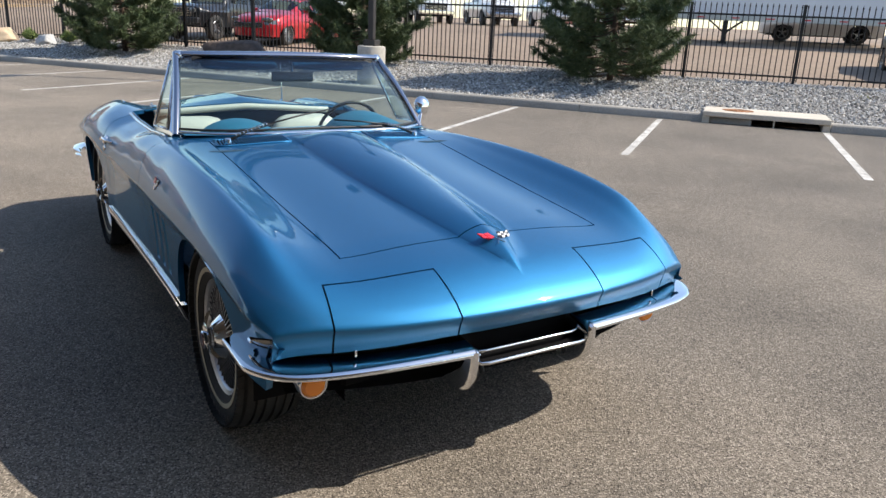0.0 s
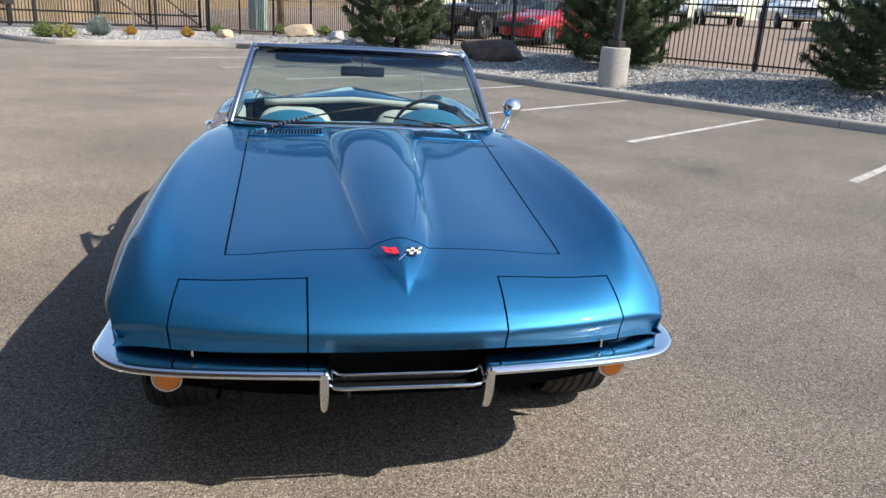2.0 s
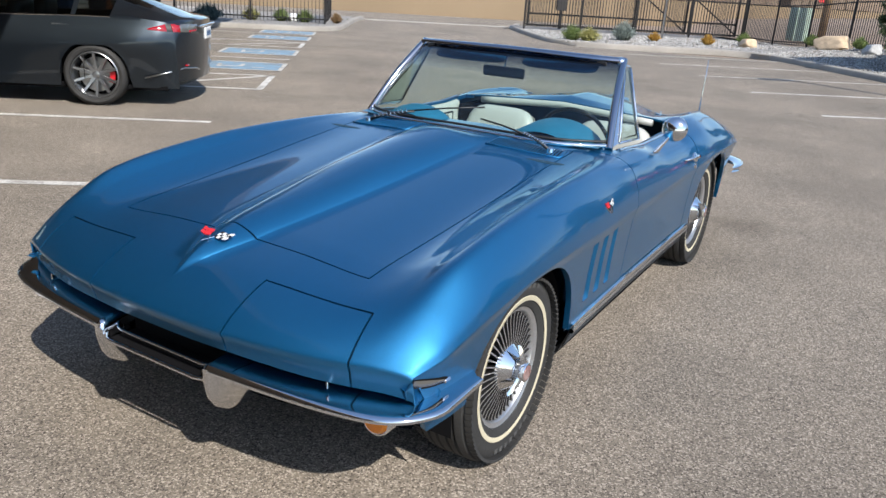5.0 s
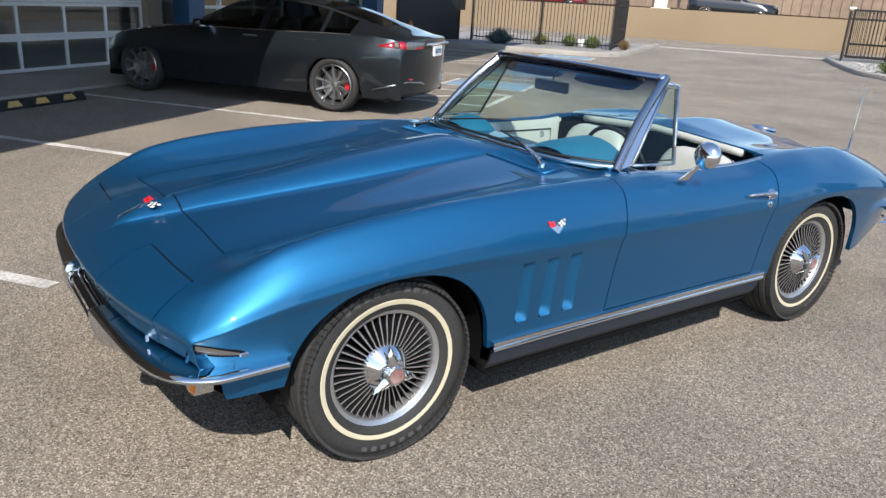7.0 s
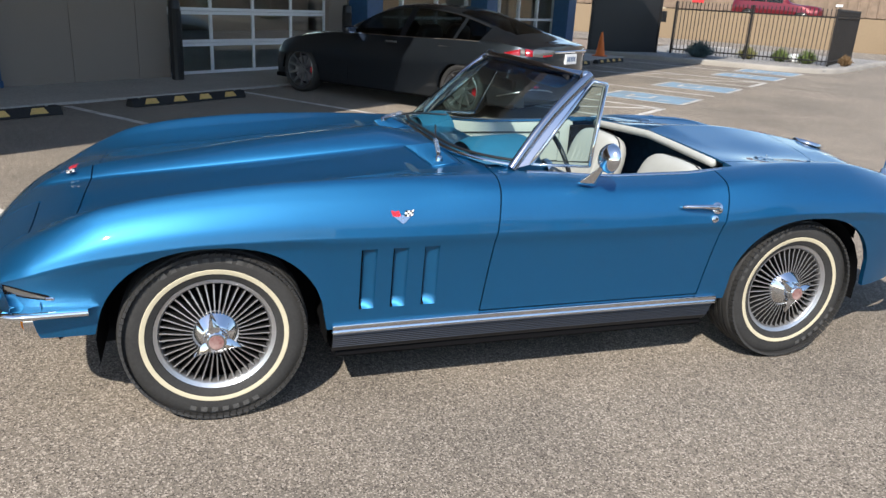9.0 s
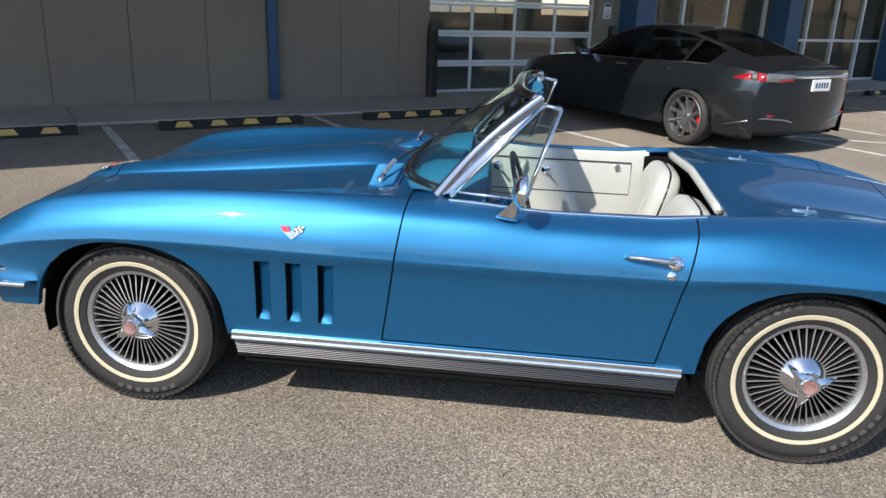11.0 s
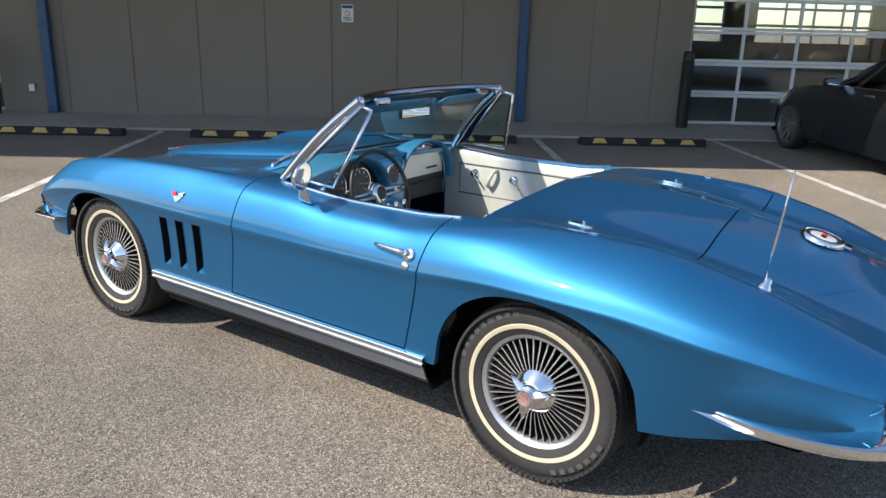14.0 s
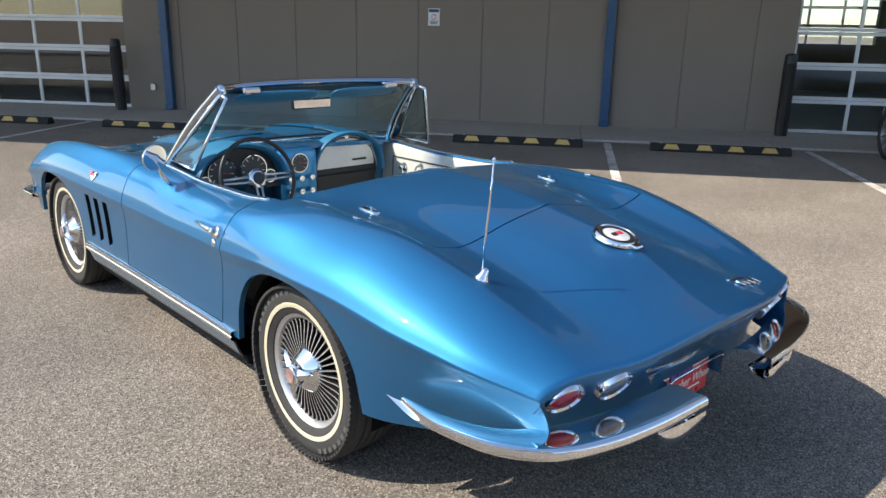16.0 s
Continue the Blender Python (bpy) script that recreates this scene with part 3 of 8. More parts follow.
def stations():
    s = list(np.linspace(NOSE, -0.40, 30)) + list(np.linspace(-0.385, 0.385, 44)) + list(np.linspace(0.40, 2.10, 90)) + list(np.linspace(2.118, 2.86, 44)) + list(np.linspace(2.88, TAIL, 40))
    return s


def body_mesh():
    bm = bmesh.new()
    rows = []
    ss = stations()
    first = section(ss[0])
    # the nose rolls over into a short front face and then in under itself
    lips = []
    for dy, dz in ((0.11, -0.068), (0.05, -0.074), (0.016, -0.066), (0.004, -0.022), (-0.004, -0.008)):
        lips.append([(x, y + dy, z + dz * (1 + 0.25 * smooth01(0.25, 0.72, x))) for x, y, z in first[:UPPER + 1]] + [(x, y + dy, z + 1.25 * dz * (1 - k / FLANK)) for k, (x, y, z) in enumerate(first[UPPER + 1:])])
    last = section(ss[-1])
    xs = Xs(TAIL)
    tails = []
    # the tail turns down into an upright rear panel with a shallow recess
    for dy, q in ((0.006, 0.05), (0.002, 0.12), (-0.018, 0.24), (-0.048, 0.42), (-0.075, 0.62), (-0.092, 0.82), (-0.10, 1.0)):
        tails.append([(x * (1 - 0.05 * q), y + dy, z + (0.415 - z) * q) for x, y, z in last[:UPPER + 1]] + [(x * (1 - 0.05 * q), y + dy * (1 - 0.5 * k / FLANK), z + (0.415 - z) * q) for k, (x, y, z) in enumerate(last[UPPER + 1:])])
    for row in lips + [section(s) for s in ss] + tails:
        rows.append([(-x, y, z) for x, y, z in row[:0:-1]] + row)
    grid(bm, rows)
    bmesh.ops.recalc_face_normals(bm, faces=bm.faces)
    return bm


from mathutils.bvhtree import BVHTree

BODY = body_mesh()
if sum(f.normal.z for f in BODY.faces) < 0:
    bmesh.ops.reverse_faces(BODY, faces=BODY.faces)
BODY.normal_update()
SKIN = BODY.copy()
SKIN.verts.ensure_lookup_table()
SKIN.faces.ensure_lookup_table()
TREE = BVHTree.FromBMesh(SKIN)


def skin(p):
    """Nearest point of the body's skin and its smooth normal."""
    q, n, k, _ = TREE.find_nearest(Vector(p))
    f = SKIN.faces[k]
    w = [1 / max(1e-6, (v.co - q).length) ** 1.5 for v in f.verts]
    n = sum((v.normal * a for v, a in zip(f.verts, w)), Vector()) / sum(w)
    return q, n.normalized()


def drop(x, y):
    """The skin straight below a point over the car."""
    q, n, k, _ = TREE.ray_cast(Vector((x, y, 1.6)), Vector((0, 0, -1)))
    return q, skin(q)[1]


def flank(y, z, side=1):
    """The skin straight in from the side."""
    q, n, k, _ = TREE.ray_cast(Vector((1.4 * side, y, z)), Vector((-side, 0, 0)))
    if q is None or q.x * side < 0.3:
        q = TREE.find_nearest(Vector((0.8 * side, y, z)))[0]
    return q, skin(q)[1]


GAP = 0.0058


class Seam:
    """An open joint in the skin: a plane through a point, and where along it the joint runs."""
    def __init__(self, point, normal, where):
        self.p, self.n, self.where = Vector(point), Vector(normal).normalized(), where

    def far(self, c):
        return (c - self.p).dot(self.n)


def between(a, b):
    """The upright plane through two points of the plan."""
    d = Vector((b[0] - a[0], b[1] - a[1], 0))
    return (*a, 0), (d.y, -d.x, 0)


SEAMS = []
for e in (1, -1):
    SEAMS.append(Seam(*between((0.532 * e, -0.445), (0.556 * e, 0.975)), lambda c, e=e: -0.448 < c.y < 0.978 and c.x * e > 0.4 and c.z > 0.6 and c.x * e < 0.65))
    SEAMS.append(Seam(*between((0.286 * e, -0.604), (0.283 * e, -0.785)), lambda c, e=e: c.y < -0.600 and 0.2 < c.x * e < 0.36))
    SEAMS.append(Seam(*between((0.648 * e, -0.588), (0.668 * e, -0.735)), lambda c, e=e: c.y < -0.575 and 0.56 < c.x * e < 0.72 and c.z < 0.74))
    SEAMS.append(Seam(*between((0.284 * e, -0.604), (0.658 * e, -0.578)), lambda c, e=e: 0.286 < c.x * e < 0.653 and -0.66 < c.y < -0.53))
    SEAMS.append(Seam((0, 1.012, 0.62), (0, 1, -0.14), lambda c, e=e: c.x * e > 0.60 and 0.36 < c.z and 0.9 < c.y < 1.15))
    SEAMS.append(Seam((0, 2.015, 0.62), (0, 1, -0.21), lambda c, e=e: c.x * e > 0.66 and 0.36 < c.z and 1.85 < c.y < 2.15))
    SEAMS.append(Seam((0, 0, 0.362), (0, 0, 1), lambda c, e=e: c.x * e > 0.6 and 0.975 < c.y < 1.96))
    SEAMS.append(Seam(*between((0.605 * e, 2.16), (0.612 * e, 2.90)), lambda c, e=e: 2.16 < c.y < 2.903 and 0.5 < c.x * e < 0.7 and c.z > 0.6))
SEAMS.append(Seam((0, -0.445, 0), (0, 1, 0), lambda c: abs(c.x) < 0.534 and c.z > 0.6))
SEAMS.append(Seam((0, 0.975, 0), (0, 1, 0), lambda c: abs(c.x) < 0.556 and c.z > 0.7))
SEAMS.append(Seam((0, 2.90, 0), (0, 1, 0), lambda c: abs(c.x) < 0.614 and c.z > 0.6))
COCKPIT = (1.17, 2.175, 0.670)          # from, to, half its width
VENTS = (0.532, 0.649, 0.768)
VENT_W, VENT_LO, VENT_HI = 0.029, 0.408, 0.642


PLATE_BAY = (0.178, 0.482)              # half its width, its top


def bisect(bm, faces, co, no):
    geom = list({v for f in faces for v in f.verts}) + list({e for f in faces for e in f.edges}) + list(faces)
    bmesh.ops.bisect_plane(bm, geom=geom, plane_co=co, plane_no=no, dist=1e-6)


def in_cockpit(c):
    return COCKPIT[0] < c.y < COCKPIT[1] and abs(c.x) < COCKPIT[2] and c.z > 0.6


def in_vent(c):
    return abs(c.x) > 0.7 and VENT_LO < c.z < VENT_HI and any(abs(c.y - v - (c.z - 0.52) * 0.02) < VENT_W for v in VENTS)


def in_plate_bay(c):
    return c.y > 3.4 and abs(c.x) < PLATE_BAY[0] and c.z < PLATE_BAY[1]


for e in (1, -1):
    bisect(BODY, [f for f in BODY.faces if f.calc_center_median().y > 3.4 and abs(f.calc_center_median().x - e * PLATE_BAY[0]) < 0.06 and f.calc_center_median().z < 0.6], (e * PLATE_BAY[0], 0, 0), (1, 0, 0))
bisect(BODY, [f for f in BODY.faces if f.calc_center_median().y > 3.4 and abs(f.calc_center_median().x) < 0.3 and abs(f.calc_center_median().z - PLATE_BAY[1]) < 0.06], (0, 0, PLATE_BAY[1]), (0, 0, 1))
for sm in SEAMS:
    for off in (-GAP / 2, GAP / 2):
        near = [f for f in BODY.faces if abs(sm.far(f.calc_center_median())) < 0.06 and sm.where(f.calc_center_median())]
        bisect(BODY, near, sm.p + sm.n * off, sm.n)
for y in COCKPIT[:2]:
    bisect(BODY, [f for f in BODY.faces if abs(f.calc_center_median().y - y) < 0.06 and abs(f.calc_center_median().x) < COCKPIT[2] + 0.05 and f.calc_center_median().z > 0.6], (0, y, 0), (0, 1, 0))
for e in (1, -1):
    bisect(BODY, [f for f in BODY.faces if abs(f.calc_center_median().x - e * COCKPIT[2]) < 0.06 and 1.1 < f.calc_center_median().y < 2.2 and f.calc_center_median().z > 0.6], (e * COCKPIT[2], 0, 0), (1, 0, 0))
    for v in VENTS:
        for w in (-VENT_W, VENT_W):
            bisect(BODY, [f for f in BODY.faces if abs(f.calc_center_median().y - v) < 0.08 and f.calc_center_median().x * e > 0.7 and 0.37 < f.calc_center_median().z < 0.68], (0, v + w, 0.52), (0, 1, -0.02))
    for z in (VENT_LO, VENT_HI):
        bisect(BODY, [f for f in BODY.faces if abs(f.calc_center_median().z - z) < 0.05 and f.calc_center_median().x * e > 0.7 and 0.45 < f.calc_center_median().y < 0.85], (0, 0, z), (0, 0, 1))


def panel_of(c):
    for sm in SEAMS:
        if abs(sm.far(c)) < GAP / 2 and sm.where(c):
            return "gap"
    if in_cockpit(c) or in_vent(c) or in_plate_bay(c):
        return None
    if c.z > 0.6 and -0.445 < c.y < 0.975 and abs(c.x) < 0.532 + (c.y + 0.445) * 0.01684:
        return "hood"
    e = 1 if c.x > 0 else -1
    x = abs(c.x)
    if c.y < -0.572 and x > 0.27:
        inner = x > 0.286 + (c.y + 0.604) * 0.0166
        outer = x < 0.648 - (c.y + 0.588) * 0.136
        rear = c.y < -0.604 + (x - 0.284) * 0.0695
        if inner and outer and rear:
            return "headlight_door" + (".L" if e > 0 else ".R")
    if x > 0.6 and c.z > 0.362 and c.y > 1.012 + (c.z - 0.62) * 0.14 and c.y < 2.015 + (c.z - 0.62) * 0.21:
        return "door" + (".L" if e > 0 else ".R")
    if c.z > 0.6 and 2.175 < c.y < 2.90 and x < 0.605 + (c.y - 2.1) * 0.00875:
        return "deck_lid"
    return "body"


SORT = {}
for f in BODY.faces:
    SORT.setdefault(panel_of(f.calc_center_median()), []).append([tuple(round(a, 6) for a in v.co) for v in f.verts])
BODY.free()


def skin_panel(name, polys, mat, parent, label="", sink=0.0, flange=0.012):
    """A body panel with the skin's own smooth normals and a turned-in edge."""
    idx, verts, faces = {}, [], []
    for poly in polys:
        ring = []
        for p in poly:
            if p not in idx:
                idx[p] = len(verts)
                verts.append(p)
            if idx[p] not in ring:
                ring.append(idx[p])
        if len(ring) > 2:
            faces.append(ring)
    nrm = [skin(p)[1] for p in verts]
    edge = {}
    for r in faces:
        for a, b in zip(r, r[1:] + r[:1]):
            edge[(a, b)] = edge.get((a, b), 0) + 1
    co = [Vector(p) - n * sink for p, n in zip(verts, nrm)]
    loops_n = [nrm[i] for r in faces for i in r]
    low = {}
    if flange:
        for (a, b) in [k for k in edge if (k[1], k[0]) not in edge]:
            out = (co[b] - co[a]).cross(nrm[a]).normalized()
            for v in (a, b):
                if v not in low:
                    low[v] = len(co)
                    co.append(co[v] - nrm[v] * flange)
            faces.append([b, a, low[a], low[b]])
            loops_n += [out] * 4
    me = bpy.data.meshes.new(name)
    me.from_pydata([tuple(c) for c in co], [], faces)
    me.materials.append(mat)
    me.shade_smooth()
    me.normals_split_custom_set([tuple(n) for n in loops_n])
    ob = new(name, me)
    ob.parent = parent
    if label:
        ob["label"] = label
    return ob


def islands(polys):
    """Split a panel's polygons into connected pieces, the largest first."""
    owner = {}

    def root(a):
        while owner[a] != a:
            owner[a] = owner[owner[a]]
            a = owner[a]
        return a
    for poly in polys:
        for p in poly:
            owner.setdefault(p, p)
        for p in poly[1:]:
            owner[root(p)] = root(poly[0])
    out = {}
    for poly in polys:
        out.setdefault(root(poly[0]), []).append(poly)
    return sorted(out.values(), key=len, reverse=True)


PANELS = {}
PIECES = islands(SORT["body"])
SORT["body"] = PIECES[0]
for k, polys in SORT.items():
    if k and k != "gap":
        PANELS[k] = skin_panel(k.split(".")[0], polys, PAINT, car, {"hood": "blue hood with a long raised blister"}.get(k, ""), flange=0.022 if k == "body" else 0.010)
for polys in PIECES[1:]:
    if len(polys) > 3:
        skin_panel("body_panel", polys, PAINT, car, flange=0.012)
skin_panel("panel_joint", SORT["gap"], DARK, PANELS["body"], sink=0.009, flange=0.0)


# the three scoops behind each front wheel: deep and open at the front, running out to the rear
def scoop(v, e):
    heights = [VENT_LO, VENT_LO + 0.020] + list(np.linspace(VENT_LO + 0.04, VENT_HI - 0.02, 6)) + [VENT_HI - 0.003, VENT_HI]
    across = (0.0, 0.07, 0.2, 0.34, 0.46, 0.60, 0.72, 0.84, 0.94, 1.0)
    rows = []
    for i, z in enumerate(heights):
        row = []
        for j, q in enumerate(across):
            y = v - VENT_W + 2 * VENT_W * q + (z - 0.52) * 0.02
            p, n = flank(y, z, e)
            dep = 0.030 * (1 - q) ** 0.7 + 0.002
            if j in (0, len(across) - 1) or i in (0, len(heights) - 1):
                dep = 0.0
            row.append(p - Vector((e, 0, 0)) * dep)
        rows.append(row)
    # the front columns are near-black: shade of the recess put into the colour
    for name, lo, hi, mat in (("scoop", 2, 10, PAINT), ("scoop_opening", 0, 3, DARK)):
        bm = bmesh.new()
        grid(bm, [r[lo:hi] for r in rows])
        bmesh.ops.recalc_face_normals(bm, faces=bm.faces)
        if sum(f.normal.x for f in bm.faces) * e < 0:
            bmesh.ops.reverse_faces(bm, faces=bm.faces)
        part(name, bm, mat, PANELS["body"], smooth=True)


for e in (1, -1):
    for v in VENTS:
        scoop(v, e)

# ---- the convertible: wheels, bumpers, trim ----
def sheet(name, rows, mat, parent, label="", two=False):
    bm = bmesh.new()
    grid(bm, rows)
    bmesh.ops.recalc_face_normals(bm, faces=bm.faces)
    return part(name, bm, mat, parent, label, smooth=True, angle=50)


def tyre_mesh():
    bm = bmesh.new()
    R = WHEEL_R
    # the outer face is at +h; sidewall, shoulder, grooved tread, inner sidewall
    prof = [(0.205, 0.070), (0.212, 0.082), (0.226, 0.090), (0.234, 0.0925), (0.2345, 0.0945), (0.2365, 0.0955), (0.2515, 0.0975), (0.2535, 0.0965), (0.254, 0.0945), (0.275, 0.0975), (0.292, 0.0955), (0.306, 0.090), (0.316, 0.083), (R - 0.005, 0.079), (R - 0.0025, 0.072)]
    for a in (0.05, 0.018, -0.018, -0.05):
        prof += [(R, a + 0.006), (R - 0.008, a + 0.003), (R - 0.008, a - 0.003), (R, a - 0.006)]
    prof += [(R - 0.0025, -0.072), (R - 0.005, -0.079), (0.306, -0.090), (0.275, -0.097), (0.23, -0.092), (0.205, -0.072)]
    lathe(bm, prof, 72, "X")
    bm.faces.ensure_lookup_table()
    for f in bm.faces:
        c = f.calc_center_median()
        r = math.hypot(c.y, c.z)
        f.material_index = 1 if 0.2355 < r < 0.2528 and c.x > 0.09 else 0
    return bm


SATIN = material("satin_aluminium", (0.66, 0.66, 0.67), rough=0.36, metal=0.9, scale=80, vary=0.08)


def build_wheel(m, spin):
    w = finish("wheel", tyre_mesh(), [RUBBER, IVORY], smooth=True, angle=28)
    w.parent = car
    w.matrix_basis = m
    w["label"] = "grooved black tyre with a narrow ivory whitewall ring"
    # tread blocks over the shoulders
    bm = bmesh.new()
    for k in range(84):
        a = 360 * k / 84
        for e, da in ((1, 0), (-1, 2.8)):
            box(bm, (e * 0.064 - 0.012, -0.0102, WHEEL_R - 0.010), (e * 0.064 + 0.012, 0.0102, WHEEL_R - 0.0004), 0, pose(0, 0, 0, a + da, 0, 0) @ pose(0, 0, 0, 0, e * 7, 12 * e))
    tagged(part("tread", bm, RUBBER, w), kind="stuff")
    # plain raised marks where the maker's lettering stands
    for c, n in ((0, 9), (180, 7)):
        for i in range(n):
            a = c + (i - n / 2) * 7.5
            part("raised_mark", boxed((0.0965, -0.011, 0.279), (0.0982, 0.011, 0.296), 0, pose(0, 0, 0, a + spin, 0, 0)), MARK, w)
    part("rim", lathe(bmesh.new(), [(0.186, 0.030), (0.190, 0.062), (0.196, 0.071), (0.203, 0.074), (0.211, 0.079), (0.2175, 0.083), (0.2205, 0.079), (0.214, 0.070), (0.20, 0.05)], 64, "X"), SATIN, w, "satin aluminium rim ring", smooth=True, angle=30)
    part("dish", lathe(bmesh.new(), [(0.0, 0.030), (0.09, 0.026), (0.15, 0.012), (0.188, 0.008), (0.20, 0.03)], 48, "X"), DARK, w, "black recess behind the fins", smooth=True)
    fin = None
    n = 42
    for k in range(n):
        if fin is None:
            bm = bmesh.new()
            prof = [(0.082, 0.036), (0.082, 0.075), (0.12, 0.072), (0.17, 0.065), (0.189, 0.066), (0.191, 0.014), (0.14, 0.018)]
            a = [bm.verts.new((h, -0.0019 - 0.009 * (r - 0.082), r)) for r, h in prof]
            b = [bm.verts.new((h, 0.0019 + 0.009 * (r - 0.082), r)) for r, h in prof]
            bm.faces.new(a).material_index = 1
            bm.faces.new(b[::-1]).material_index = 1
            for i in range(len(a)):
                j = (i + 1) % len(a)
                bm.faces.new((a[i], b[i], b[j], a[j]))
            bmesh.ops.recalc_face_normals(bm, faces=bm.faces)
            o = part("fin", bm, [SATIN, BLACK], w, "bright-edged black fin")
            fin = o.data
        else:
            o = new("fin", fin)
            o.parent = w
        o.matrix_basis = pose(0, 0, 0, 360 * k / n, 0, 0)
    part("hub_cone", lathe(bmesh.new(), [(0.088, 0.050), (0.088, 0.064), (0.084, 0.070), (0.080, 0.074), (0.052, 0.106), (0.046, 0.110), (0.040, 0.111)], 40, "X"), CHROME, w, "polished chrome hub cone", smooth=True, angle=25)
    bm = bmesh.new()
    for k in range(30):
        box(bm, (0.110, -0.0022, 0.036), (0.126, 0.0022, 0.0425), 0, pose(0, 0, 0, 12 * k, 0, 0))
    lathe(bm, [(0.0375, 0.108), (0.0375, 0.128), (0.0, 0.128)], 30, "X")
    part("knurled_ring", bm, CHROME, w)
    bm = bmesh.new()
    for k in range(3):
        mm = pose(0, 0, 0, 120 * k + spin, 0, 0)
        rows = []
        for r, hw, h in ((0.020, 0.020, 0.132), (0.045, 0.020, 0.132), (0.065, 0.013, 0.128), (0.085, 0.008, 0.120), (0.099, 0.002, 0.112)):
            rows.append([mm @ Vector((h - 0.007, -hw, r)), mm @ Vector((h, -hw * 0.5, r)), mm @ Vector((h + 0.004, 0, r)), mm @ Vector((h, hw * 0.5, r)), mm @ Vector((h - 0.007, hw, r))])
        grid(bm, rows)
        grid(bm, [[q[0] for q in rows], [q[4] for q in rows]])
    bmesh.ops.recalc_face_normals(bm, faces=bm.faces)
    part("spinner", bm, CHROME, w, "three-bladed chrome knock-off spinner", smooth=True, angle=30)
    part("spinner_cap", lathe(bmesh.new(), [(0.034, 0.125), (0.034, 0.139), (0.031, 0.142), (0.0, 0.143)], 28, "X"), CHROME, w, smooth=True, angle=30)
    part("cap_badge", lathe(bmesh.new(), [(0.026, 0.1425), (0.025, 0.1445), (0.0, 0.145)], 24, "X"), BADGE, w, "small grey and red centre badge", smooth=True, angle=30)
    return w


MARK = material("worn_rubber_mark", (0.075, 0.073, 0.07), rough=0.85, scale=150, vary=0.5)
BADGE = material("badge_enamel", (0.30, 0.22, 0.20), rough=0.25, coat=1.0, scale=40, vary=0.6, second=(0.15, 0.03, 0.03))
HUB_X = 0.718
wheel_a = build_wheel(pose(HUB_X, 0, WHEEL_R), 8)
for m, s in ((pose(HUB_X, WB, WHEEL_R), 40), (pose(-HUB_X, 0, WHEEL_R, 0, 0, 180), 0), (pose(-HUB_X, WB, WHEEL_R, 0, 0, 180), 0)):
    c = copy_thing(wheel_a, m @ pose(0, 0, 0, s, 0, 0))
    c.parent = car

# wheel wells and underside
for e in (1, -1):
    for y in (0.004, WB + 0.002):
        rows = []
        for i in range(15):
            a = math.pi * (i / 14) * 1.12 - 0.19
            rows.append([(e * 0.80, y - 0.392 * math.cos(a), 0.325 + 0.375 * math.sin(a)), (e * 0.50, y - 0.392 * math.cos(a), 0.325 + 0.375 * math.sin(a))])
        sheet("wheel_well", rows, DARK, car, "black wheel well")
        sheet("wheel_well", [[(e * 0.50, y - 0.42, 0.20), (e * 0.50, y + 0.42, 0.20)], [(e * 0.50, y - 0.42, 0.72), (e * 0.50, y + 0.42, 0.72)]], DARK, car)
part("floor_pan", boxed((-0.42, -0.30, 0.20), (0.42, 3.30, 0.225), 0.01), DARK, car)
part("floor_pan", boxed((-0.79, 0.42, 0.19), (0.79, 2.06, 0.24), 0.01), DARK, car)
for y in (0, WB):
    bm = bmesh.new()
    tube(bm, [(-0.66, y, WHEEL_R), (0.66, y, WHEEL_R)], 0.05, 10)
    part("axle", bm, DARK, car)

# rocker trim: bright strip over black ribs
for e in (1, -1):
    rows = []
    for y in np.linspace(0.405, 2.055, 24):
        x = flank(float(y), 0.36, e)[0].x
        rows.append([(x - e * 0.004, y, 0.356), (x + e * 0.010, y, 0.352), (x + e * 0.014, y, 0.342), (x + e * 0.010, y, 0.334), (x + e * 0.014, y, 0.328), (x + e * 0.014, y, 0.320), (x + e * 0.006, y, 0.314), (x - e * 0.03, y, 0.312)])
    r = sheet("rocker_trim", rows, CHROME, car, "bright metal rocker strip")
    for k in range(7):
        bm = bmesh.new()
        z = 0.307 - k * 0.0092
        q = -0.004 - 0.0035 * k
        tube(bm, [(flank(float(y), 0.36, e)[0].x + e * q, y, z) for y in np.linspace(0.41, 2.05, 10)], 0.0030, 6)
        part("rib", bm, RIB_METAL, r)
    bm = bmesh.new()
    grid(bm, [[(flank(float(y), 0.36, e)[0].x + e * (-0.006 - 0.032 * t), y, 0.318 - 0.088 * t) for t in (0, 0.5, 1)] for y in np.linspace(0.408, 2.052, 10)])
    part("rib_backing", bm, BLACK, r, "black ribbed rocker panel")


# chrome blades: rows of points from the inner edge over the lip and under
def blade(name, paths, mat, label):
    """paths: one list of (t, x, y, z) keys a row; swept from end to end."""
    rows = []
    fs = [[spline([(k[0], k[j]) for k in p]) for j in (1, 2, 3)] for p in paths]
    for i in range(41):
        t = i / 40
        rows.append([Vector([f(t) for f in q]) for q in fs])
    out = []
    for e in (1, -1):
        out.append(sheet(name, [[(e * p.x, p.y, p.z) for p in row] for row in rows], mat, car, label))
    return out


LIP_F = [(0, 0.240, -0.800), (0.25, 0.445, -0.786), (0.5, 0.642, -0.764), (0.68, 0.780, -0.728), (0.80, 0.860, -0.662), (0.9, 0.896, -0.570), (1, 0.894, -0.388)]
TOP_F = [(0, 0.230, -0.690), (0.25, 0.42, -0.682), (0.5, 0.600, -0.655), (0.68, 0.718, -0.620), (0.80, 0.790, -0.575), (0.9, 0.840, -0.515), (1, 0.874, -0.390)]


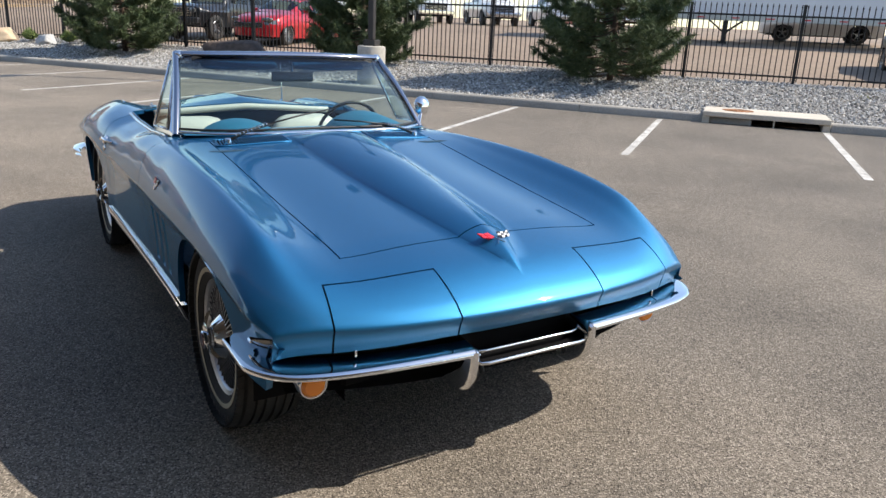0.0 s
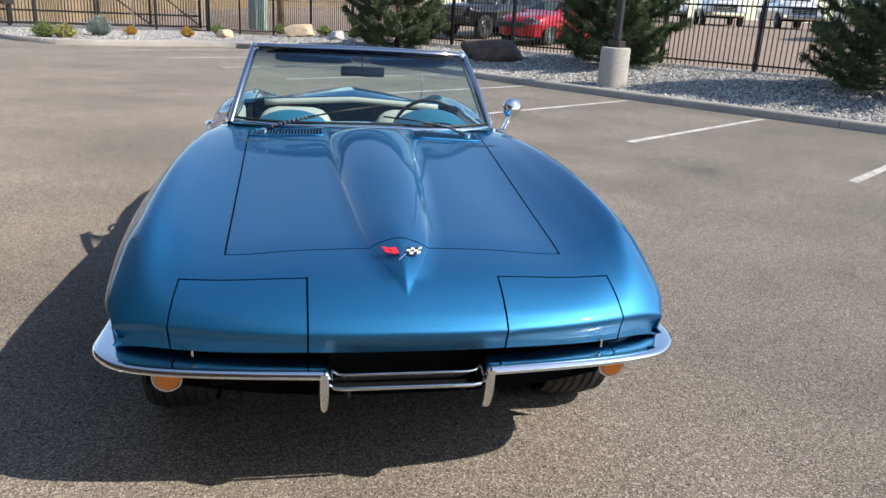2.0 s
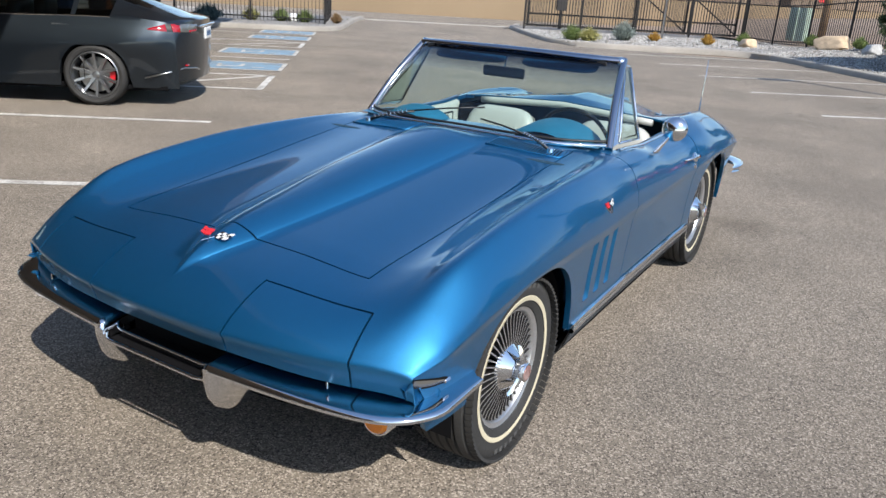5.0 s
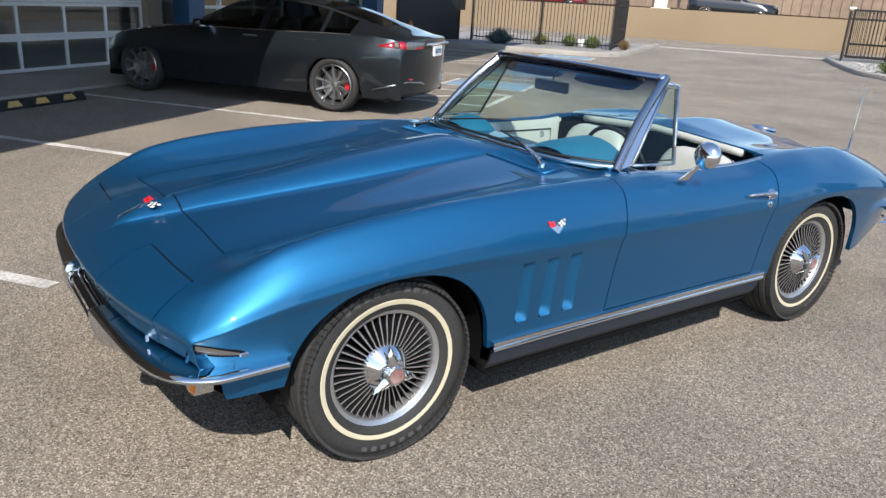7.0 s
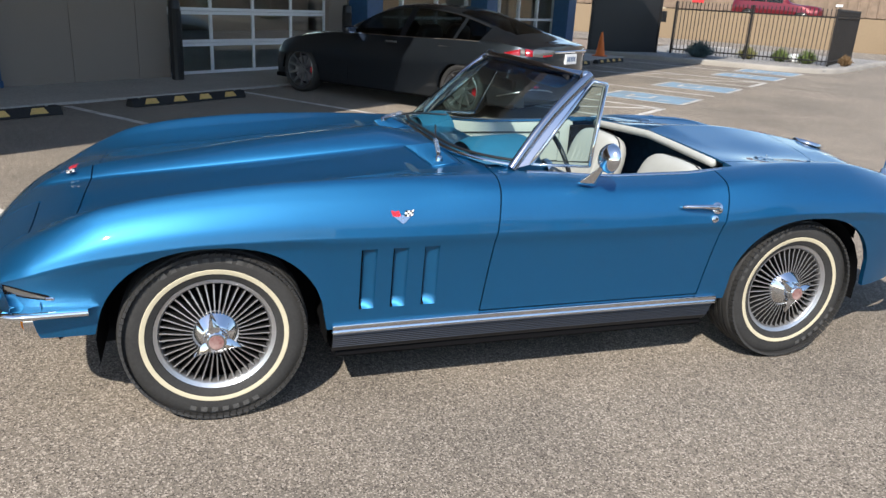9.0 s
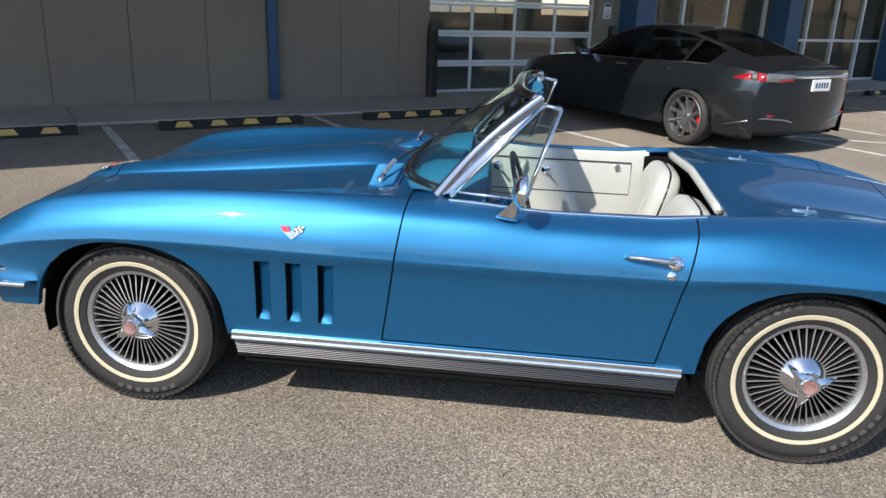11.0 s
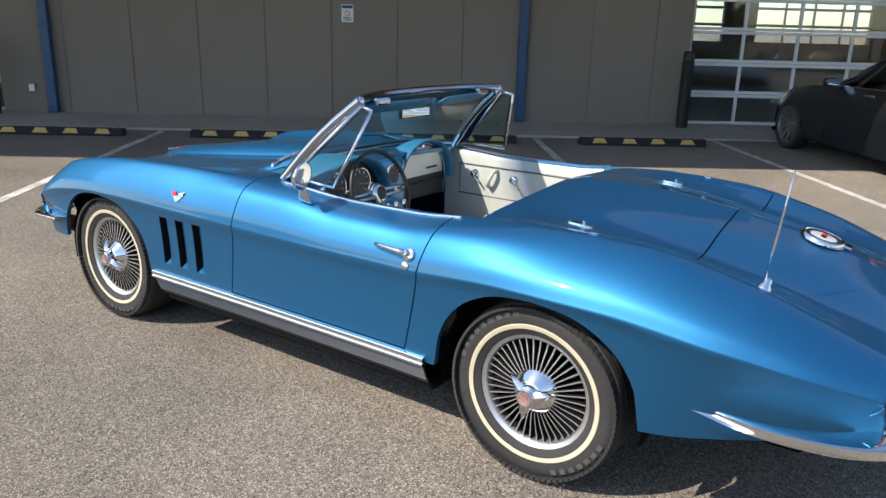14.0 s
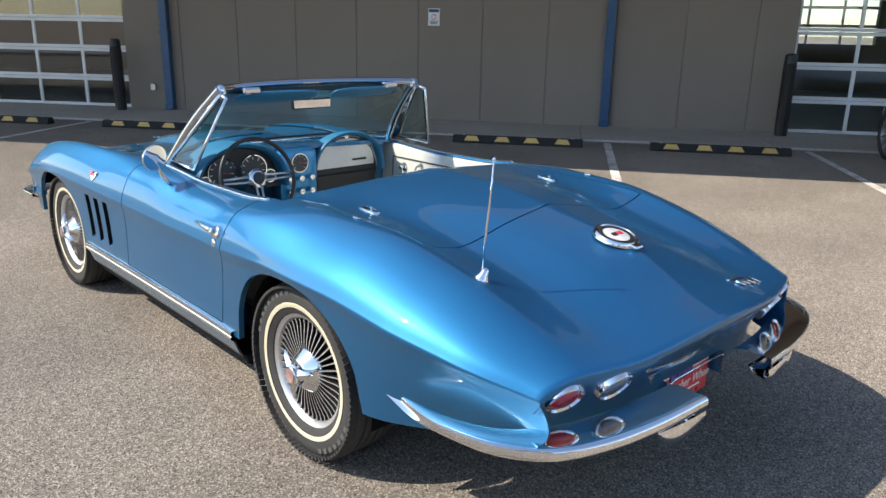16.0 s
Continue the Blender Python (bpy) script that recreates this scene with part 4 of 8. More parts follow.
def lip(keys, dx, dy, z0, z1=None):
    z1 = z0 if z1 is None else z1
    return [(t, x + dx * (1 if t > 0.6 else 0), y + dy * (1 if t < 0.85 else 0.2), z0 + (z1 - z0) * t) for t, x, y in keys]


def mixed(p, q, f):
    return [(a[0], a[1] * (1 - f) + b[1] * f, a[2] * (1 - f) + b[2] * f) for a, b in zip(p, q)]


# (share of the width from the lip, height at the middle, height at the end)
blade("front_bumper", [lip([(t, x * 0.94, y + 0.06) for t, x, y in TOP_F], 0, 0.0, 0.488, 0.488)] + [lip(mixed(LIP_F, TOP_F, f), 0, 0, a, b) for f, a, b in ((1.0, 0.494, 0.494), (0.78, 0.4935, 0.4935), (0.52, 0.4925, 0.493), (0.28, 0.491, 0.4925), (0.10, 0.4875, 0.491))]
      + [lip(LIP_F, -0.001, 0.002, 0.479, 0.488), lip(LIP_F, 0, 0, 0.475, 0.484), lip(LIP_F, 0, 0, 0.467, 0.477), lip(LIP_F, -0.008, 0.012, 0.460, 0.471), lip(LIP_F, -0.04, 0.06, 0.457, 0.467)],
      CHROME, "chrome front bumper blade wrapping the corner")
for e in (1, -1):
    # guard: a half-disc plate hanging edge-on from the inner end of the blade
    out = [(-0.803, 0.482), (-0.802, 0.450), (-0.792, 0.412), (-0.770, 0.386), (-0.735, 0.368), (-0.701, 0.361), (-0.667, 0.365), (-0.635, 0.376), (-0.605, 0.392), (-0.577, 0.412), (-0.560, 0.434)]
    cy, cz = -0.680, 0.447
    rows = []
    for y, z in out:
        z = 0.482 - (0.482 - z) * 1.42
        y = -0.803 + (y + 0.803) * 1.12
        dy, dz = (cy - y), (cz - z)
        rows.append([(e * (0.238 + ox), y + dy * k, z + dz * k) for ox, k in ((-0.012, 0.9), (-0.016, 0.45), (-0.015, 0.12), (-0.009, 0.02), (0.0, 0.0), (0.009, 0.02), (0.015, 0.12), (0.018, 0.45), (0.020, 0.9))])
    sheet("bumper_guard", rows, CHROME, car, "half-round chrome bumper guard plate")
    # rounded inner end of the blade over the guard
    sec = [(-0.801, 0.472), (-0.798, 0.478), (-0.789, 0.487), (-0.769, 0.491), (-0.743, 0.4925), (-0.690, 0.494)]
    rows = [[(e * (0.236 - 0.022 * math.sin(a)), y + 0.010 * (1 - math.cos(a)), 0.455 + (z - 0.455) * math.cos(a)) for y, z in sec] for a in np.linspace(0, 1.5, 6)]
    sheet("blade_end", rows, CHROME, car)
# nose opening, bars and lamps
CORNER_LENS = material("smoked_corner_lens", (0.09, 0.085, 0.075), rough=0.12, coat=1.0)
# bent near-black sheet: its colour stands in for the shade inside the opening
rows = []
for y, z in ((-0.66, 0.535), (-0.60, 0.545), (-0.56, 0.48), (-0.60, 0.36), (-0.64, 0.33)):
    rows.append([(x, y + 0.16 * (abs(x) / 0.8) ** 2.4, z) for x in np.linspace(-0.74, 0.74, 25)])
sheet("grille_cavity", rows, DARK, car, "near-black sheet for the shade in the grille opening")
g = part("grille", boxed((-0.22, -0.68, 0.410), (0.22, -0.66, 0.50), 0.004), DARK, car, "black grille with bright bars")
for z, w, y, r in ((0.460, 0.222, -0.752, 0.005), (0.447, 0.222, -0.735, 0.003), (0.434, 0.232, -0.786, 0.0062)):
    bm = bmesh.new()
    tube(bm, [(-w, y + 0.02, z + 0.012), (-w * 0.9, y, z)] + [(x, y - 0.006, z) for x in np.linspace(-w * 0.8, w * 0.8, 7)] + [(w * 0.9, y, z), (w, y + 0.02, z + 0.012)], r, 8)
    part("grille_bar", bm, CHROME, g, "bright grille bar", smooth=True)
# added plate that stops sunlight between the bars and keeps the gap dark
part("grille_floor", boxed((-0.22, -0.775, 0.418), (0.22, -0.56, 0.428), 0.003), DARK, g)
# near-black in place of the shadow under the nose
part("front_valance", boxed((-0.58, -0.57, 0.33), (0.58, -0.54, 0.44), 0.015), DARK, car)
for e in (1, -1):
    t = part("turn_lamp", lathe(bmesh.new(), [(0, -0.006), (0.03, -0.004), (0.038, 0.004), (0.040, 0.012), (0.040, 0.05)], 24, "Y", pose(e * 0.690, -0.620, 0.392)), AMBER, car, "amber turn signal lens", smooth=True, angle=40)
    part("bezel", lathe(bmesh.new(), [(0.040, 0.006), (0.044, 0.006), (0.046, 0.012), (0.046, 0.06)], 24, "Y", pose(e * 0.690, -0.620, 0.392)), CHROME, t, "chrome lamp bezel", smooth=True, angle=40)
    # slit at the corner under the crease: a black strip on the skin paints its shade, with a pointed clear lamp,
    # coloured dark, in it
    for name, grow, proud, mat, lab in (("lamp_slit", 0.006, 0.0015, DARK, ""), ("corner_lamp", 0.0, 0.003, CORNER_LENS, "clear pointed corner lamp in the nose")):
        rows = []
        for q in np.linspace(0, 1, 12):
            y = -0.632 - grow + (0.125 + grow * 2) * q
            z, h = 0.556 - 0.032 * q, 0.010 * (1 - q) ** 0.6 + 0.002 + grow
            rows.append([flank(float(y), z + h * k, e)[0] + flank(float(y), z + h * k, e)[1] * proud * (1 - 0.7 * abs(k)) for k in (-1, -0.5, 0, 0.5, 1)])
        sheet(name, rows, mat, car, lab)
    part("lamp_clip", boxed((-0.006, -0.014, -0.006), (0.006, 0.014, 0.006), 0.003, Matrix.Translation(flank(-0.503, 0.522, e)[0])), CHROME, car)
    part("bumper_bracket", boxed((e * 0.60 - 0.0035, -0.712, 0.505), (e * 0.60 + 0.0035, -0.702, 0.526), 0.001, None), CHROME, car)
    bm = bmesh.new()
    tube(bm, [(e * 0.17, -0.72, 0.41), (e * 0.17, -0.74, 0.375)], 0.009, 8)
    part("tow_bolt", bm, BLACK, car)

# rear bumpers, lamps, plate
LIP_R = [(0, 0.869, 3.110), (0.2, 0.892, 3.27), (0.38, 0.865, 3.44), (0.55, 0.765, 3.58), (0.75, 0.54, 3.665), (0.9, 0.32, 3.69), (1, 0.205, 3.695)]
TOP_R = [(0, 0.862, 3.120), (0.2, 0.845, 3.27), (0.38, 0.80, 3.40), (0.55, 0.70, 3.50), (0.75, 0.50, 3.565), (0.9, 0.30, 3.59), (1, 0.20, 3.595)]


def lipr(keys, d, z0, z1):
    return [(t, x, y + d, z0 + (z1 - z0) * min(1, t / 0.6)) for t, x, y in keys]


blade("rear_bumper", [lipr(TOP_R, -0.03, 0.494, 0.490), lipr(TOP_R, 0, 0.496, 0.500), lipr(mixed(TOP_R, LIP_R, 0.55), 0, 0.4955, 0.4995), lipr(mixed(TOP_R, LIP_R, 0.90), 0, 0.4945, 0.498), lipr(LIP_R, -0.003, 0.492, 0.495), lipr(LIP_R, 0, 0.489, 0.488), lipr(LIP_R, 0, 0.485, 0.474), lipr(LIP_R, -0.006, 0.482, 0.462), lipr(LIP_R, -0.03, 0.480, 0.450), lipr(LIP_R, -0.07, 0.478, 0.444)],
      CHROME, "chrome rear bumper blade wrapping the corner")
for e in (1, -1):
    rows = []
    for i in range(11):
        q = i / 10
        x = 0.205 + 0.22 * q
        low = 0.452 - 0.075 * math.sin(math.pi * min(1, 0.1 + 0.9 * q)) ** 0.7
        rows.append([(e * x, 3.690 - 0.02 * q * q, 0.455), (e * x, 3.694 - 0.02 * q * q, (0.455 + low) / 2), (e * x, 3.680 - 0.03 * q, low), (e * x, 3.64, low + 0.01), (e * x, 3.62, 0.45)])
    sheet("bumper_guard", rows, CHROME, car, "rounded chrome bumper guard")
    for x, mat, lab in ((0.638, RED_LENS, "round red tail lamp"), (0.474, CLEAR_LENS, "round clear reversing lamp")):
        y = 3.618 - 0.12 * (x / 0.74) ** 2.4 - 0.030
        m = pose(e * x, y, 0.572, -32, 0, -e * 14 * (x / 0.6) ** 2)
        l = part("tail_lamp", lathe(bmesh.new(), [(0.050, -0.03), (0.050, 0.004), (0.045, 0.010), (0.03, 0.014), (0, 0.016)], 28, "Y", m), mat, car, lab, smooth=True, angle=50)
        part("bezel", lathe(bmesh.new(), [(0.046, 0.008), (0.052, 0.014), (0.057, 0.012), (0.060, 0.002), (0.060, -0.04)], 28, "Y", m), CHROME, l, "chrome lamp bezel", smooth=True, angle=50)
sheet("plate_pocket", [[(x, 3.488, z) for x in (-0.19, 0.0, 0.19)] for z in (0.33, 0.41, 0.50)], DARK, car)
for e in (1, -1):
    sheet("plate_pocket_side", [[(e * 0.178, y, z) for y in (3.485, 3.515, 3.545)] for z in (0.40, 0.44, 0.482)], PAINT, car)
plate = part("licence_plate", boxed((-0.155, 3.503, 0.345), (0.155, 3.507, 0.497), 0.0015), RED, car, "red dealer plate with white script and a white upper band")
part("plate_band", boxed((-0.152, 3.507, 0.452), (0.152, 3.5085, 0.495), 0.0005), WHITE, plate, "white upper band")
PURPLE = material("purple_print", (0.10, 0.06, 0.25), rough=0.5)
for k, (x, w, h) in enumerate(((0.085, 0.022, 0.030), (0.045, 0.016, 0.036), (0.015, 0.020, 0.026), (-0.02, 0.015, 0.034))):
    part("plate_figure", boxed((x - w, 3.5085, 0.436), (x + w * 0.6, 3.510, 0.440 + h), 0.006), PURPLE, plate)


def lettering(name, words, size, m, mat, parent, shear=0.0):
    """Raised letters in the built-in font; x along the words, z out of the plate."""
    cu = bpy.data.curves.new(name, "FONT")
    cu.body, cu.size, cu.extrude, cu.align_x, cu.shear = words, size, 0.0006, "CENTER", shear
    tmp = bpy.data.objects.new(name, cu)
    me = bpy.data.meshes.new_from_object(tmp)
    bpy.data.objects.remove(tmp)
    me.transform(m)
    me.materials.append(mat)
    ob = new(name, me)
    ob.parent = parent
    return ob


# seen from behind, the words run from the car's left to its right
lettering("plate_script", "Remember When", 0.044, Matrix(((-1, 0, 0, 0), (0, 0, 1, 3.5082), (0, 1, 0, 0.393), (0, 0, 0, 1))), WHITE, plate, 0.3)
part("plate_small_print", boxed((-0.105, 3.507, 0.374), (0.105, 3.5082, 0.380)), WHITE, plate)
for x in (-0.09, 0.09):
    part("plate_hole", lathe(bmesh.new(), [(0.006, 3.5073), (0, 3.5076)], 10, "Y", pose(x, 0, 0.358)), DARK, plate)
bm = bmesh.new()
tube(bm, [(-0.176, 3.54, 0.405), (-0.176, 3.546, 0.45), (-0.165, 3.55, 0.474), (-0.14, 3.552, 0.482), (0.14, 3.552, 0.482), (0.165, 3.55, 0.474), (0.176, 3.546, 0.45), (0.176, 3.54, 0.405)], 0.003, 6)
part("pocket_trim", bm, CHROME, plate, "thin bright edge round the plate pocket", smooth=True)
# windscreen
def ws_low(q):
    return Vector((0.640 * q, 0.972 + 0.180 * abs(q) ** 4.5, 0.905 - 0.008 * q * q))


def ws_top(q):
    return Vector((0.548 * q, 1.400 + 0.080 * abs(q) ** 4, 1.235 - 0.010 * q * q))


def ws(q, t):
    a, b = ws_low(q), ws_top(q)
    p = a.lerp(b, t)
    return p + Vector((0, -0.014, 0.010)) * math.sin(math.pi * t)


Q = [-1 + 2 * i / 28 for i in range(29)]
pane = sheet("windscreen", [[ws(q, t) for q in Q] for t in np.linspace(0, 1, 9)], TINTED, car, "lightly tinted curved windscreen glass")
pane.visible_shadow = False
SHADE_BAND = glass_material("blue_shade_band", (0.05, 0.09, 0.24))
_nt = SHADE_BAND.node_tree
_tc, _sx, _rm = (_nt.nodes.new(k) for k in ("ShaderNodeTexCoord", "ShaderNodeSeparateXYZ", "ShaderNodeValToRGB"))
_rm.color_ramp.elements[0].position, _rm.color_ramp.elements[0].color = 0.0, (1, 1, 1, 1)
_rm.color_ramp.elements[1].position, _rm.color_ramp.elements[1].color = 1.0, (0.035, 0.06, 0.17, 1)
_mr = _nt.nodes.new("ShaderNodeMapRange")
_mr.inputs["From Min"].default_value, _mr.inputs["From Max"].default_value = 1.135, 1.222
_nt.links.new(_tc.outputs["Object"], _sx.inputs["Vector"])
_nt.links.new(_sx.outputs["Z"], _mr.inputs["Value"])
_nt.links.new(_mr.outputs["Result"], _rm.inputs["Fac"])
_nt.links.new(_rm.outputs["Color"], [k for k in _nt.nodes if k.type == "BSDF_TRANSPARENT"][0].inputs["Color"])
band = sheet("shade_band", [[ws(q, t) + Vector((0, -0.002, 0.0015)) for q in Q] for t in np.linspace(0.66, 0.99, 7)], SHADE_BAND, pane, "dark blue sun band along the top of the glass")


def bar(name, pts, prof, mat, parent, label=""):
    """A bar of the given cross-section (a, b) along points; a lies across, b up."""
    pts = [Vector(p) for p in pts]
    rows = []
    for i, p in enumerate(pts):
        d = (pts[min(i + 1, len(pts) - 1)] - pts[max(i - 1, 0)]).normalized()
        s = d.cross(Vector((0, 0, 1))).normalized()
        u = s.cross(d)
        rows.append([p + s * a + u * b for a, b in prof])
    bm = bmesh.new()
    grid(bm, [r + [r[0]] for r in rows])
    bmesh.ops.remove_doubles(bm, verts=bm.verts, dist=1e-6)
    bmesh.ops.holes_fill(bm, edges=[e for e in bm.edges if e.is_boundary])
    bmesh.ops.recalc_face_normals(bm, faces=bm.faces)
    return part(name, bm, mat, parent, label, smooth=True, angle=40)


ROUND = lambda a, b: [(a * math.cos(t), b * math.sin(t)) for t in (2 * math.pi * k / 12 for k in range(12))]
frame_ws = bar("windscreen_frame", [ws(q, 1.0) + Vector((0, 0.006, 0.008)) for q in Q], ROUND(0.024, 0.017), FRAME_METAL, car, "chrome windscreen frame and header")
for e in (1, -1):
    bar("pillar", [ws(e, t) + Vector((e * 0.012, 0.008, 0)) for t in np.linspace(-0.06, 1.03, 10)], ROUND(0.019, 0.023), FRAME_METAL, frame_ws, "bright windscreen pillar")
    part("header_clamp", boxed((e * 0.40 - 0.045, 1.468, 1.205), (e * 0.40 + 0.045, 1.50, 1.235), 0.008), CHROME, frame_ws)
    part("header_knuckle", lathe(bmesh.new(), [(0, -0.024), (0.02, -0.02), (0.027, 0), (0.02, 0.02), (0, 0.024)], 14, "X", pose(e * 0.548, 1.482, 1.226)), CHROME, frame_ws, smooth=True)
bar("lower_moulding", [ws(q, -0.02) + Vector((0, -0.006, 0.002)) for q in Q], ROUND(0.010, 0.010), CHROME, frame_ws, "thin bright lower moulding")
bar("weather_strip", [ws(q, 0.02) + Vector((0, -0.004, 0.004)) for q in Q], ROUND(0.007, 0.006), BLACK, frame_ws)
part("header_lining", boxed((-0.50, 1.424, 1.206), (0.50, 1.436, 1.226), 0.004), BLACK, frame_ws)
# vent windows
VENT_GLASS = glass_material("vent_glass", (0.66, 0.80, 0.77), gloss=0.03)
for e in (1, -1):
    A, B, C, D = [Vector((e * x, y, z)) for x, y, z in ((0.680, 1.212, 0.900), (0.690, 1.466, 0.888), (0.570, 1.572, 1.200), (0.562, 1.508, 1.212))]
    g = part("vent_window", grid(bmesh.new(), [[A.lerp(D, t), B.lerp(C, t)] for t in np.linspace(0, 1, 5)]), VENT_GLASS, car, "triangular vent window glass", smooth=True)
    g.visible_shadow = False
    bm = bmesh.new()
    tube(bm, [A, A.lerp(D, 0.5), D], 0.008, 8)
    part("vent_frame", bm, CHROME, g, "chrome vent window frame", smooth=True)
    bm = bmesh.new()
    tube(bm, [B, B.lerp(C, 0.5), C], 0.0065, 8)
    part("vent_frame", bm, CHROME, g, smooth=True)
    bm = bmesh.new()
    tube(bm, [A, A.lerp(B, 0.5), B], 0.006, 8)
    part("vent_frame", bm, CHROME, g, smooth=True)
    bm = bmesh.new()
    tube(bm, [D, C], 0.008, 8)
    part("vent_frame", bm, CHROME, g, smooth=True)
    bm = bmesh.new()
    i = Vector((e * -0.006, 0, 0))
    tube(bm, [A.lerp(C, 0.04) + i, B.lerp(D, 0.05) + i, C.lerp(A, 0.04) + i, D.lerp(B, 0.06) + i], 0.005, 6, closed=True)
    part("rubber_seal", bm, BLACK, g)
    # filler between pillar and vent window
    a0, d0 = ws(e, -0.05) + Vector((e * 0.02, 0.01, 0)), ws(e, 1.0) + Vector((e * 0.012, 0.01, 0))
    sheet("pillar_cover", [[a0.lerp(d0, t), A.lerp(D, t)] for t in np.linspace(0, 1, 6)], CHROME, frame_ws, "bright pillar cover")
# door top mouldings
for e in (1, -1):
    pts = []
    for y in np.linspace(1.19, 2.10, 16):
        q, n = drop(e * 0.692, float(y))
        pts.append(q + Vector((0, 0, 0.002)))
    bar("belt_moulding", pts, ROUND(0.008, 0.006), CHROME, PANELS["door.L" if e > 0 else "door.R"], "thin bright belt moulding")
    bar("belt_rubber", [p + Vector((-e * 0.012, 0, -0.004)) for p in pts], ROUND(0.008, 0.008), BLACK, PANELS["door.L" if e > 0 else "door.R"])

# ---- the convertible: fittings on the skin ----
def on_skin(q, n, up=Vector((0, 0, 1))):
    """A frame on the skin: z out of it, y along up as far as the skin allows."""
    z = n.normalized()
    y = (up - z * up.dot(z)).normalized()
    x = y.cross(z)
    return Matrix(((x.x, y.x, z.x, q.x), (x.y, y.y, z.y, q.y), (x.z, y.z, z.z, q.z), (0, 0, 0, 1)))


def crossed_flags(m, size, name, shield=False):
    """Crossed red and chequered flags, x to the right, y up, z out."""
    root = None
    bm = bmesh.new()
    for a in (1, -1):
        tube(bm, [m @ Vector((a * 0.34 * size, 0.30 * size, 0.004)), m @ Vector((-a * 0.16 * size, -0.34 * size, 0.004))], 0.018 * size, 6)
    root = part(name, bm, CHROME, car, "crossed red and chequered flag emblem")
    if shield:
        bm = bmesh.new()
        pts = [(-0.72, 0.16), (-0.3, -0.02), (0, 0.10), (0.3, -0.02), (0.72, 0.16), (0.1, -0.40), (0, -0.44), (-0.1, -0.40)]
        a = [bm.verts.new(m @ Vector((x * size, y * size, 0.0005))) for x, y in pts]
        b = [bm.verts.new(m @ Vector((x * size * 0.96, y * size * 0.96, 0.004))) for x, y in pts]
        bm.faces.new(b)
        for i in range(len(a)):
            j = (i + 1) % len(a)
            bm.faces.new((a[i], a[j], b[j], b[i]))
        part("shield", bm, CHROME, root)

    def wave(x, a):
        return 0.004 + 0.003 * math.sin(x * 40 / size * 0.05) + 0.002
    # red flag of two by two panels; chequered flag of four by three squares
    for sgn, nx, ny in ((-1, 2, 2), (1, 4, 3)):
        for i in range(nx):
            for j in range(ny):
                u0, u1 = i / nx, (i + 1) / nx
                v0, v1 = j / ny, (j + 1) / ny
                g = 0.03 if sgn < 0 else 0.0
                quad = []
                for u, v in ((u0 + g, v0 + g), (u1 - g, v0 + g), (u1 - g, v1 - g), (u0 + g, v1 - g)):
                    x = sgn * (0.10 + 0.52 * u + 0.10 * v) * size
                    y = (0.02 + 0.36 * v - 0.06 * math.sin(u * 3.1) + 0.03 * u) * size
                    quad.append(m @ Vector((x, y, 0.006)))
                bm = bmesh.new()
                bm.faces.new([bm.verts.new(p) for p in quad])
                r = bmesh.ops.extrude_face_region(bm, geom=bm.faces[:])
                bmesh.ops.translate(bm, vec=-(m.to_3x3() @ Vector((0, 0, 0.004))), verts=[k for k in r["geom"] if isinstance(k, bmesh.types.BMVert)])
                bmesh.ops.recalc_face_normals(bm, faces=bm.faces)
                part("flag_panel", bm, RED if sgn < 0 else (WHITE if (i + j) % 2 else BLACK), root)


q, n = drop(0.0, -0.541)
crossed_flags(on_skin(q, n, Vector((0, 1, 0))) , 0.088, "nose_emblem")
for e in (1, -1):
    q, n = flank(0.652, 0.757, e)
    crossed_flags(on_skin(q, n), 0.060, "fender_emblem", True)
    # door handle with a push button, and the lock below
    door = PANELS["door.L" if e > 0 else "door.R"]
    a, na = flank(1.815, 0.748, e)
    b, nb = flank(1.985, 0.742, e)
    bm = bmesh.new()
    tube(bm, [a + na * 0.004, a.lerp(b, 0.12) + na * 0.022, a.lerp(b, 0.5) + na * 0.030, a.lerp(b, 0.8) + nb * 0.028, b + nb * 0.018], [0.006, 0.0075, 0.008, 0.011, 0.014], 10)
    h = part("door_handle", bm, CHROME, door, "chrome door handle with push button", smooth=True)
    part("handle_base", lathe(bmesh.new(), [(0.026, 0), (0.025, 0.008), (0.018, 0.012), (0, 0.013)], 20, "Z", on_skin(b, nb)), CHROME, h, smooth=True, angle=40)
    part("push_button", lathe(bmesh.new(), [(0.012, 0.012), (0.012, 0.028), (0.009, 0.031), (0, 0.031)], 16, "Z", on_skin(b, nb)), CHROME, h, smooth=True, angle=40)
    c, nc = flank(1.975, 0.700, e)
    part("door_lock", lathe(bmesh.new(), [(0.016, 0), (0.015, 0.005), (0.009, 0.007), (0, 0.006)], 18, "Z", on_skin(c, nc)), CHROME, door, "round chrome lock", smooth=True, angle=40)

# round door mirror on the driver's side
q, n = flank(1.395, 0.855, 1)
foot = Vector((0.792, 1.405, 0.842))
head = Vector((0.855, 1.455, 0.958))
bm = bmesh.new()
rows = []
for t, along, thick in ((0.0, 0.040, 0.013), (0.10, 0.037, 0.012), (0.30, 0.027, 0.0095), (0.60, 0.016, 0.0075), (0.85, 0.012, 0.0070), (1.0, 0.012, 0.0065)):
    c = foot.lerp(head - Vector((0, 0.005, 0.012)), t)
    rows.append([c + Vector((thick * math.cos(a), along * math.sin(a), -0.15 * along * math.sin(a))) for a in np.linspace(0, 2 * math.pi, 17)])
grid(bm, rows)
bmesh.ops.remove_doubles(bm, verts=bm.verts, dist=1e-6)
bmesh.ops.holes_fill(bm, edges=[q for q in bm.edges if q.is_boundary])
bmesh.ops.recalc_face_normals(bm, faces=bm.faces)
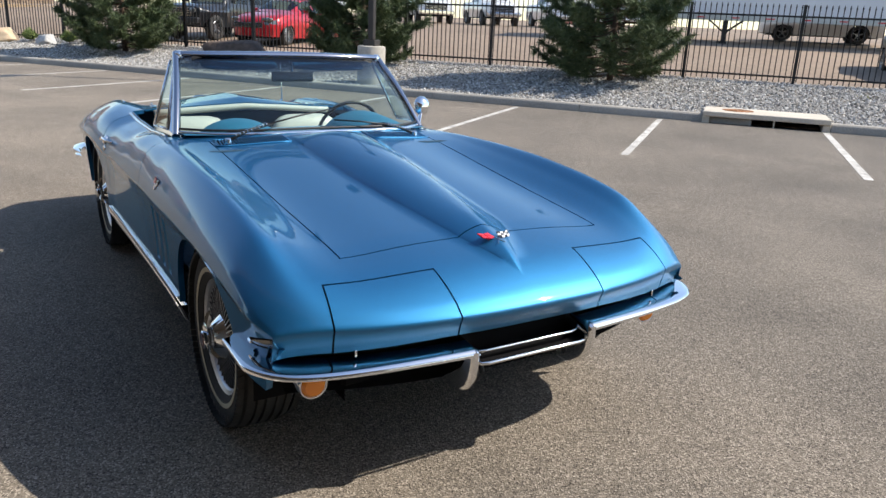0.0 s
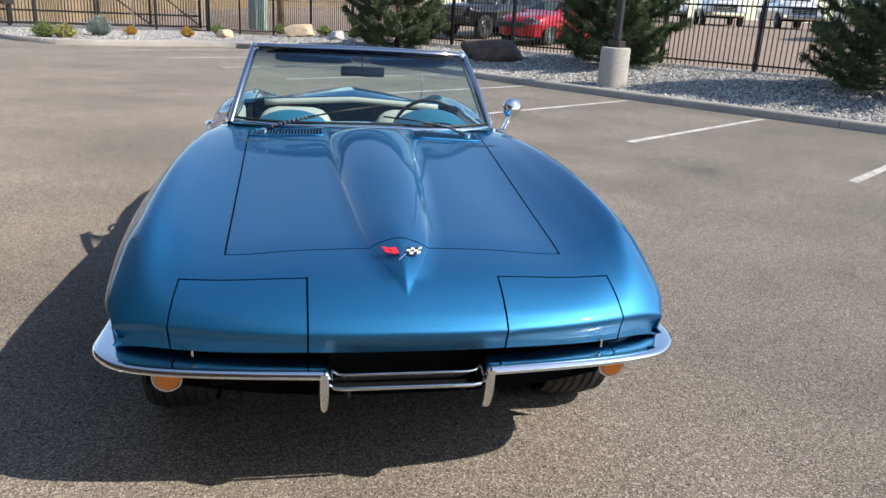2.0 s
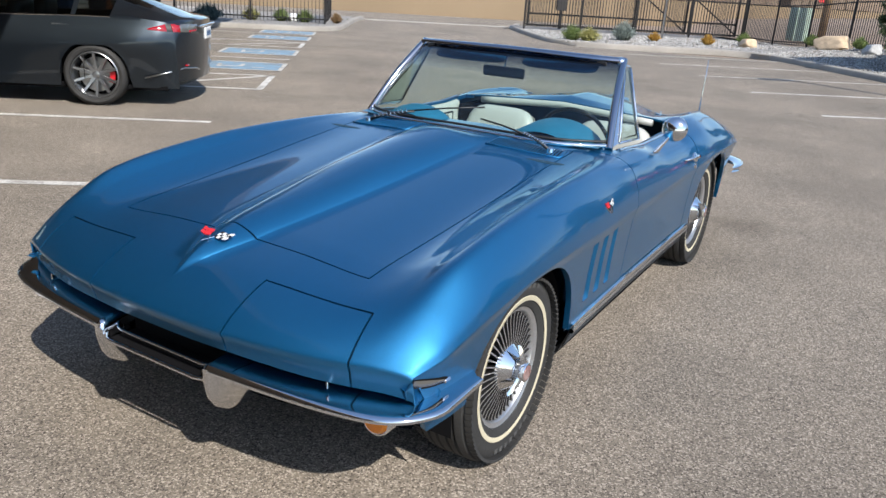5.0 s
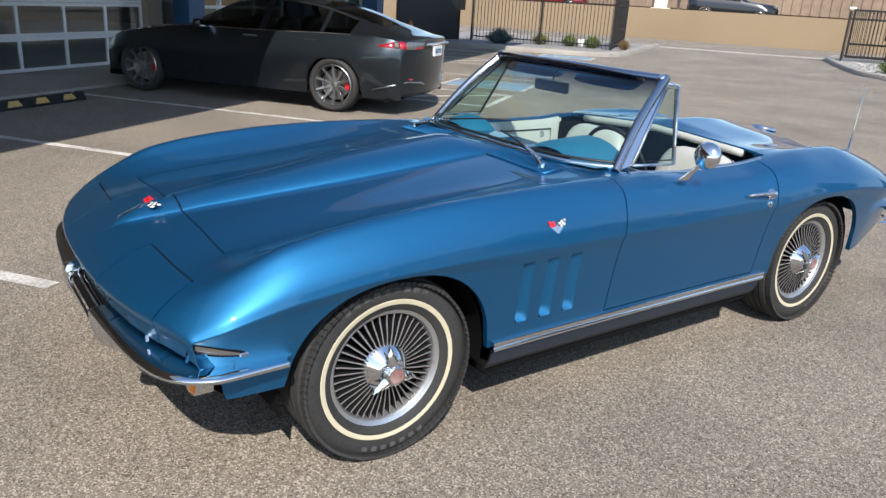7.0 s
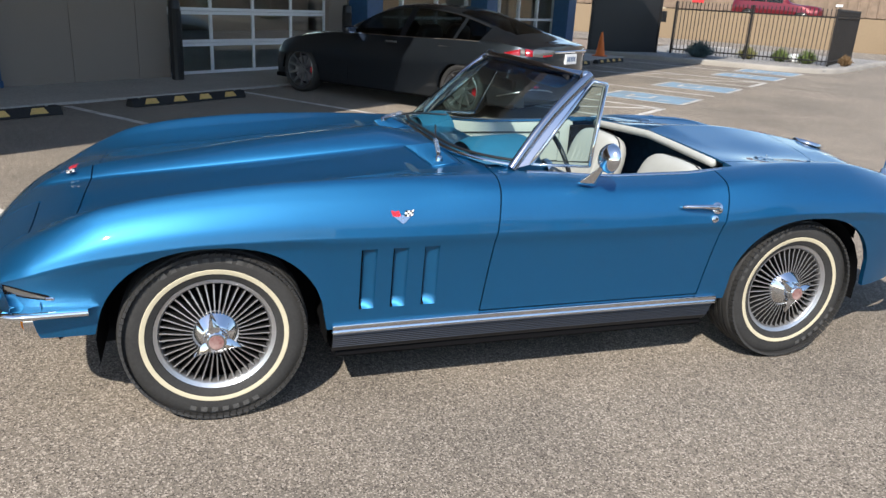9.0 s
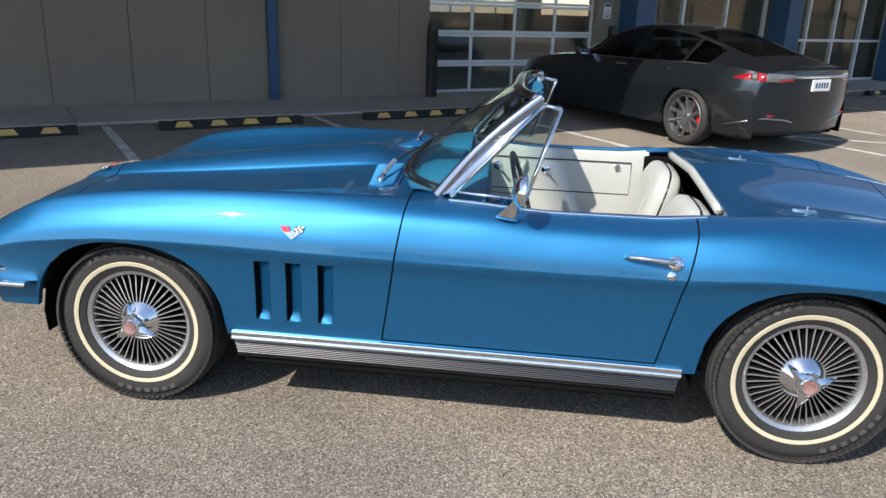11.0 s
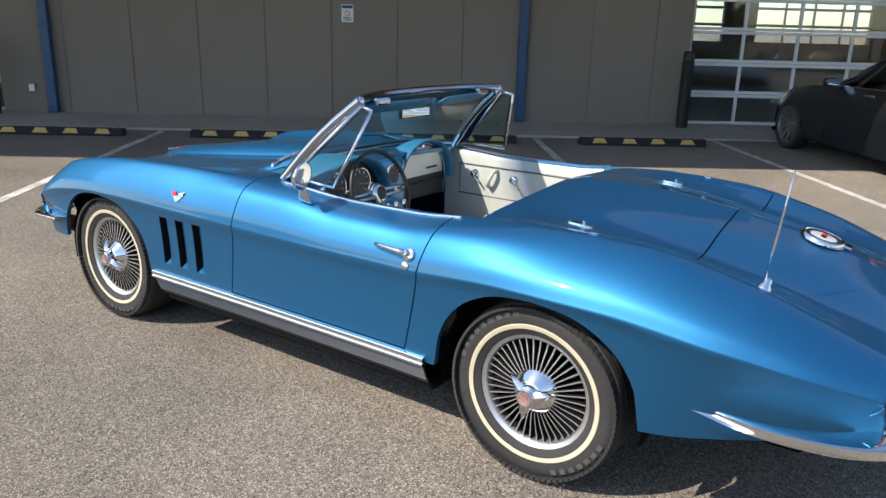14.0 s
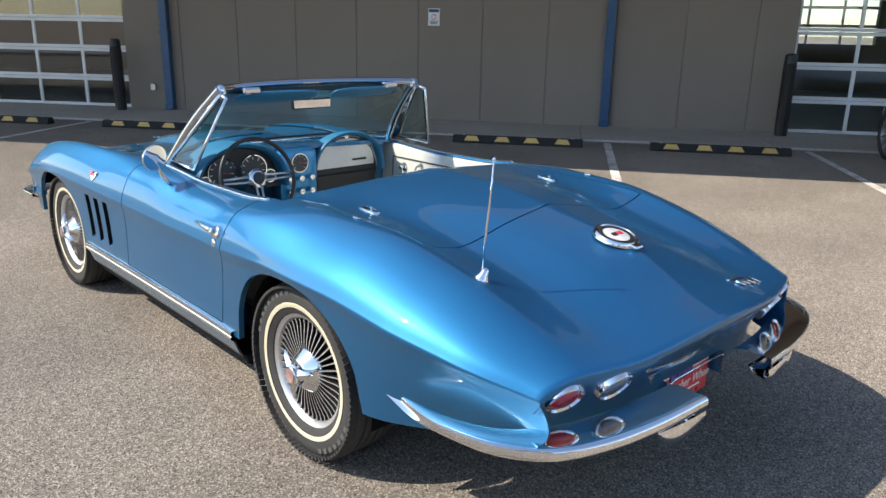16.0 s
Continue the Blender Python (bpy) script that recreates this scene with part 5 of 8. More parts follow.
mir = part("door_mirror", bm, CHROME, PANELS["door.L"], "round chrome door mirror on a short arm", smooth=True)
mm = Matrix.Translation(head) @ pose(0, 0, 0, -9, 0, 10)
part("mirror_shell", lathe(bmesh.new(), [(0.0, -0.034), (0.025, -0.031), (0.045, -0.020), (0.056, -0.004), (0.058, 0.004), (0.055, 0.007)], 28, "Y", mm), CHROME, mir, "polished mirror shell", smooth=True)
part("mirror_glass", lathe(bmesh.new(), [(0.055, 0.005), (0.0, 0.004)], 28, "Y", mm), material("mirror_glass", (0.9, 0.9, 0.9), rough=0.01, metal=1.0), mir, "mirror glass")

# wipers and cowl grilles
for e in (1, -1):
    i0, i1, o0, o1 = (0.212, 0.822), (0.212, 0.945), (0.545, 0.855), (0.535, 0.955)
    rows = []
    for t in np.linspace(0, 1, 9):
        row = []
        for u in (0, 0.5, 1):
            x = (i0[0] * (1 - u) + i1[0] * u) * (1 - t) + (o0[0] * (1 - u) + o1[0] * u) * t
            y = (i0[1] * (1 - u) + i1[1] * u) * (1 - t) + (o0[1] * (1 - u) + o1[1] * u) * t
            p, n = drop(e * x, float(y))
            row.append(p + n * 0.0012)
        rows.append(row)
    g = sheet("cowl_grille", rows, DARK, PANELS["body"], "dark slotted air grille below the windscreen")
    for k in range(23):
        t = (k + 0.5) / 23
        x0, y0 = i0[0] * (1 - t) + o0[0] * t, i0[1] * (1 - t) + o0[1] * t
        x1, y1 = i1[0] * (1 - t) + o1[0] * t, i1[1] * (1 - t) + o1[1] * t
        bm = bmesh.new()
        a, b = drop(e * x0, y0)[0], drop(e * x1, y1)[0]
        tube(bm, [a + Vector((0, 0, 0.001)), a.lerp(b, 0.06) + Vector((0, 0, 0.004)), a.lerp(b, 0.94) + Vector((0, 0, 0.004)), b + Vector((0, 0, 0.001))], 0.0038, 5)
        part("slat", bm, PAINT, g, smooth=True)
    bm = bmesh.new()
    ring = [drop(e * (i0[0] * (1 - t) + o0[0] * t), i0[1] * (1 - t) + o0[1] * t)[0] for t in np.linspace(0, 1, 8)] + [drop(e * (o1[0] * (1 - t) + i1[0] * t), o1[1] * (1 - t) + i1[1] * t)[0] for t in np.linspace(0, 1, 8)]
    tube(bm, [p + Vector((0, 0, 0.002)) for p in ring], 0.005, 6, closed=True)
    part("grille_frame", bm, PAINT, g, smooth=True)
for foot_x, tip_q, tip_t, s in ((0.485, 0.13, 0.105, 1), (-0.485, 0.115, 0.235, -1)):
    f0 = drop(foot_x, 0.895)[0] + Vector((0, 0, 0.012))
    tip = ws(tip_q, tip_t) + Vector((0, -0.012, 0.008))
    mid = f0.lerp(tip, 0.42) + Vector((0, -0.012, 0.016))
    bm = bmesh.new()
    tube(bm, [f0, f0.lerp(mid, 0.5) + Vector((0, 0, 0.012)), mid], [0.008, 0.006, 0.0045], 8)
    w = part("wiper", bm, BLACK, PANELS["body"], "black wiper arm with a long blade", smooth=True)
    a, b = f0.lerp(tip, 0.36) + Vector((0, -0.01, 0.022)), tip
    bm = bmesh.new()
    tube(bm, [a, a.lerp(b, 0.5) + Vector((0, 0, 0.004)), b], 0.0042, 6)
    part("wiper_blade", bm, BLACK, w, smooth=True)
    bm = bmesh.new()
    pts = []
    for k in range(60):
        t = k / 59
        c = f0.lerp(mid, 0.12 + 0.75 * t) + Vector((0, 0, 0.012))
        ang = t * 2 * math.pi * 9
        pts.append(c + Vector((0, math.cos(ang), math.sin(ang))) * 0.0085)
    tube(bm, pts, 0.0026, 5)
    part("wiper_spring", bm, CHROME, w, "bright coil spring", smooth=True)
    part("wiper_pivot", lathe(bmesh.new(), [(0.016, -0.012), (0.015, 0.008), (0.009, 0.014), (0, 0.015)], 16, "Z", Matrix.Translation(f0)), CHROME, w, smooth=True, angle=40)

# antenna, filler cap, deck latches, nameplate
q, n = drop(0.582, 3.135)
bm = bmesh.new()
tube(bm, [q + Vector((0, 0, 0.03)), q + Vector((0.0, 0.01, 0.14)), q + Vector((0.0, 0.022, 0.25)), q + Vector((0.0, 0.032, 0.36))], [0.0042, 0.0038, 0.003, 0.0022], 8)
ant = part("antenna", bm, CHROME, PANELS["body"], "thin chrome whip antenna", smooth=True)
part("antenna_base", lathe(bmesh.new(), [(0.024, -0.006), (0.022, 0.006), (0.014, 0.016), (0.012, 0.03), (0.006, 0.036), (0, 0.038)], 18, "Z", on_skin(q, n, Vector((0, 1, 0)))), CHROME, ant, smooth=True, angle=40)
part("antenna_tip", lathe(bmesh.new(), [(0, -0.006), (0.005, -0.003), (0.005, 0.003), (0, 0.006)], 10, "Z", Matrix.Translation(q + Vector((0, 0.032, 0.362)))), CHROME, ant, smooth=True)
q, n = drop(0.0, 3.20)
m = on_skin(q, n, Vector((0, 1, 0)))
DISC = material("grey_white_enamel", (0.60, 0.60, 0.60), rough=0.3, metal=0.1, coat=0.5, scale=60, vary=0.2)
cap = part("filler_cap", lathe(bmesh.new(), [(0.080, -0.004), (0.078, 0.006), (0.072, 0.012), (0.067, 0.012), (0.064, 0.008), (0.046, 0.008)], 36, "Z", m), CHROME, PANELS["body"], "round chrome fuel filler lid", smooth=True, angle=40)
part("filler_ring", lathe(bmesh.new(), [(0.063, 0.0085), (0.060, 0.0105), (0.052, 0.0105), (0.049, 0.0085)], 36, "Z", m), BLACK, cap, "black enamel ring", smooth=True, angle=40)
part("filler_disc", lathe(bmesh.new(), [(0.047, 0.008), (0.034, 0.0105), (0.0, 0.012)], 32, "Z", m), DISC, cap, "white enamel disc with small flags", smooth=True)
part("filler_hinge", boxed((-0.022, 0.066, 0), (0.022, 0.100, 0.010), 0.004, m), CHROME, cap)
for a, mat in ((-0.014, RED), (0.014, BLACK)):
    part("disc_flag", boxed((a - 0.013, -0.008, 0.011), (a + 0.013, 0.010, 0.0135), 0.002, m), mat, cap)
for e in (1, -1):
    q, n = drop(0.50 * e, 2.485)
    m = on_skin(q, n, Vector((0, 1, 0)))
    l = part("deck_latch", boxed((-0.017, -0.045, -0.002), (0.017, 0.045, 0.006), 0.006, m, 2), CHROME, PANELS["deck_lid"], "chrome roof latch socket", smooth=True, angle=40)
    part("latch_peg", lathe(bmesh.new(), [(0.004, 0), (0.004, 0.012), (0.006, 0.014), (0.006, 0.018), (0, 0.019)], 12, "Z", m @ pose(0, 0.012, 0)), CHROME, l, smooth=True, angle=40)
    part("latch_slot", lathe(bmesh.new(), [(0.008, 0.0062), (0, 0.0066)], 14, "Z", m @ pose(0, -0.020, 0)), DARK, l)
    q, n = drop(0.645 * e, 2.60)
    m = on_skin(q, n, Vector((0, 1, 0)))
    part("side_fastener", boxed((-0.006, -0.016, 0), (0.006, 0.016, 0.007), 0.003, m), CHROME, PANELS["body"])
q, n = drop(-0.345, 3.515)
m = on_skin(q, n, Vector((0, 1, 0)))
bm = bmesh.new()
tube(bm, [m @ Vector((-0.085, 0.012, 0.005)), m @ Vector((-0.06, -0.022, 0.005)), m @ Vector((-0.03, 0.012, 0.006)), m @ Vector((-0.012, -0.012, 0.006)), m @ Vector((0.01, 0.012, 0.006)), m @ Vector((0.028, -0.012, 0.006)), m @ Vector((0.046, 0.014, 0.006)), m @ Vector((0.062, -0.012, 0.006))], 0.0055, 8)
sc = part("nameplate", bm, CHROME, PANELS["body"], "chrome scroll nameplate without letters", smooth=True)
part("nameplate_bar", boxed((-0.030, -0.034, 0), (0.085, -0.024, 0.006), 0.002, m), CHROME, sc)

# ---- the convertible: cockpit ----
def pillow(bm, half, m, e=0.42, n=20, k=12):
    """A rounded cushion (superellipsoid) with the given half sizes."""
    def s(v, p):
        return math.copysign(abs(v) ** p, v)
    rows = []
    for i in range(k + 1):
        a = -math.pi / 2 + math.pi * i / k
        row = []
        for j in range(n):
            b = 2 * math.pi * j / n
            row.append(m @ Vector((half[0] * s(math.cos(a), e) * s(math.cos(b), e), half[1] * s(math.cos(a), e) * s(math.sin(b), e), half[2] * s(math.sin(a), e))))
        rows.append(row + [row[0]])
    grid(bm, rows)
    bmesh.ops.remove_doubles(bm, verts=bm.verts, dist=1e-5)
    bmesh.ops.recalc_face_normals(bm, faces=bm.faces)
    return bm


part("carpet", boxed((-0.66, 0.80, 0.242), (0.66, 2.30, 0.262), 0.004), CARPET, car, "dark blue carpet")
part("footwell", boxed((-0.66, 0.76, 0.25), (0.66, 0.79, 0.86), 0.004), CARPET, car)
part("rear_bulkhead", boxed((-0.62, 2.34, 0.25), (0.62, 2.37, 0.84), 0.004), CARPET, car, "dark blue carpeted rear bulkhead")
for e in (1, -1):
    part("rear_side", boxed((e * 0.64 - 0.01, 2.06, 0.25), (e * 0.64 + 0.01, 2.36, 0.83), 0.004), DARK, car)
tun = part("console", boxed((-0.105, 1.18, 0.26), (0.105, 2.02, 0.47), 0.03, None, 3), TEAL, car, "teal centre console", smooth=True, angle=40)
bm = bmesh.new()
tube(bm, [(0.02, 1.52, 0.46), (0.02, 1.50, 0.54), (0.03, 1.50, 0.60)], 0.007, 8)
part("shifter", bm, CHROME, tun, smooth=True)
part("shifter_knob", lathe(bmesh.new(), [(0, -0.022), (0.018, -0.016), (0.024, 0), (0.018, 0.016), (0, 0.022)], 16, "Z", pose(0.03, 1.50, 0.61)), BLACK, tun, smooth=True)
for e in (1, -1):
    s = part("seat", pillow(bmesh.new(), (0.235, 0.27, 0.085), pose(e * 0.36, 1.72, 0.44, 8)), VINYL, car, "white vinyl bucket seat", smooth=True)
    part("seat_back", pillow(bmesh.new(), (0.235, 0.075, 0.26), pose(e * 0.36, 2.06, 0.590, -16), 0.5), VINYL, s, "white vinyl seat back", smooth=True)
    for k in range(6):
        x = e * 0.36 - 0.125 + 0.05 * k
        part("pleat", pillow(bmesh.new(), (0.024, 0.022, 0.19), pose(x, 2.005, 0.595, -16), 0.6, 10, 8), VINYL, s, smooth=True)
        part("pleat", pillow(bmesh.new(), (0.024, 0.20, 0.020), pose(x, 1.70, 0.512, 8), 0.6, 10, 8), VINYL, s, smooth=True)
    bm = bmesh.new()
    tube(bm, [Matrix.Translation((e * 0.36, 2.06, 0.590)) @ pose(0, 0, 0, -16) @ Vector((0.23 * math.copysign(abs(math.cos(a)) ** 0.5, math.cos(a)), -0.004, 0.258 * math.copysign(abs(math.sin(a)) ** 0.5, math.sin(a)))) for a in np.linspace(-0.6, math.pi + 0.6, 30)], 0.006, 6)
    part("piping", bm, BLACK, s, smooth=True)
    # inner door panel
    d = PANELS["door.L" if e > 0 else "door.R"]
    bm = bmesh.new()
    rows = []
    for y in np.linspace(1.10, 2.085, 20):
        top = drop(e * 0.692, float(max(y, 1.18)))[0].z - 0.004
        rows.append([(e * 0.688, y, top), (e * 0.672, y, top - 0.004), (e * 0.660, y, top - 0.03), (e * 0.655, y, 0.70), (e * 0.650, y, 0.60), (e * 0.648, y, 0.38), (e * 0.67, y, 0.37)])
    grid(bm, rows)
    bmesh.ops.recalc_face_normals(bm, faces=bm.faces)
    pn = part("door_lining", bm, VINYL, d, "white vinyl door lining with bright fittings", smooth=True, angle=50)
    for z0, z1, y0, y1 in ((0.615, 0.785, 1.20, 2.00),):
        bm = bmesh.new()
        tube(bm, [(e * 0.655, y0, z1), (e * 0.655, y1, z1), (e * 0.653, y1, z0), (e * 0.651, y0, z0)], 0.004, 6, closed=True)
        part("lining_bead", bm, BLACK, pn)
    bm = bmesh.new()
    tube(bm, [(e * 0.653, 1.40, 0.675), (e * 0.625, 1.405, 0.68), (e * 0.618, 1.42, 0.72), (e * 0.625, 1.44, 0.76), (e * 0.655, 1.45, 0.765)], 0.011, 8)
    part("pull", bm, VINYL, pn, "white door pull", smooth=True)
    for y, z in ((1.30, 0.735), (1.555, 0.728)):
        k = part("knob_plate", lathe(bmesh.new(), [(0.026, 0), (0.022, 0.008), (0.010, 0.012), (0.010, 0.03), (0, 0.031)], 18, "X", pose(e * 0.653, y, z, 0, 0, 180 if e > 0 else 0)), CHROME, pn, smooth=True, angle=40)
        bm = bmesh.new()
        tube(bm, [(e * 0.628, y, z), (e * 0.622, y + 0.035, z - 0.03), (e * 0.615, y + 0.05, z - 0.045)], 0.006, 8)
        part("crank", bm, CHROME, k, smooth=True)
    part("reflector", lathe(bmesh.new(), [(0.018, 0), (0.016, 0.006), (0, 0.007)], 16, "X", pose(e * 0.655, 1.93, 0.755, 0, 0, 180 if e > 0 else 0)), CHROME, pn, smooth=True, angle=40)
# white roll along the front of the deck
pts = [drop(x, 2.182)[0] + Vector((0, -0.004, -0.027)) for x in np.linspace(-0.55, 0.55, 15)]
bm = bmesh.new()
tube(bm, pts, 0.020, 10)
part("deck_roll", bm, VINYL, PANELS["deck_lid"], "white padded roll along the deck edge", smooth=True)

# dashboard
dash = sheet("dashboard", [[(x, y + 0.05 * (abs(x) / 0.62) ** 4, z) for x in np.linspace(-0.64, 0.64, 17)] for y, z in ((0.985, 0.893), (1.03, 0.892), (1.06, 0.885), (1.075, 0.870), (1.08, 0.84), (1.06, 0.80), (1.06, 0.72), (1.04, 0.60))], TEAL, car, "teal padded dashboard with twin cowls")
TEAL_PAINT = paint_material("teal_dash_paint", (0.016, 0.20, 0.40), flake=0.2, rough=0.4, metal=0.7)


def cowl(cx, y0, y1, hw, zb, zt, name):
    """A hood over instruments, open to the rear: rounded outside, hollow inside."""
    rows = []
    for y, w in ((y0, 0.86), (y0 + 0.05, 0.95), (y1 - 0.03, 1.0), (y1 - 0.008, 1.0), (y1, 0.985), (y1 - 0.004, 0.93), (y1 - 0.02, 0.90), (y1 - 0.06, 0.88)):
        row = []
        for i in range(25):
            a = math.pi * i / 24
            row.append((cx + hw * w * math.cos(a), y, zb + (zt - zb) * w * abs(math.sin(a)) ** 0.8))
        rows.append(row)
    return sheet(name, rows, TEAL, dash, "teal instrument cowl")


cw = cowl(0.365, 1.04, 1.315, 0.250, 0.725, 0.958, "cowl")
cg = cowl(-0.36, 1.04, 1.190, 0.245, 0.715, 0.948, "cowl")


def half_disc(cx, y, hw, zb, zt, mat, parent, name, label="", s=1.0):
    bm = bmesh.new()
    pts = [(cx + hw * s * math.cos(math.pi * i / 24), y, zb + (zt - zb) * s * abs(math.sin(math.pi * i / 24)) ** 0.8) for i in range(25)]
    bm.faces.new([bm.verts.new(p) for p in pts])
    r = bmesh.ops.extrude_face_region(bm, geom=bm.faces[:])
    bmesh.ops.translate(bm, vec=(0, -0.012, 0), verts=[k for k in r["geom"] if isinstance(k, bmesh.types.BMVert)])
    bmesh.ops.recalc_face_normals(bm, faces=bm.faces)
    return part(name, bm, mat, parent, label)


ip = half_disc(0.365, 1.245, 0.225, 0.715, 0.925, BLACK, dash, "instrument_panel", "black instrument panel with round gauges")
half_disc(-0.36, 1.135, 0.222, 0.690, 0.925, BLACK, dash, "glovebox_surround")
SILVER = material("silver_panel", (0.62, 0.62, 0.60), rough=0.35, metal=0.5, scale=200, vary=0.06)
gb = half_disc(-0.36, 1.142, 0.195, 0.745, 0.905, SILVER, dash, "glovebox_door", "pale silver glovebox door")
part("glovebox_strip", boxed((-0.57, 1.10, 0.62), (-0.15, 1.145, 0.715), 0.01), BLACK, dash)
part("glovebox_lock", lathe(bmesh.new(), [(0.012, 0), (0.011, 0.006), (0, 0.007)], 14, "Y", pose(-0.36, 1.143, 0.912)), CHROME, gb)
part("glovebox_script", boxed((-0.50, 1.142, 0.775), (-0.40, 1.1445, 0.787), 0.001), BLACK, gb)
bm = bmesh.new()
tube(bm, [(-0.36 + 0.212 * math.cos(a), 1.146, 0.70 + 0.218 * abs(math.sin(a)) ** 0.8) for a in np.linspace(0, math.pi, 25)], 0.003, 6)
part("trim_ring", bm, CHROME, gb, smooth=True)
FACE = material("gauge_face", (0.045, 0.047, 0.05), rough=0.4, scale=90, vary=0.3)


def gauge(x, y, z, r, tilt=0):
    m = pose(x, y, z, tilt)
    g = part("gauge", lathe(bmesh.new(), [(r, -0.01), (r, 0.004), (0, 0.003)], 26, "Y", m), FACE, ip, "round black gauge with pale marks")
    part("gauge_ring", lathe(bmesh.new(), [(r, 0.003), (r + 0.002, 0.010), (r + 0.006, 0.010), (r + 0.008, 0.0)], 26, "Y", m), CHROME, g, smooth=True, angle=40)
    for k in range(9):
        a = -130 + 260 * k / 8
        part("tick", boxed((-r * 0.02, 0.004, r * 0.72), (r * 0.02, 0.0055, r * 0.92), 0, m @ pose(0, 0, 0, 0, a, 0)), WHITE, g)
    part("needle", boxed((-r * 0.025, 0.0055, -r * 0.1), (r * 0.025, 0.007, r * 0.7), 0, m @ pose(0, 0, 0, 0, -100, 0)), RED, g)


gauge(0.455, 1.249, 0.815, 0.068)
gauge(0.285, 1.249, 0.815, 0.068)
gauge(0.195, 1.249, 0.775, 0.028)
gauge(0.545, 1.249, 0.775, 0.028)
gauge(0.370, 1.249, 0.765, 0.024)
st = part("centre_panel", boxed((-0.115, 1.12, 0.45), (0.115, 1.20, 0.885), 0.02, pose(0, 0.02, 0, 0), 2), TEAL_PAINT, car, "teal centre stack with a clock and knobs", smooth=True, angle=40)
gauge(0.0, 1.222, 0.815, 0.045)
for x, z in ((-0.065, 0.735), (0.0, 0.735), (0.065, 0.735), (-0.065, 0.665), (0.0, 0.665), (0.065, 0.665)):
    part("knob", lathe(bmesh.new(), [(0.006, 0), (0.006, 0.016), (0.015, 0.018), (0.014, 0.030), (0, 0.032)], 14, "Y", pose(x, 1.218, z)), CHROME, st, "chrome knob", smooth=True, angle=40)
# steering wheel
SW = pose(0.37, 1.455, 0.812, 17)
bm = bmesh.new()
tube(bm, [SW @ Vector((0.188 * math.cos(a), 0, 0.188 * math.sin(a))) for a in (2 * math.pi * i / 48 for i in range(48))], 0.0098, 10, closed=True)
wheel_s = part("steering_wheel", bm, BLACK, car, "black three-spoke steering wheel with slotted bright spokes", smooth=True)
for a in (0, 180, 270):
    mm = SW @ pose(0, 0, 0, 0, -a, 0)
    for dz in (-0.009, 0.009):
        bm = bmesh.new()
        tube(bm, [mm @ Vector((0.03, -0.012, dz * 1.6)), mm @ Vector((0.11, -0.006, dz * 1.2)), mm @ Vector((0.183, 0, dz))], 0.0065, 6)
        part("spoke", bm, STEEL, wheel_s, "brushed steel spoke", smooth=True)
part("horn_hub", lathe(bmesh.new(), [(0.048, -0.03), (0.048, -0.012), (0.042, -0.002), (0.030, 0.004), (0, 0.006)], 26, "Y", SW), CHROME, wheel_s, "round hub with a dark emblem", smooth=True, angle=40)
part("hub_disc", lathe(bmesh.new(), [(0.030, 0.0045), (0, 0.008)], 22, "Y", SW), BLACK, wheel_s, smooth=True)
bm = bmesh.new()
tube(bm, [SW @ Vector((0, -0.02, 0)), SW @ Vector((0, -0.30, -0.02))], 0.026, 12)
part("steering_column", bm, TEAL_PAINT, wheel_s, smooth=True)
# inside mirror and sun visors
bm = bmesh.new()
tube(bm, [(0, 1.405, 1.225), (0, 1.37, 1.19), (0, 1.362, 1.155)], 0.005, 8)
im = part("inside_mirror", bm, CHROME, car, "rectangular inside mirror on a thin stem")
part("mirror_case", boxed((-0.115, 1.345, 1.108), (0.115, 1.366, 1.160), 0.010, None, 2), BLACK, im, smooth=True, angle=40)
part("mirror_face", boxed((-0.107, 1.366, 1.114), (0.107, 1.3685, 1.154), 0.001), bpy.data.materials["mirror_glass"], im)
for e in (1, -1):
    v = part("sun_visor", pillow(bmesh.new(), (0.205, 0.046, 0.009), pose(e * 0.250, 1.462, 1.190, 30, 0, -e * 3), 0.5), TEAL, car, "blue sun visor folded up", smooth=True)

# ---- round the lot: gravel bed, kerb inlet, fences, planting ----
STREET = slab("road", (-60, 32.6, -0.05), (60, 40.9, 0.006), ASPHALT, "asphalt street beyond the lot", "asphalt")
slab("pavement", (2.3, 32.1, -0.05), (60, 32.6, 0.012), CONCRETE, "pale concrete gutter across the driveway", "gutter")
slab("wall_retaining", (-60, 41, -0.1), (60, 41.35, 1.55), TAN_WALL, "tan stucco retaining wall along the street", "retaining wall")
slab("wall_retaining", (-60, 41.35, 0.55), (60, 75, 1.05), DIRT, "raised dirt ground behind the retaining wall", "bank")

STONE_MIX = bpy.data.materials.new("mixed_gravel")
STONE_MIX.use_nodes = True
_nt = STONE_MIX.node_tree
_g = _nt.nodes.new("ShaderNodeNewGeometry")
_r = _nt.nodes.new("ShaderNodeValToRGB")
_r.color_ramp.interpolation = "CONSTANT"
for k, (pos, col) in enumerate(((0.0, (0.13, 0.125, 0.12)), (0.2, (0.30, 0.29, 0.275)), (0.42, (0.36, 0.345, 0.32)), (0.66, (0.47, 0.455, 0.43)), (0.80, (0.28, 0.24, 0.20)), (0.9, (0.60, 0.58, 0.55)))):
    el = _r.color_ramp.elements[k] if k < 2 else _r.color_ramp.elements.new(pos)
    el.position, el.color = pos, (*col, 1)
_nt.links.new(_g.outputs["Random Per Island"], _r.inputs["Fac"])
_nt.links.new(_r.outputs["Color"], _nt.nodes["Principled BSDF"].inputs["Base Color"])
_nt.nodes["Principled BSDF"].inputs["Roughness"].default_value = 0.85
BED = material("gravel_bed", (0.30, 0.285, 0.265), rough=0.95, scale=45, vary=0.6, bump=0.03, patch=9)


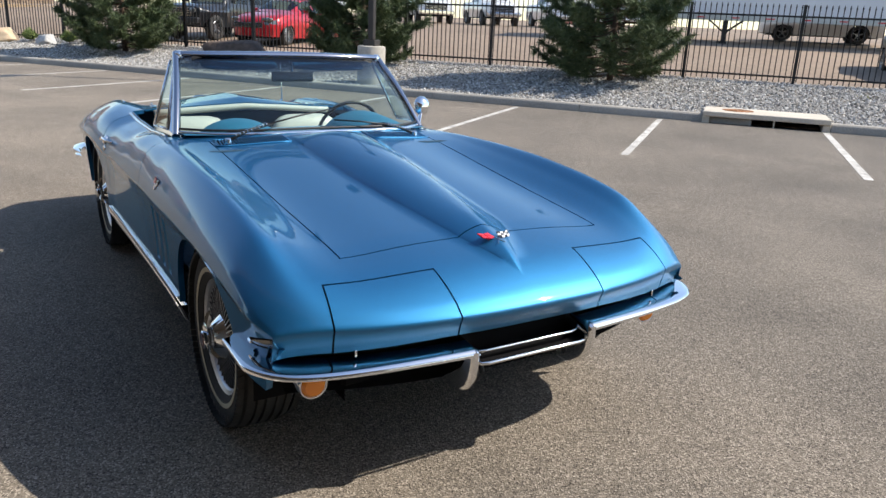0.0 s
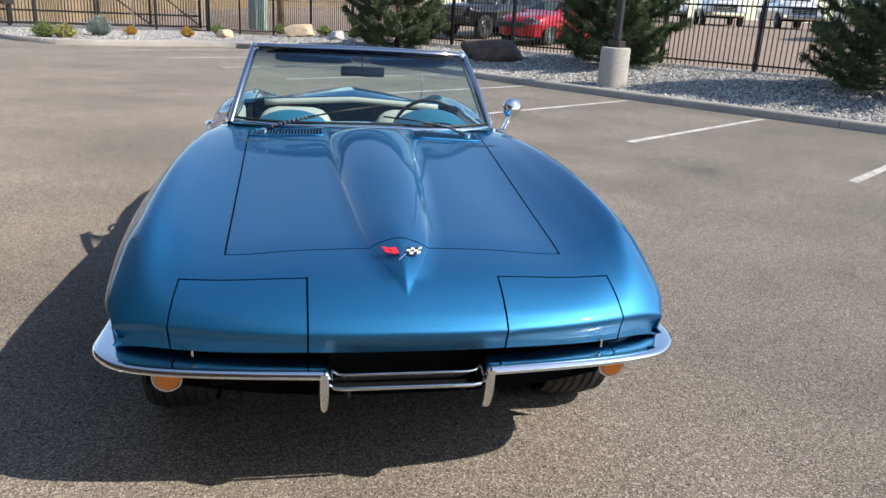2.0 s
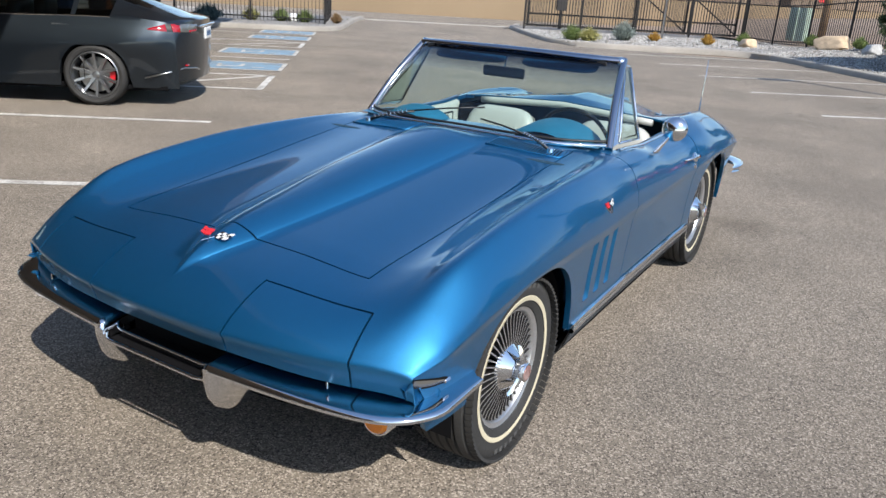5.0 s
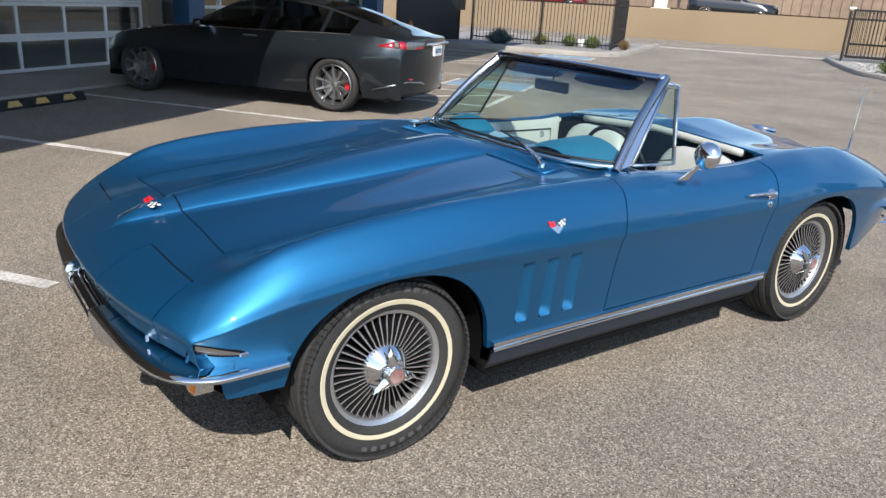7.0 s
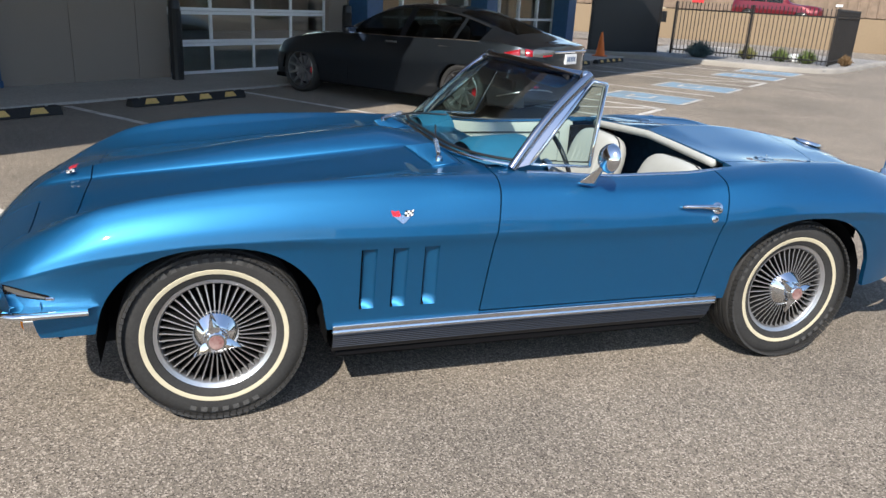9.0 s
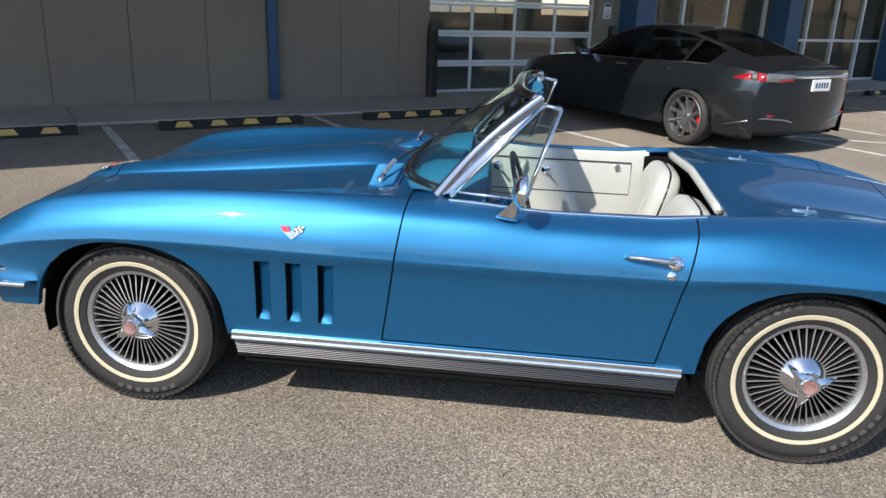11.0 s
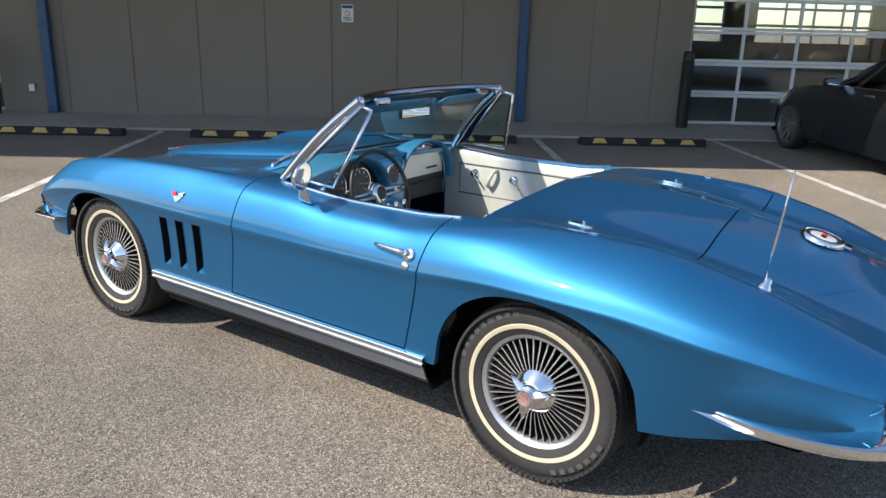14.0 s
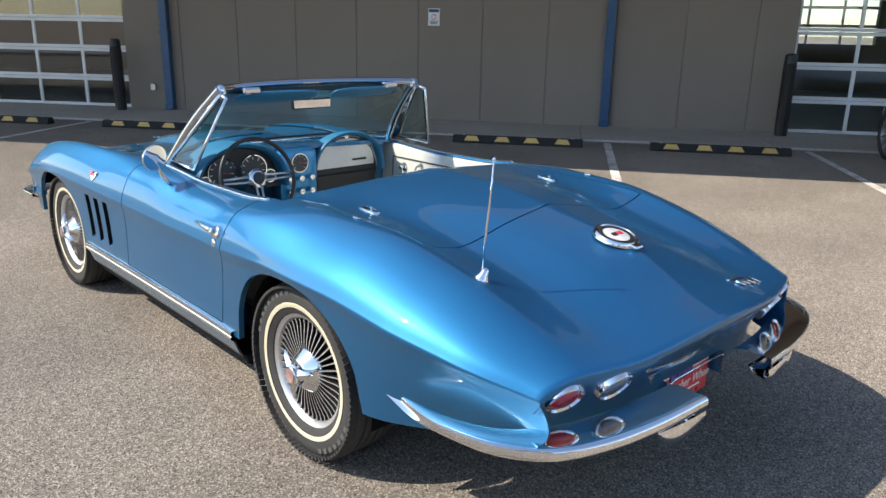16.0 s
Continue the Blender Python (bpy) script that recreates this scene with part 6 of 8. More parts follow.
def bed_edge(v):
    """The gravel's inner and outer edge."""
    return (KERB_KEYS(v) + 0.17, 19.2) if v < 21 else (9.15, 19.2)


def build_bed():
    bm = bmesh.new()
    rows = []
    for v in [-30 + 1.0 * i for i in range(63)]:
        a, b = bed_edge(v)
        if v > 20.9:
            a = 9.15 if v > 22 else 15.0
        rows.append([(a + (b - a) * t, v, bed_height(a + (b - a) * t, v) + 0.0) for t in np.linspace(0, 1, 14)])
    grid(bm, rows)
    ob = finish("gravel_bed", bm, BED, smooth=True)
    ob.matrix_world = LOT
    tagged(ob, "bed of mixed grey and white river gravel behind the kerb", "gravel bed", kind="structure")
    rng = np.random.default_rng(7)
    base = np.array([(1, 0, 0), (-1, 0, 0), (0, 1, 0), (0, -1, 0), (0, 0, 1), (0, 0, -1)], float)
    tri = np.array([(0, 2, 4), (2, 1, 4), (1, 3, 4), (3, 0, 4), (2, 0, 5), (1, 2, 5), (3, 1, 5), (0, 3, 5)])
    V, F, k = [], [], 0
    n = 52000
    vv = rng.uniform(-4, 29, n)
    tt = rng.uniform(0, 1, n)
    for i in range(n):
        v = vv[i]
        a, b = bed_edge(v)
        if v > 20.9:
            a = 9.2 if v > 22.1 else 15.1
        u = a + 0.03 + (b - a - 0.03) * tt[i]
        s = rng.uniform(0.016, 0.042) * np.array([1, rng.uniform(0.6, 1.0), rng.uniform(0.45, 0.8)])
        c, d = math.cos(tt[i] * 900), math.sin(tt[i] * 900)
        p = base * s * rng.uniform(0.75, 1.25, (6, 1))
        p = np.stack([p[:, 0] * c - p[:, 1] * d + u, p[:, 0] * d + p[:, 1] * c + v, p[:, 2] + bed_height(u, v) + 0.008], 1)
        V.append(p)
        F.append(tri + k)
        k += 6
    me = bpy.data.meshes.new("gravel")
    me.from_pydata(np.concatenate(V).tolist(), [], np.concatenate(F).tolist())
    me.materials.append(STONE_MIX)
    ob = new("gravel", me)
    ob.matrix_world = LOT
    tagged(ob, "loose mixed grey and white river stones", "gravel", kind="stuff")


build_bed()


def kerb_inlet():
    k = KERB_KEYS(-0.6)
    t = thing("storm_drain", lot(k, -0.62), "pale concrete kerb inlet with a rusty iron lid", "drain inlet")
    IN = material("pale_concrete", (0.55, 0.49, 0.41), rough=0.88, scale=30, vary=0.18, bump=0.003)
    part("slab", boxed((-0.10, -1.02, 0.115), (0.95, 1.02, 0.205), 0.018, None, 2), IN, t)
    part("side", boxed((-0.06, 0.90, -0.06), (0.9, 1.02, 0.12), 0.01), IN, t)
    part("side", boxed((-0.06, -1.02, -0.06), (0.9, -0.90, 0.12), 0.01), IN, t)
    part("back", boxed((0.55, -0.90, -0.2), (0.6, 0.90, 0.115)), DARK, t)
    part("mouth_floor", boxed((-0.05, -0.9, -0.06), (0.55, 0.9, 0.003)), DARK, t)
    bm = bmesh.new()
    tube(bm, [(-0.02, -0.15, 0.0), (-0.02, -0.15, 0.12)], 0.014, 8)
    part("bar", bm, STEEL, t)
    RUST = material("rusty_iron", (0.28, 0.13, 0.06), rough=0.9, scale=25, vary=0.5, bump=0.004)
    part("lid", lathe(bmesh.new(), [(0.27, 0.204), (0.265, 0.212), (0, 0.212)], 32, m=pose(0.42, 0.45, 0)), RUST, t, "rusty round iron lid")
    for r in (0.2, 0.12):
        part("lid_rib", lathe(bmesh.new(), [(r, 0.212), (r - 0.005, 0.218), (r - 0.03, 0.218), (r - 0.035, 0.212)], 32, m=pose(0.42, 0.45, 0)), RUST, t)


kerb_inlet()

# fences of square bars with spear tips
_bm = boxed((-0.010, -0.010, 0.05), (0.010, 0.010, 1.62))
lathe(_bm, [(0.010, 1.62), (0.018, 1.645), (0.006, 1.70), (0, 1.715)], 6)
PICKET = bpy.data.meshes.new("picket")
_bm.to_mesh(PICKET)
_bm.free()
PICKET.materials.append(FENCE)


def fence_bay(a, b, z0, z1, n, label="black steel picket fence bay with spear tips", posts=(True, False), h=1.0):
    """One bay of fence from a to b (u, v), its foot at z0 and z1."""
    d = Vector((b[0] - a[0], b[1] - a[1], 0))
    length = d.length
    ang = math.degrees(math.atan2(d.y, d.x))
    t = thing("fence", lot(a[0], a[1], z0, ang), label, "fence", "black picket fence")
    rise = z1 - z0
    if posts[0]:
        part("post", boxed((-0.032, -0.032, -0.1), (0.032, 0.032, 1.70 * h), 0.004), FENCE, t)
    if posts[1]:
        part("post", boxed((length - 0.032, -0.032, rise - 0.1), (length + 0.032, 0.032, rise + 1.70 * h), 0.004), FENCE, t)
    for z in (0.16, 1.45 * h):
        bm = bmesh.new()
        prism(bm, [(0, z - 0.02), (length, z - 0.02 + rise), (length, z + 0.02 + rise), (0, z + 0.02)], -0.018, 0.018)
        part("rail", bm, FENCE, t)
    for i in range(n):
        q = (i + 0.5) / n
        o = new("picket", PICKET)
        o.parent = t
        o.matrix_basis = Matrix.Translation((length * q, 0, rise * q)) @ Matrix.Diagonal((1, 1, h, 1))
    return t


BAY = 2.36
for i in range(-7, 12):
    v0, v1 = 1.1 + BAY * i, 1.1 + BAY * (i + 1)
    if v1 < 29.9:
        fence_bay((18.75, v0), (18.75, v1), bed_height(18.75, v0), bed_height(18.75, v1), 20, posts=(True, i == 11))
# across the end of the bed: fence with a sliding gate behind it
for i in range(4):
    u0, u1 = 9.4 + 2.34 * i, 9.4 + 2.34 * (i + 1)
    fence_bay((u0, 29.6), (u1, 29.6), 0.14, 0.14, 20, posts=(True, i == 3))
g = thing("gate", lot(9.6, 29.95, 0.16), "black steel sliding gate with crossed braces", "gate", "black picket fence")
for z in (0.10, 0.55, 1.72):
    part("rail", boxed((0, -0.03, z - 0.035), (9.0, 0.03, z + 0.035), 0.004), FENCE, g)
for x in (0.0, 2.25, 4.5, 6.75, 9.0):
    part("upright", boxed((x - 0.035, -0.032, 0.05), (x + 0.035, 0.032, 1.76), 0.004), FENCE, g)
for x in (4.5, 6.75):
    bm = bmesh.new()
    tube(bm, [(x, 0, 1.7), (x + 2.25, 0, 0.15)], 0.03, 6)
    part("brace", bm, FENCE, g)
for k in range(70):
    o = new("picket", PICKET)
    o.parent = g
    o.matrix_basis = pose(0.1 + 0.126 * k, 0.04, 0)
part("control_box", boxed((1.1, -0.36, 0.72), (1.5, -0.16, 1.2), 0.012), BRONZE, g, "dark grey gate motor box")
part("box_stand", boxed((1.24, -0.3, 0), (1.36, -0.2, 0.74), 0.005), FENCE, g)
# the far side of the driveway
for i in range(2):
    u0 = -3.3 + 2.45 * i
    fence_bay((u0, 25.0), (u0 + 2.45, 25.0), 0.08, 0.08, 20, posts=(True, i == 1))
for i in range(2):
    fence_bay((1.6, 25.0 + 2.4 * i), (1.6, 27.4 + 2.4 * i), 0.08, 0.08, 20, posts=(False, True))
bp = thing("gate", lot(-4.5, 23.0, 0.04, 62), "solid black sheet-steel pedestrian gate", "gate")
part("leaf", boxed((-1.0, -0.02, 0.06), (1.72, 0.02, 1.95), 0.006), BLACK, bp)
for x in (-1.05, 1.77):
    part("post", boxed((x - 0.035, -0.035, -0.1), (x + 0.035, 0.035, 2.05), 0.004), FENCE, bp)
part("latch_box", boxed((1.82, -0.05, 1.05), (2.02, 0.05, 1.4), 0.008), BLACK, bp)
kerb_run("kerb", [(-5.3, 22.0), (-2.0, 22.15), (0.9, 22.4), (1.75, 22.8), (2.15, 23.7), (2.35, 26), (2.55, 29.5), (2.9, 31.8)][::-1], "pale concrete kerb round a gravel island")
bm = bmesh.new()
grid(bm, [[(-5.3, v, 0.09), (-1.5, v + 0.1, 0.10), (1.0, v + 0.25 if v < 23 else v, 0.10), (1.85 + 0.06 * (v - 22), v + 0.7 if v < 23 else v, 0.10)] for v in (22.2, 24, 26, 29, 32)])
ob = finish("gravel_bed", bm, BED)
ob.matrix_world = LOT
tagged(ob, "gravel island with low shrubs inside a fence", "gravel bed", kind="structure")


# lamp post on its concrete base
def lamp_post(u, v):
    z = bed_height(u, v) - 0.05
    t = thing("street_lamp", lot(u, v, z), "dark bronze lamp post on a round concrete base", "lamp post")
    part("base", lathe(bmesh.new(), [(0.0, -0.1), (0.305, -0.1), (0.305, 0.80), (0.295, 0.835), (0.27, 0.85), (0, 0.85)], 36), CONCRETE, t, "round cast concrete base", smooth=True, angle=40)
    part("base_cover", boxed((-0.14, -0.14, 0.85), (0.14, 0.14, 0.98), 0.012), BRONZE, t)
    part("pole", boxed((-0.065, -0.065, 0.98), (0.065, 0.065, 7.2), 0.012), BRONZE, t)
    part("lamp_head", boxed((-0.75, -0.17, 7.1), (-0.05, 0.17, 7.22), 0.03), BRONZE, t)


lamp_post(15.25, 7.45)


# pines
NEEDLE = bpy.data.materials.new("pine_needles")
NEEDLE.use_nodes = True
_nt = NEEDLE.node_tree
_g = _nt.nodes.new("ShaderNodeNewGeometry")
_r = _nt.nodes.new("ShaderNodeValToRGB")
_r.color_ramp.elements[0].color = (0.030, 0.058, 0.024, 1)
_r.color_ramp.elements[1].color = (0.125, 0.160, 0.062, 1)
_nt.links.new(_g.outputs["Random Per Island"], _r.inputs["Fac"])
_p = _nt.nodes["Principled BSDF"]
_nt.links.new(_r.outputs["Color"], _p.inputs["Base Color"])
_p.inputs["Roughness"].default_value = 0.6
_p.inputs["Subsurface Weight"].default_value = 0.0
BARK = material("pine_bark", (0.10, 0.065, 0.045), rough=0.95, scale=20, vary=0.5, bump=0.02)


def tufts(rng, centres, dirs, size, n=18):
    """Many needle tufts as one mesh: thin blades that fan out from each twig's end."""
    V, F, k = [], [], 0
    for c, d in zip(centres, dirs):
        s = size * rng.uniform(0.7, 1.25)
        for _ in range(n):
            r = rng.normal(size=3)
            w = d * 0.75 + r / np.linalg.norm(r) * 0.75
            w /= np.linalg.norm(w)
            o = c + d * rng.uniform(-0.5, 0.4) * s
            side = np.cross(w, rng.normal(size=3))
            side = side / np.linalg.norm(side) * 0.0085
            V += [o - side, o + side, o + w * s]
            F.append((k, k + 1, k + 2))
            k += 3
    return V, F


def pine(u, v, height, spread, seed, lean=0.0):
    rng = np.random.default_rng(seed)
    z = bed_height(u, v) - 0.04
    t = thing("pine_tree", lot(u, v, z), "young pine tree with dense long green needles", "tree", "pines in the gravel bed")
    bm = bmesh.new()
    tube(bm, [(0, 0, 0), (0.02, 0.01, height * 0.3), (0.0, 0.03, height * 0.7), (0, 0, height)], [0.075, 0.06, 0.03, 0.006], 9)
    trunk = part("trunk", bm, BARK, t, smooth=True)
    C, D = [], []
    bl = bmesh.new()
    for i in range(112):
        h = height * (0.04 + 0.92 * (i / 112) ** 1.05)
        reach = spread * (1 - (h / height) ** 1.4) ** 0.8 * rng.uniform(0.65, 1.12)
        if i < 6:
            reach *= 0.8
        a = i * 2.4 + rng.uniform(-0.4, 0.4)
        out = np.array([math.cos(a), math.sin(a), 0])
        p0 = np.array([0, 0, h])
        up = rng.uniform(0.10, 0.38)
        pts = []
        for q in np.linspace(0, 1, 6):
            p = p0 + out * reach * q + np.array([0, 0, reach * (up * q * q - 0.10 * math.sin(q * math.pi))])
            pts.append(p)
        tube(bl, [tuple(p) for p in pts], [0.018, 0.015, 0.012, 0.009, 0.007, 0.004], 5)
        m = int(18 + 44 * reach / spread)
        for _ in range(m):
            q = rng.uniform(0.22, 1.0) ** 0.75
            base = p0 + out * reach * q + np.array([0, 0, reach * (up * q * q - 0.10 * math.sin(q * math.pi))])
            d = out * 0.8 + np.array([-out[1], out[0], 0]) * rng.uniform(-1.1, 1.1) + np.array([0, 0, rng.uniform(0.0, 0.75)])
            d /= np.linalg.norm(d)
            C.append(base + d * rng.uniform(0.04, 0.28) * (1.15 - 0.4 * q))
            D.append(d)
    part("limb", bl, BARK, trunk)
    V, F = tufts(rng, C, D, 0.155, 22)
    me = bpy.data.meshes.new("crown")
    me.from_pydata([tuple(p) for p in V], [], F)
    me.materials.append(NEEDLE)
    o = new("crown", me)
    o.parent = t


pine(17.25, 2.55, 4.3, 1.75, 3)
pine(17.7, 8.9, 4.2, 1.55, 5)
pine(17.4, 16.3, 3.6, 1.65, 8)


# shrubs and boulders
def shrub(u, v, z, r, h, cols, seed, label, n=420, width=0.006):
    rng = np.random.default_rng(seed)
    m = bpy.data.materials.new("shrub_leaf")
    m.use_nodes = True
    nt = m.node_tree
    ge = nt.nodes.new("ShaderNodeNewGeometry")
    ra = nt.nodes.new("ShaderNodeValToRGB")
    ra.color_ramp.elements[0].color, ra.color_ramp.elements[1].color = (*cols[0], 1), (*cols[1], 1)
    nt.links.new(ge.outputs["Random Per Island"], ra.inputs["Fac"])
    nt.links.new(ra.outputs["Color"], nt.nodes["Principled BSDF"].inputs["Base Color"])
    nt.nodes["Principled BSDF"].inputs["Roughness"].default_value = 0.7
    t = thing("shrub", lot(u, v, z), label, "shrub", "low shrubs in the gravel")
    V, F, k = [], [], 0
    for _ in range(n):
        a, q = rng.uniform(0, 2 * math.pi), rng.uniform(0, 1) ** 0.6
        foot = np.array([math.cos(a), math.sin(a), 0]) * r * 0.35 * q
        tip = np.array([math.cos(a) * r * q * rng.uniform(0.7, 1.1), math.sin(a) * r * q * rng.uniform(0.7, 1.1), h * (1 - 0.55 * q * q) * rng.uniform(0.6, 1.05)])
        side = np.array([-math.sin(a + 0.7), math.cos(a + 0.7), 0]) * width
        mid = foot * 0.4 + tip * 0.6 + np.array([0, 0, 0.05 * h])
        V += [foot - side, foot + side, mid + side * 1.3, mid - side * 1.3, tip]
        F += [(k, k + 1, k + 2, k + 3), (k + 3, k + 2, k + 4)]
        k += 5
        for _ in range(3):
            o = foot + (tip - foot) * rng.uniform(0.4, 1.0)
            e = rng.normal(size=3) * 0.05 * r / 0.4
            s2 = np.cross(e, rng.normal(size=3))
            s2 = s2 / max(1e-6, np.linalg.norm(s2)) * width * 1.6
            V += [o - s2, o + s2, o + e]
            F.append((k, k + 1, k + 2))
            k += 3
    me = bpy.data.meshes.new("foliage")
    me.from_pydata([tuple(p) for p in V], [], F)
    me.materials.append(m)
    o = new("foliage", me)
    o.parent = t
    bm = bmesh.new()
    for k in range(5):
        a = k * 1.3
        tube(bm, [(0, 0, -0.03), (math.cos(a) * r * 0.3, math.sin(a) * r * 0.3, h * 0.45)], 0.006, 5)
    part("stem", bm, BARK, t)


GREEN, YELLOW_G, SILVER_G, ORANGE, BLUE_G = ((0.07, 0.12, 0.03), (0.20, 0.25, 0.07)), ((0.18, 0.19, 0.05), (0.42, 0.38, 0.14)), ((0.10, 0.13, 0.11), (0.28, 0.32, 0.29)), ((0.30, 0.15, 0.02), (0.55, 0.33, 0.06)), ((0.03, 0.06, 0.06), (0.10, 0.15, 0.15))
shrub(9.75, 23.4, 0.11, 0.42, 0.52, GREEN, 1, "bushy green grass clump in gravel")
shrub(10.25, 23.2, 0.11, 0.45, 0.48, YELLOW_G, 2, "yellow-green grass clump in gravel")
shrub(11.9, 24.6, 0.12, 0.50, 0.68, SILVER_G, 3, "silver-grey rounded shrub in gravel", 600)
shrub(13.3, 25.3, 0.12, 0.26, 0.33, ORANGE, 4, "small orange-yellow shrub in gravel")
shrub(14.9, 24.4, 0.14, 0.28, 0.36, ORANGE, 5, "small orange-yellow shrub in gravel")
shrub(16.6, 25.2, 0.2, 0.3, 0.42, GREEN, 6, "small green grass clump in gravel")
shrub(18.0, 23.2, 0.36, 0.28, 0.40, GREEN, 7, "small green grass clump in gravel")
shrub(18.0, 20.6, 0.46, 0.28, 0.36, GREEN, 9, "small green grass clump in gravel")
shrub(17.9, 18.9, 0.47, 0.28, 0.36, GREEN, 10, "small green grass clump in gravel")
shrub(-2.05, 24.1, 0.1, 0.55, 0.52, BLUE_G, 11, "spreading blue juniper inside the fence", 600)
shrub(-0.9, 25.5, 0.1, 0.35, 0.42, YELLOW_G, 12, "dry yellow grass clump by the fence")
shrub(0.1, 25.6, 0.1, 0.35, 0.45, GREEN, 13, "green grass clump by the fence")
shrub(0.9, 25.6, 0.1, 0.34, 0.45, GREEN, 14, "green grass clump by the fence")
shrub(1.95, 25.9, 0.1, 0.24, 0.36, ((0.14, 0.08, 0.03), (0.28, 0.18, 0.09)), 15, "small brown dry shrub")
shrub(17.2, -2.5, 0.3, 0.3, 0.14, YELLOW_G, 16, "flat dry grass tuft in gravel", 260)


def boulder(u, v, size, mat, label, seed, turn=0):
    noise.seed_set(seed)
    bm = bmesh.new()
    bmesh.ops.create_icosphere(bm, subdivisions=4, radius=1.0)
    off = Vector((seed * 3.1, seed * 1.7, 0))
    for w in bm.verts:
        d = noise.noise(w.co * 1.1 + off) * 0.30 + noise.noise(w.co * 2.6 + off) * 0.13 + noise.noise(w.co * 7 + off) * 0.035
        p = w.co * (1 + d)
        for n in ((0.5, 0.3, 0.8), (-0.8, 0.2, 0.4), (0.1, -0.9, 0.3), (0.9, -0.3, 0.1), (-0.2, 0.1, 1.0)):
            n = Vector(n).normalized()
            k = p.dot(n) - 0.74
            if k > 0:
                p -= n * k * 0.85
        w.co = Vector((p.x * size[0], p.y * size[1], p.z * size[2]))
    ob = finish("boulder", bm, mat, smooth=True, angle=32)
    ob.matrix_world = lot(u, v, bed_height(u, v) + size[2] * 0.45, turn)
    tagged(ob, label, "boulder", "boulders in the gravel bed")


DARK_ROCK = material("dark_basalt", (0.105, 0.075, 0.06), rough=0.9, scale=6, vary=0.55, bump=0.05, patch=1.2)
TAN_ROCK = material("tan_sandstone", (0.56, 0.42, 0.28), rough=0.9, scale=7, vary=0.25, bump=0.03)
GREY_ROCK = material("grey_granite", (0.42, 0.42, 0.42), rough=0.9, scale=12, vary=0.3, bump=0.02)
boulder(17.0, 12.1, (0.48, 0.92, 0.42), DARK_ROCK, "large dark brown basalt boulder in gravel", 3, 8)
boulder(16.3, 24.2, (0.32, 0.36, 0.24), TAN_ROCK, "rounded tan sandstone boulder in gravel", 4)
boulder(18.0, 21.9, (0.42, 0.66, 0.34), TAN_ROCK, "long tan sandstone boulder in gravel", 5, 30)
boulder(17.9, 19.8, (0.28, 0.30, 0.22), GREY_ROCK, "small pale grey boulder in gravel", 6)
boulder(0.5, 25.9, (0.25, 0.3, 0.2), WHITE, "small white boulder behind the fence", 7)
# sign pole, cabinet and wooden post by the gate
t = thing("sign_pole", lot(14.4, 27.4, 0.12), "thin grey steel sign pole standing in gravel", "pole")
bm = bmesh.new()
tube(bm, [(0, 0, 0), (0, 0, 3.2)], 0.035, 10)
part("pole", bm, STEEL, t, smooth=True)
t = thing("utility_cabinet", lot(20.0, 27.6, 0.3), "pale green utility cabinet beyond the fence", "cabinet")
part("case", boxed((-0.3, -0.3, 0), (0.3, 0.3, 1.25), 0.02), material("pale_green_paint", (0.36, 0.46, 0.38), rough=0.6, scale=14, vary=0.1), t)
part("door", boxed((-0.315, -0.26, 0.06), (-0.3, 0.26, 1.2), 0.006), bpy.data.materials["pale_green_paint"], t)
t = thing("wooden_post", lot(20.3, 26.4, 0.3), "weathered round wooden utility post", "post")
bm = bmesh.new()
tube(bm, [(0, 0, -0.1), (0, 0, 6)], 0.15, 12)
part("shaft", bm, material("weathered_wood", (0.30, 0.19, 0.10), rough=0.9, scale=30, vary=0.4, bump=0.01), t, smooth=True)

# accessible bays
painted("bay_line", [(-3.5, 9.3, 1.45, 9.3), (-3.5, 10.9, 1.45, 10.9), (1.42, 9.3, 1.42, 10.9), (-0.2, 9.3, 1.4, 10.9), (-2.0, 9.3, -0.4, 10.9)], LINE_PAINT, "white hatched aisle marking beside the accessible bays")
painted("bay_line", [(-3.5, 13.6, 1.45, 13.6), (-3.5, 20.6, 1.45, 20.6)], LINE_PAINT, "white line between accessible bays")
painted("bay_line", [(-3.5, 16.4, 1.45, 16.4), (-3.5, 17.9, 1.45, 17.9), (1.42, 16.4, 1.42, 17.9), (-0.2, 16.4, 1.4, 17.9), (-2.0, 16.4, -0.4, 17.9)], LINE_PAINT, "white hatched aisle marking beside the accessible bays")
for v in (12.2, 15.0, 19.2, 21.4):
    painted("bay_symbol", [(0.0, v, 1.42, v)], BLUE_LINE, "blue accessible parking square on asphalt", 1.15)
    painted("bay_symbol", [(-0.04, v - 0.6, 1.46, v - 0.6), (-0.04, v + 0.6, 1.46, v + 0.6), (-0.04, v - 0.6, -0.04, v + 0.6), (1.46, v - 0.6, 1.46, v + 0.6), (0.35, v - 0.15, 0.75, v - 0.15), (0.75, v - 0.15, 0.75, v + 0.25), (0.95, v - 0.25, 1.15, v - 0.2), (0.4, v - 0.3, 0.35, v + 0.2)], LINE_PAINT, "white border and wheelchair figure bars", 0.075, 0.008)


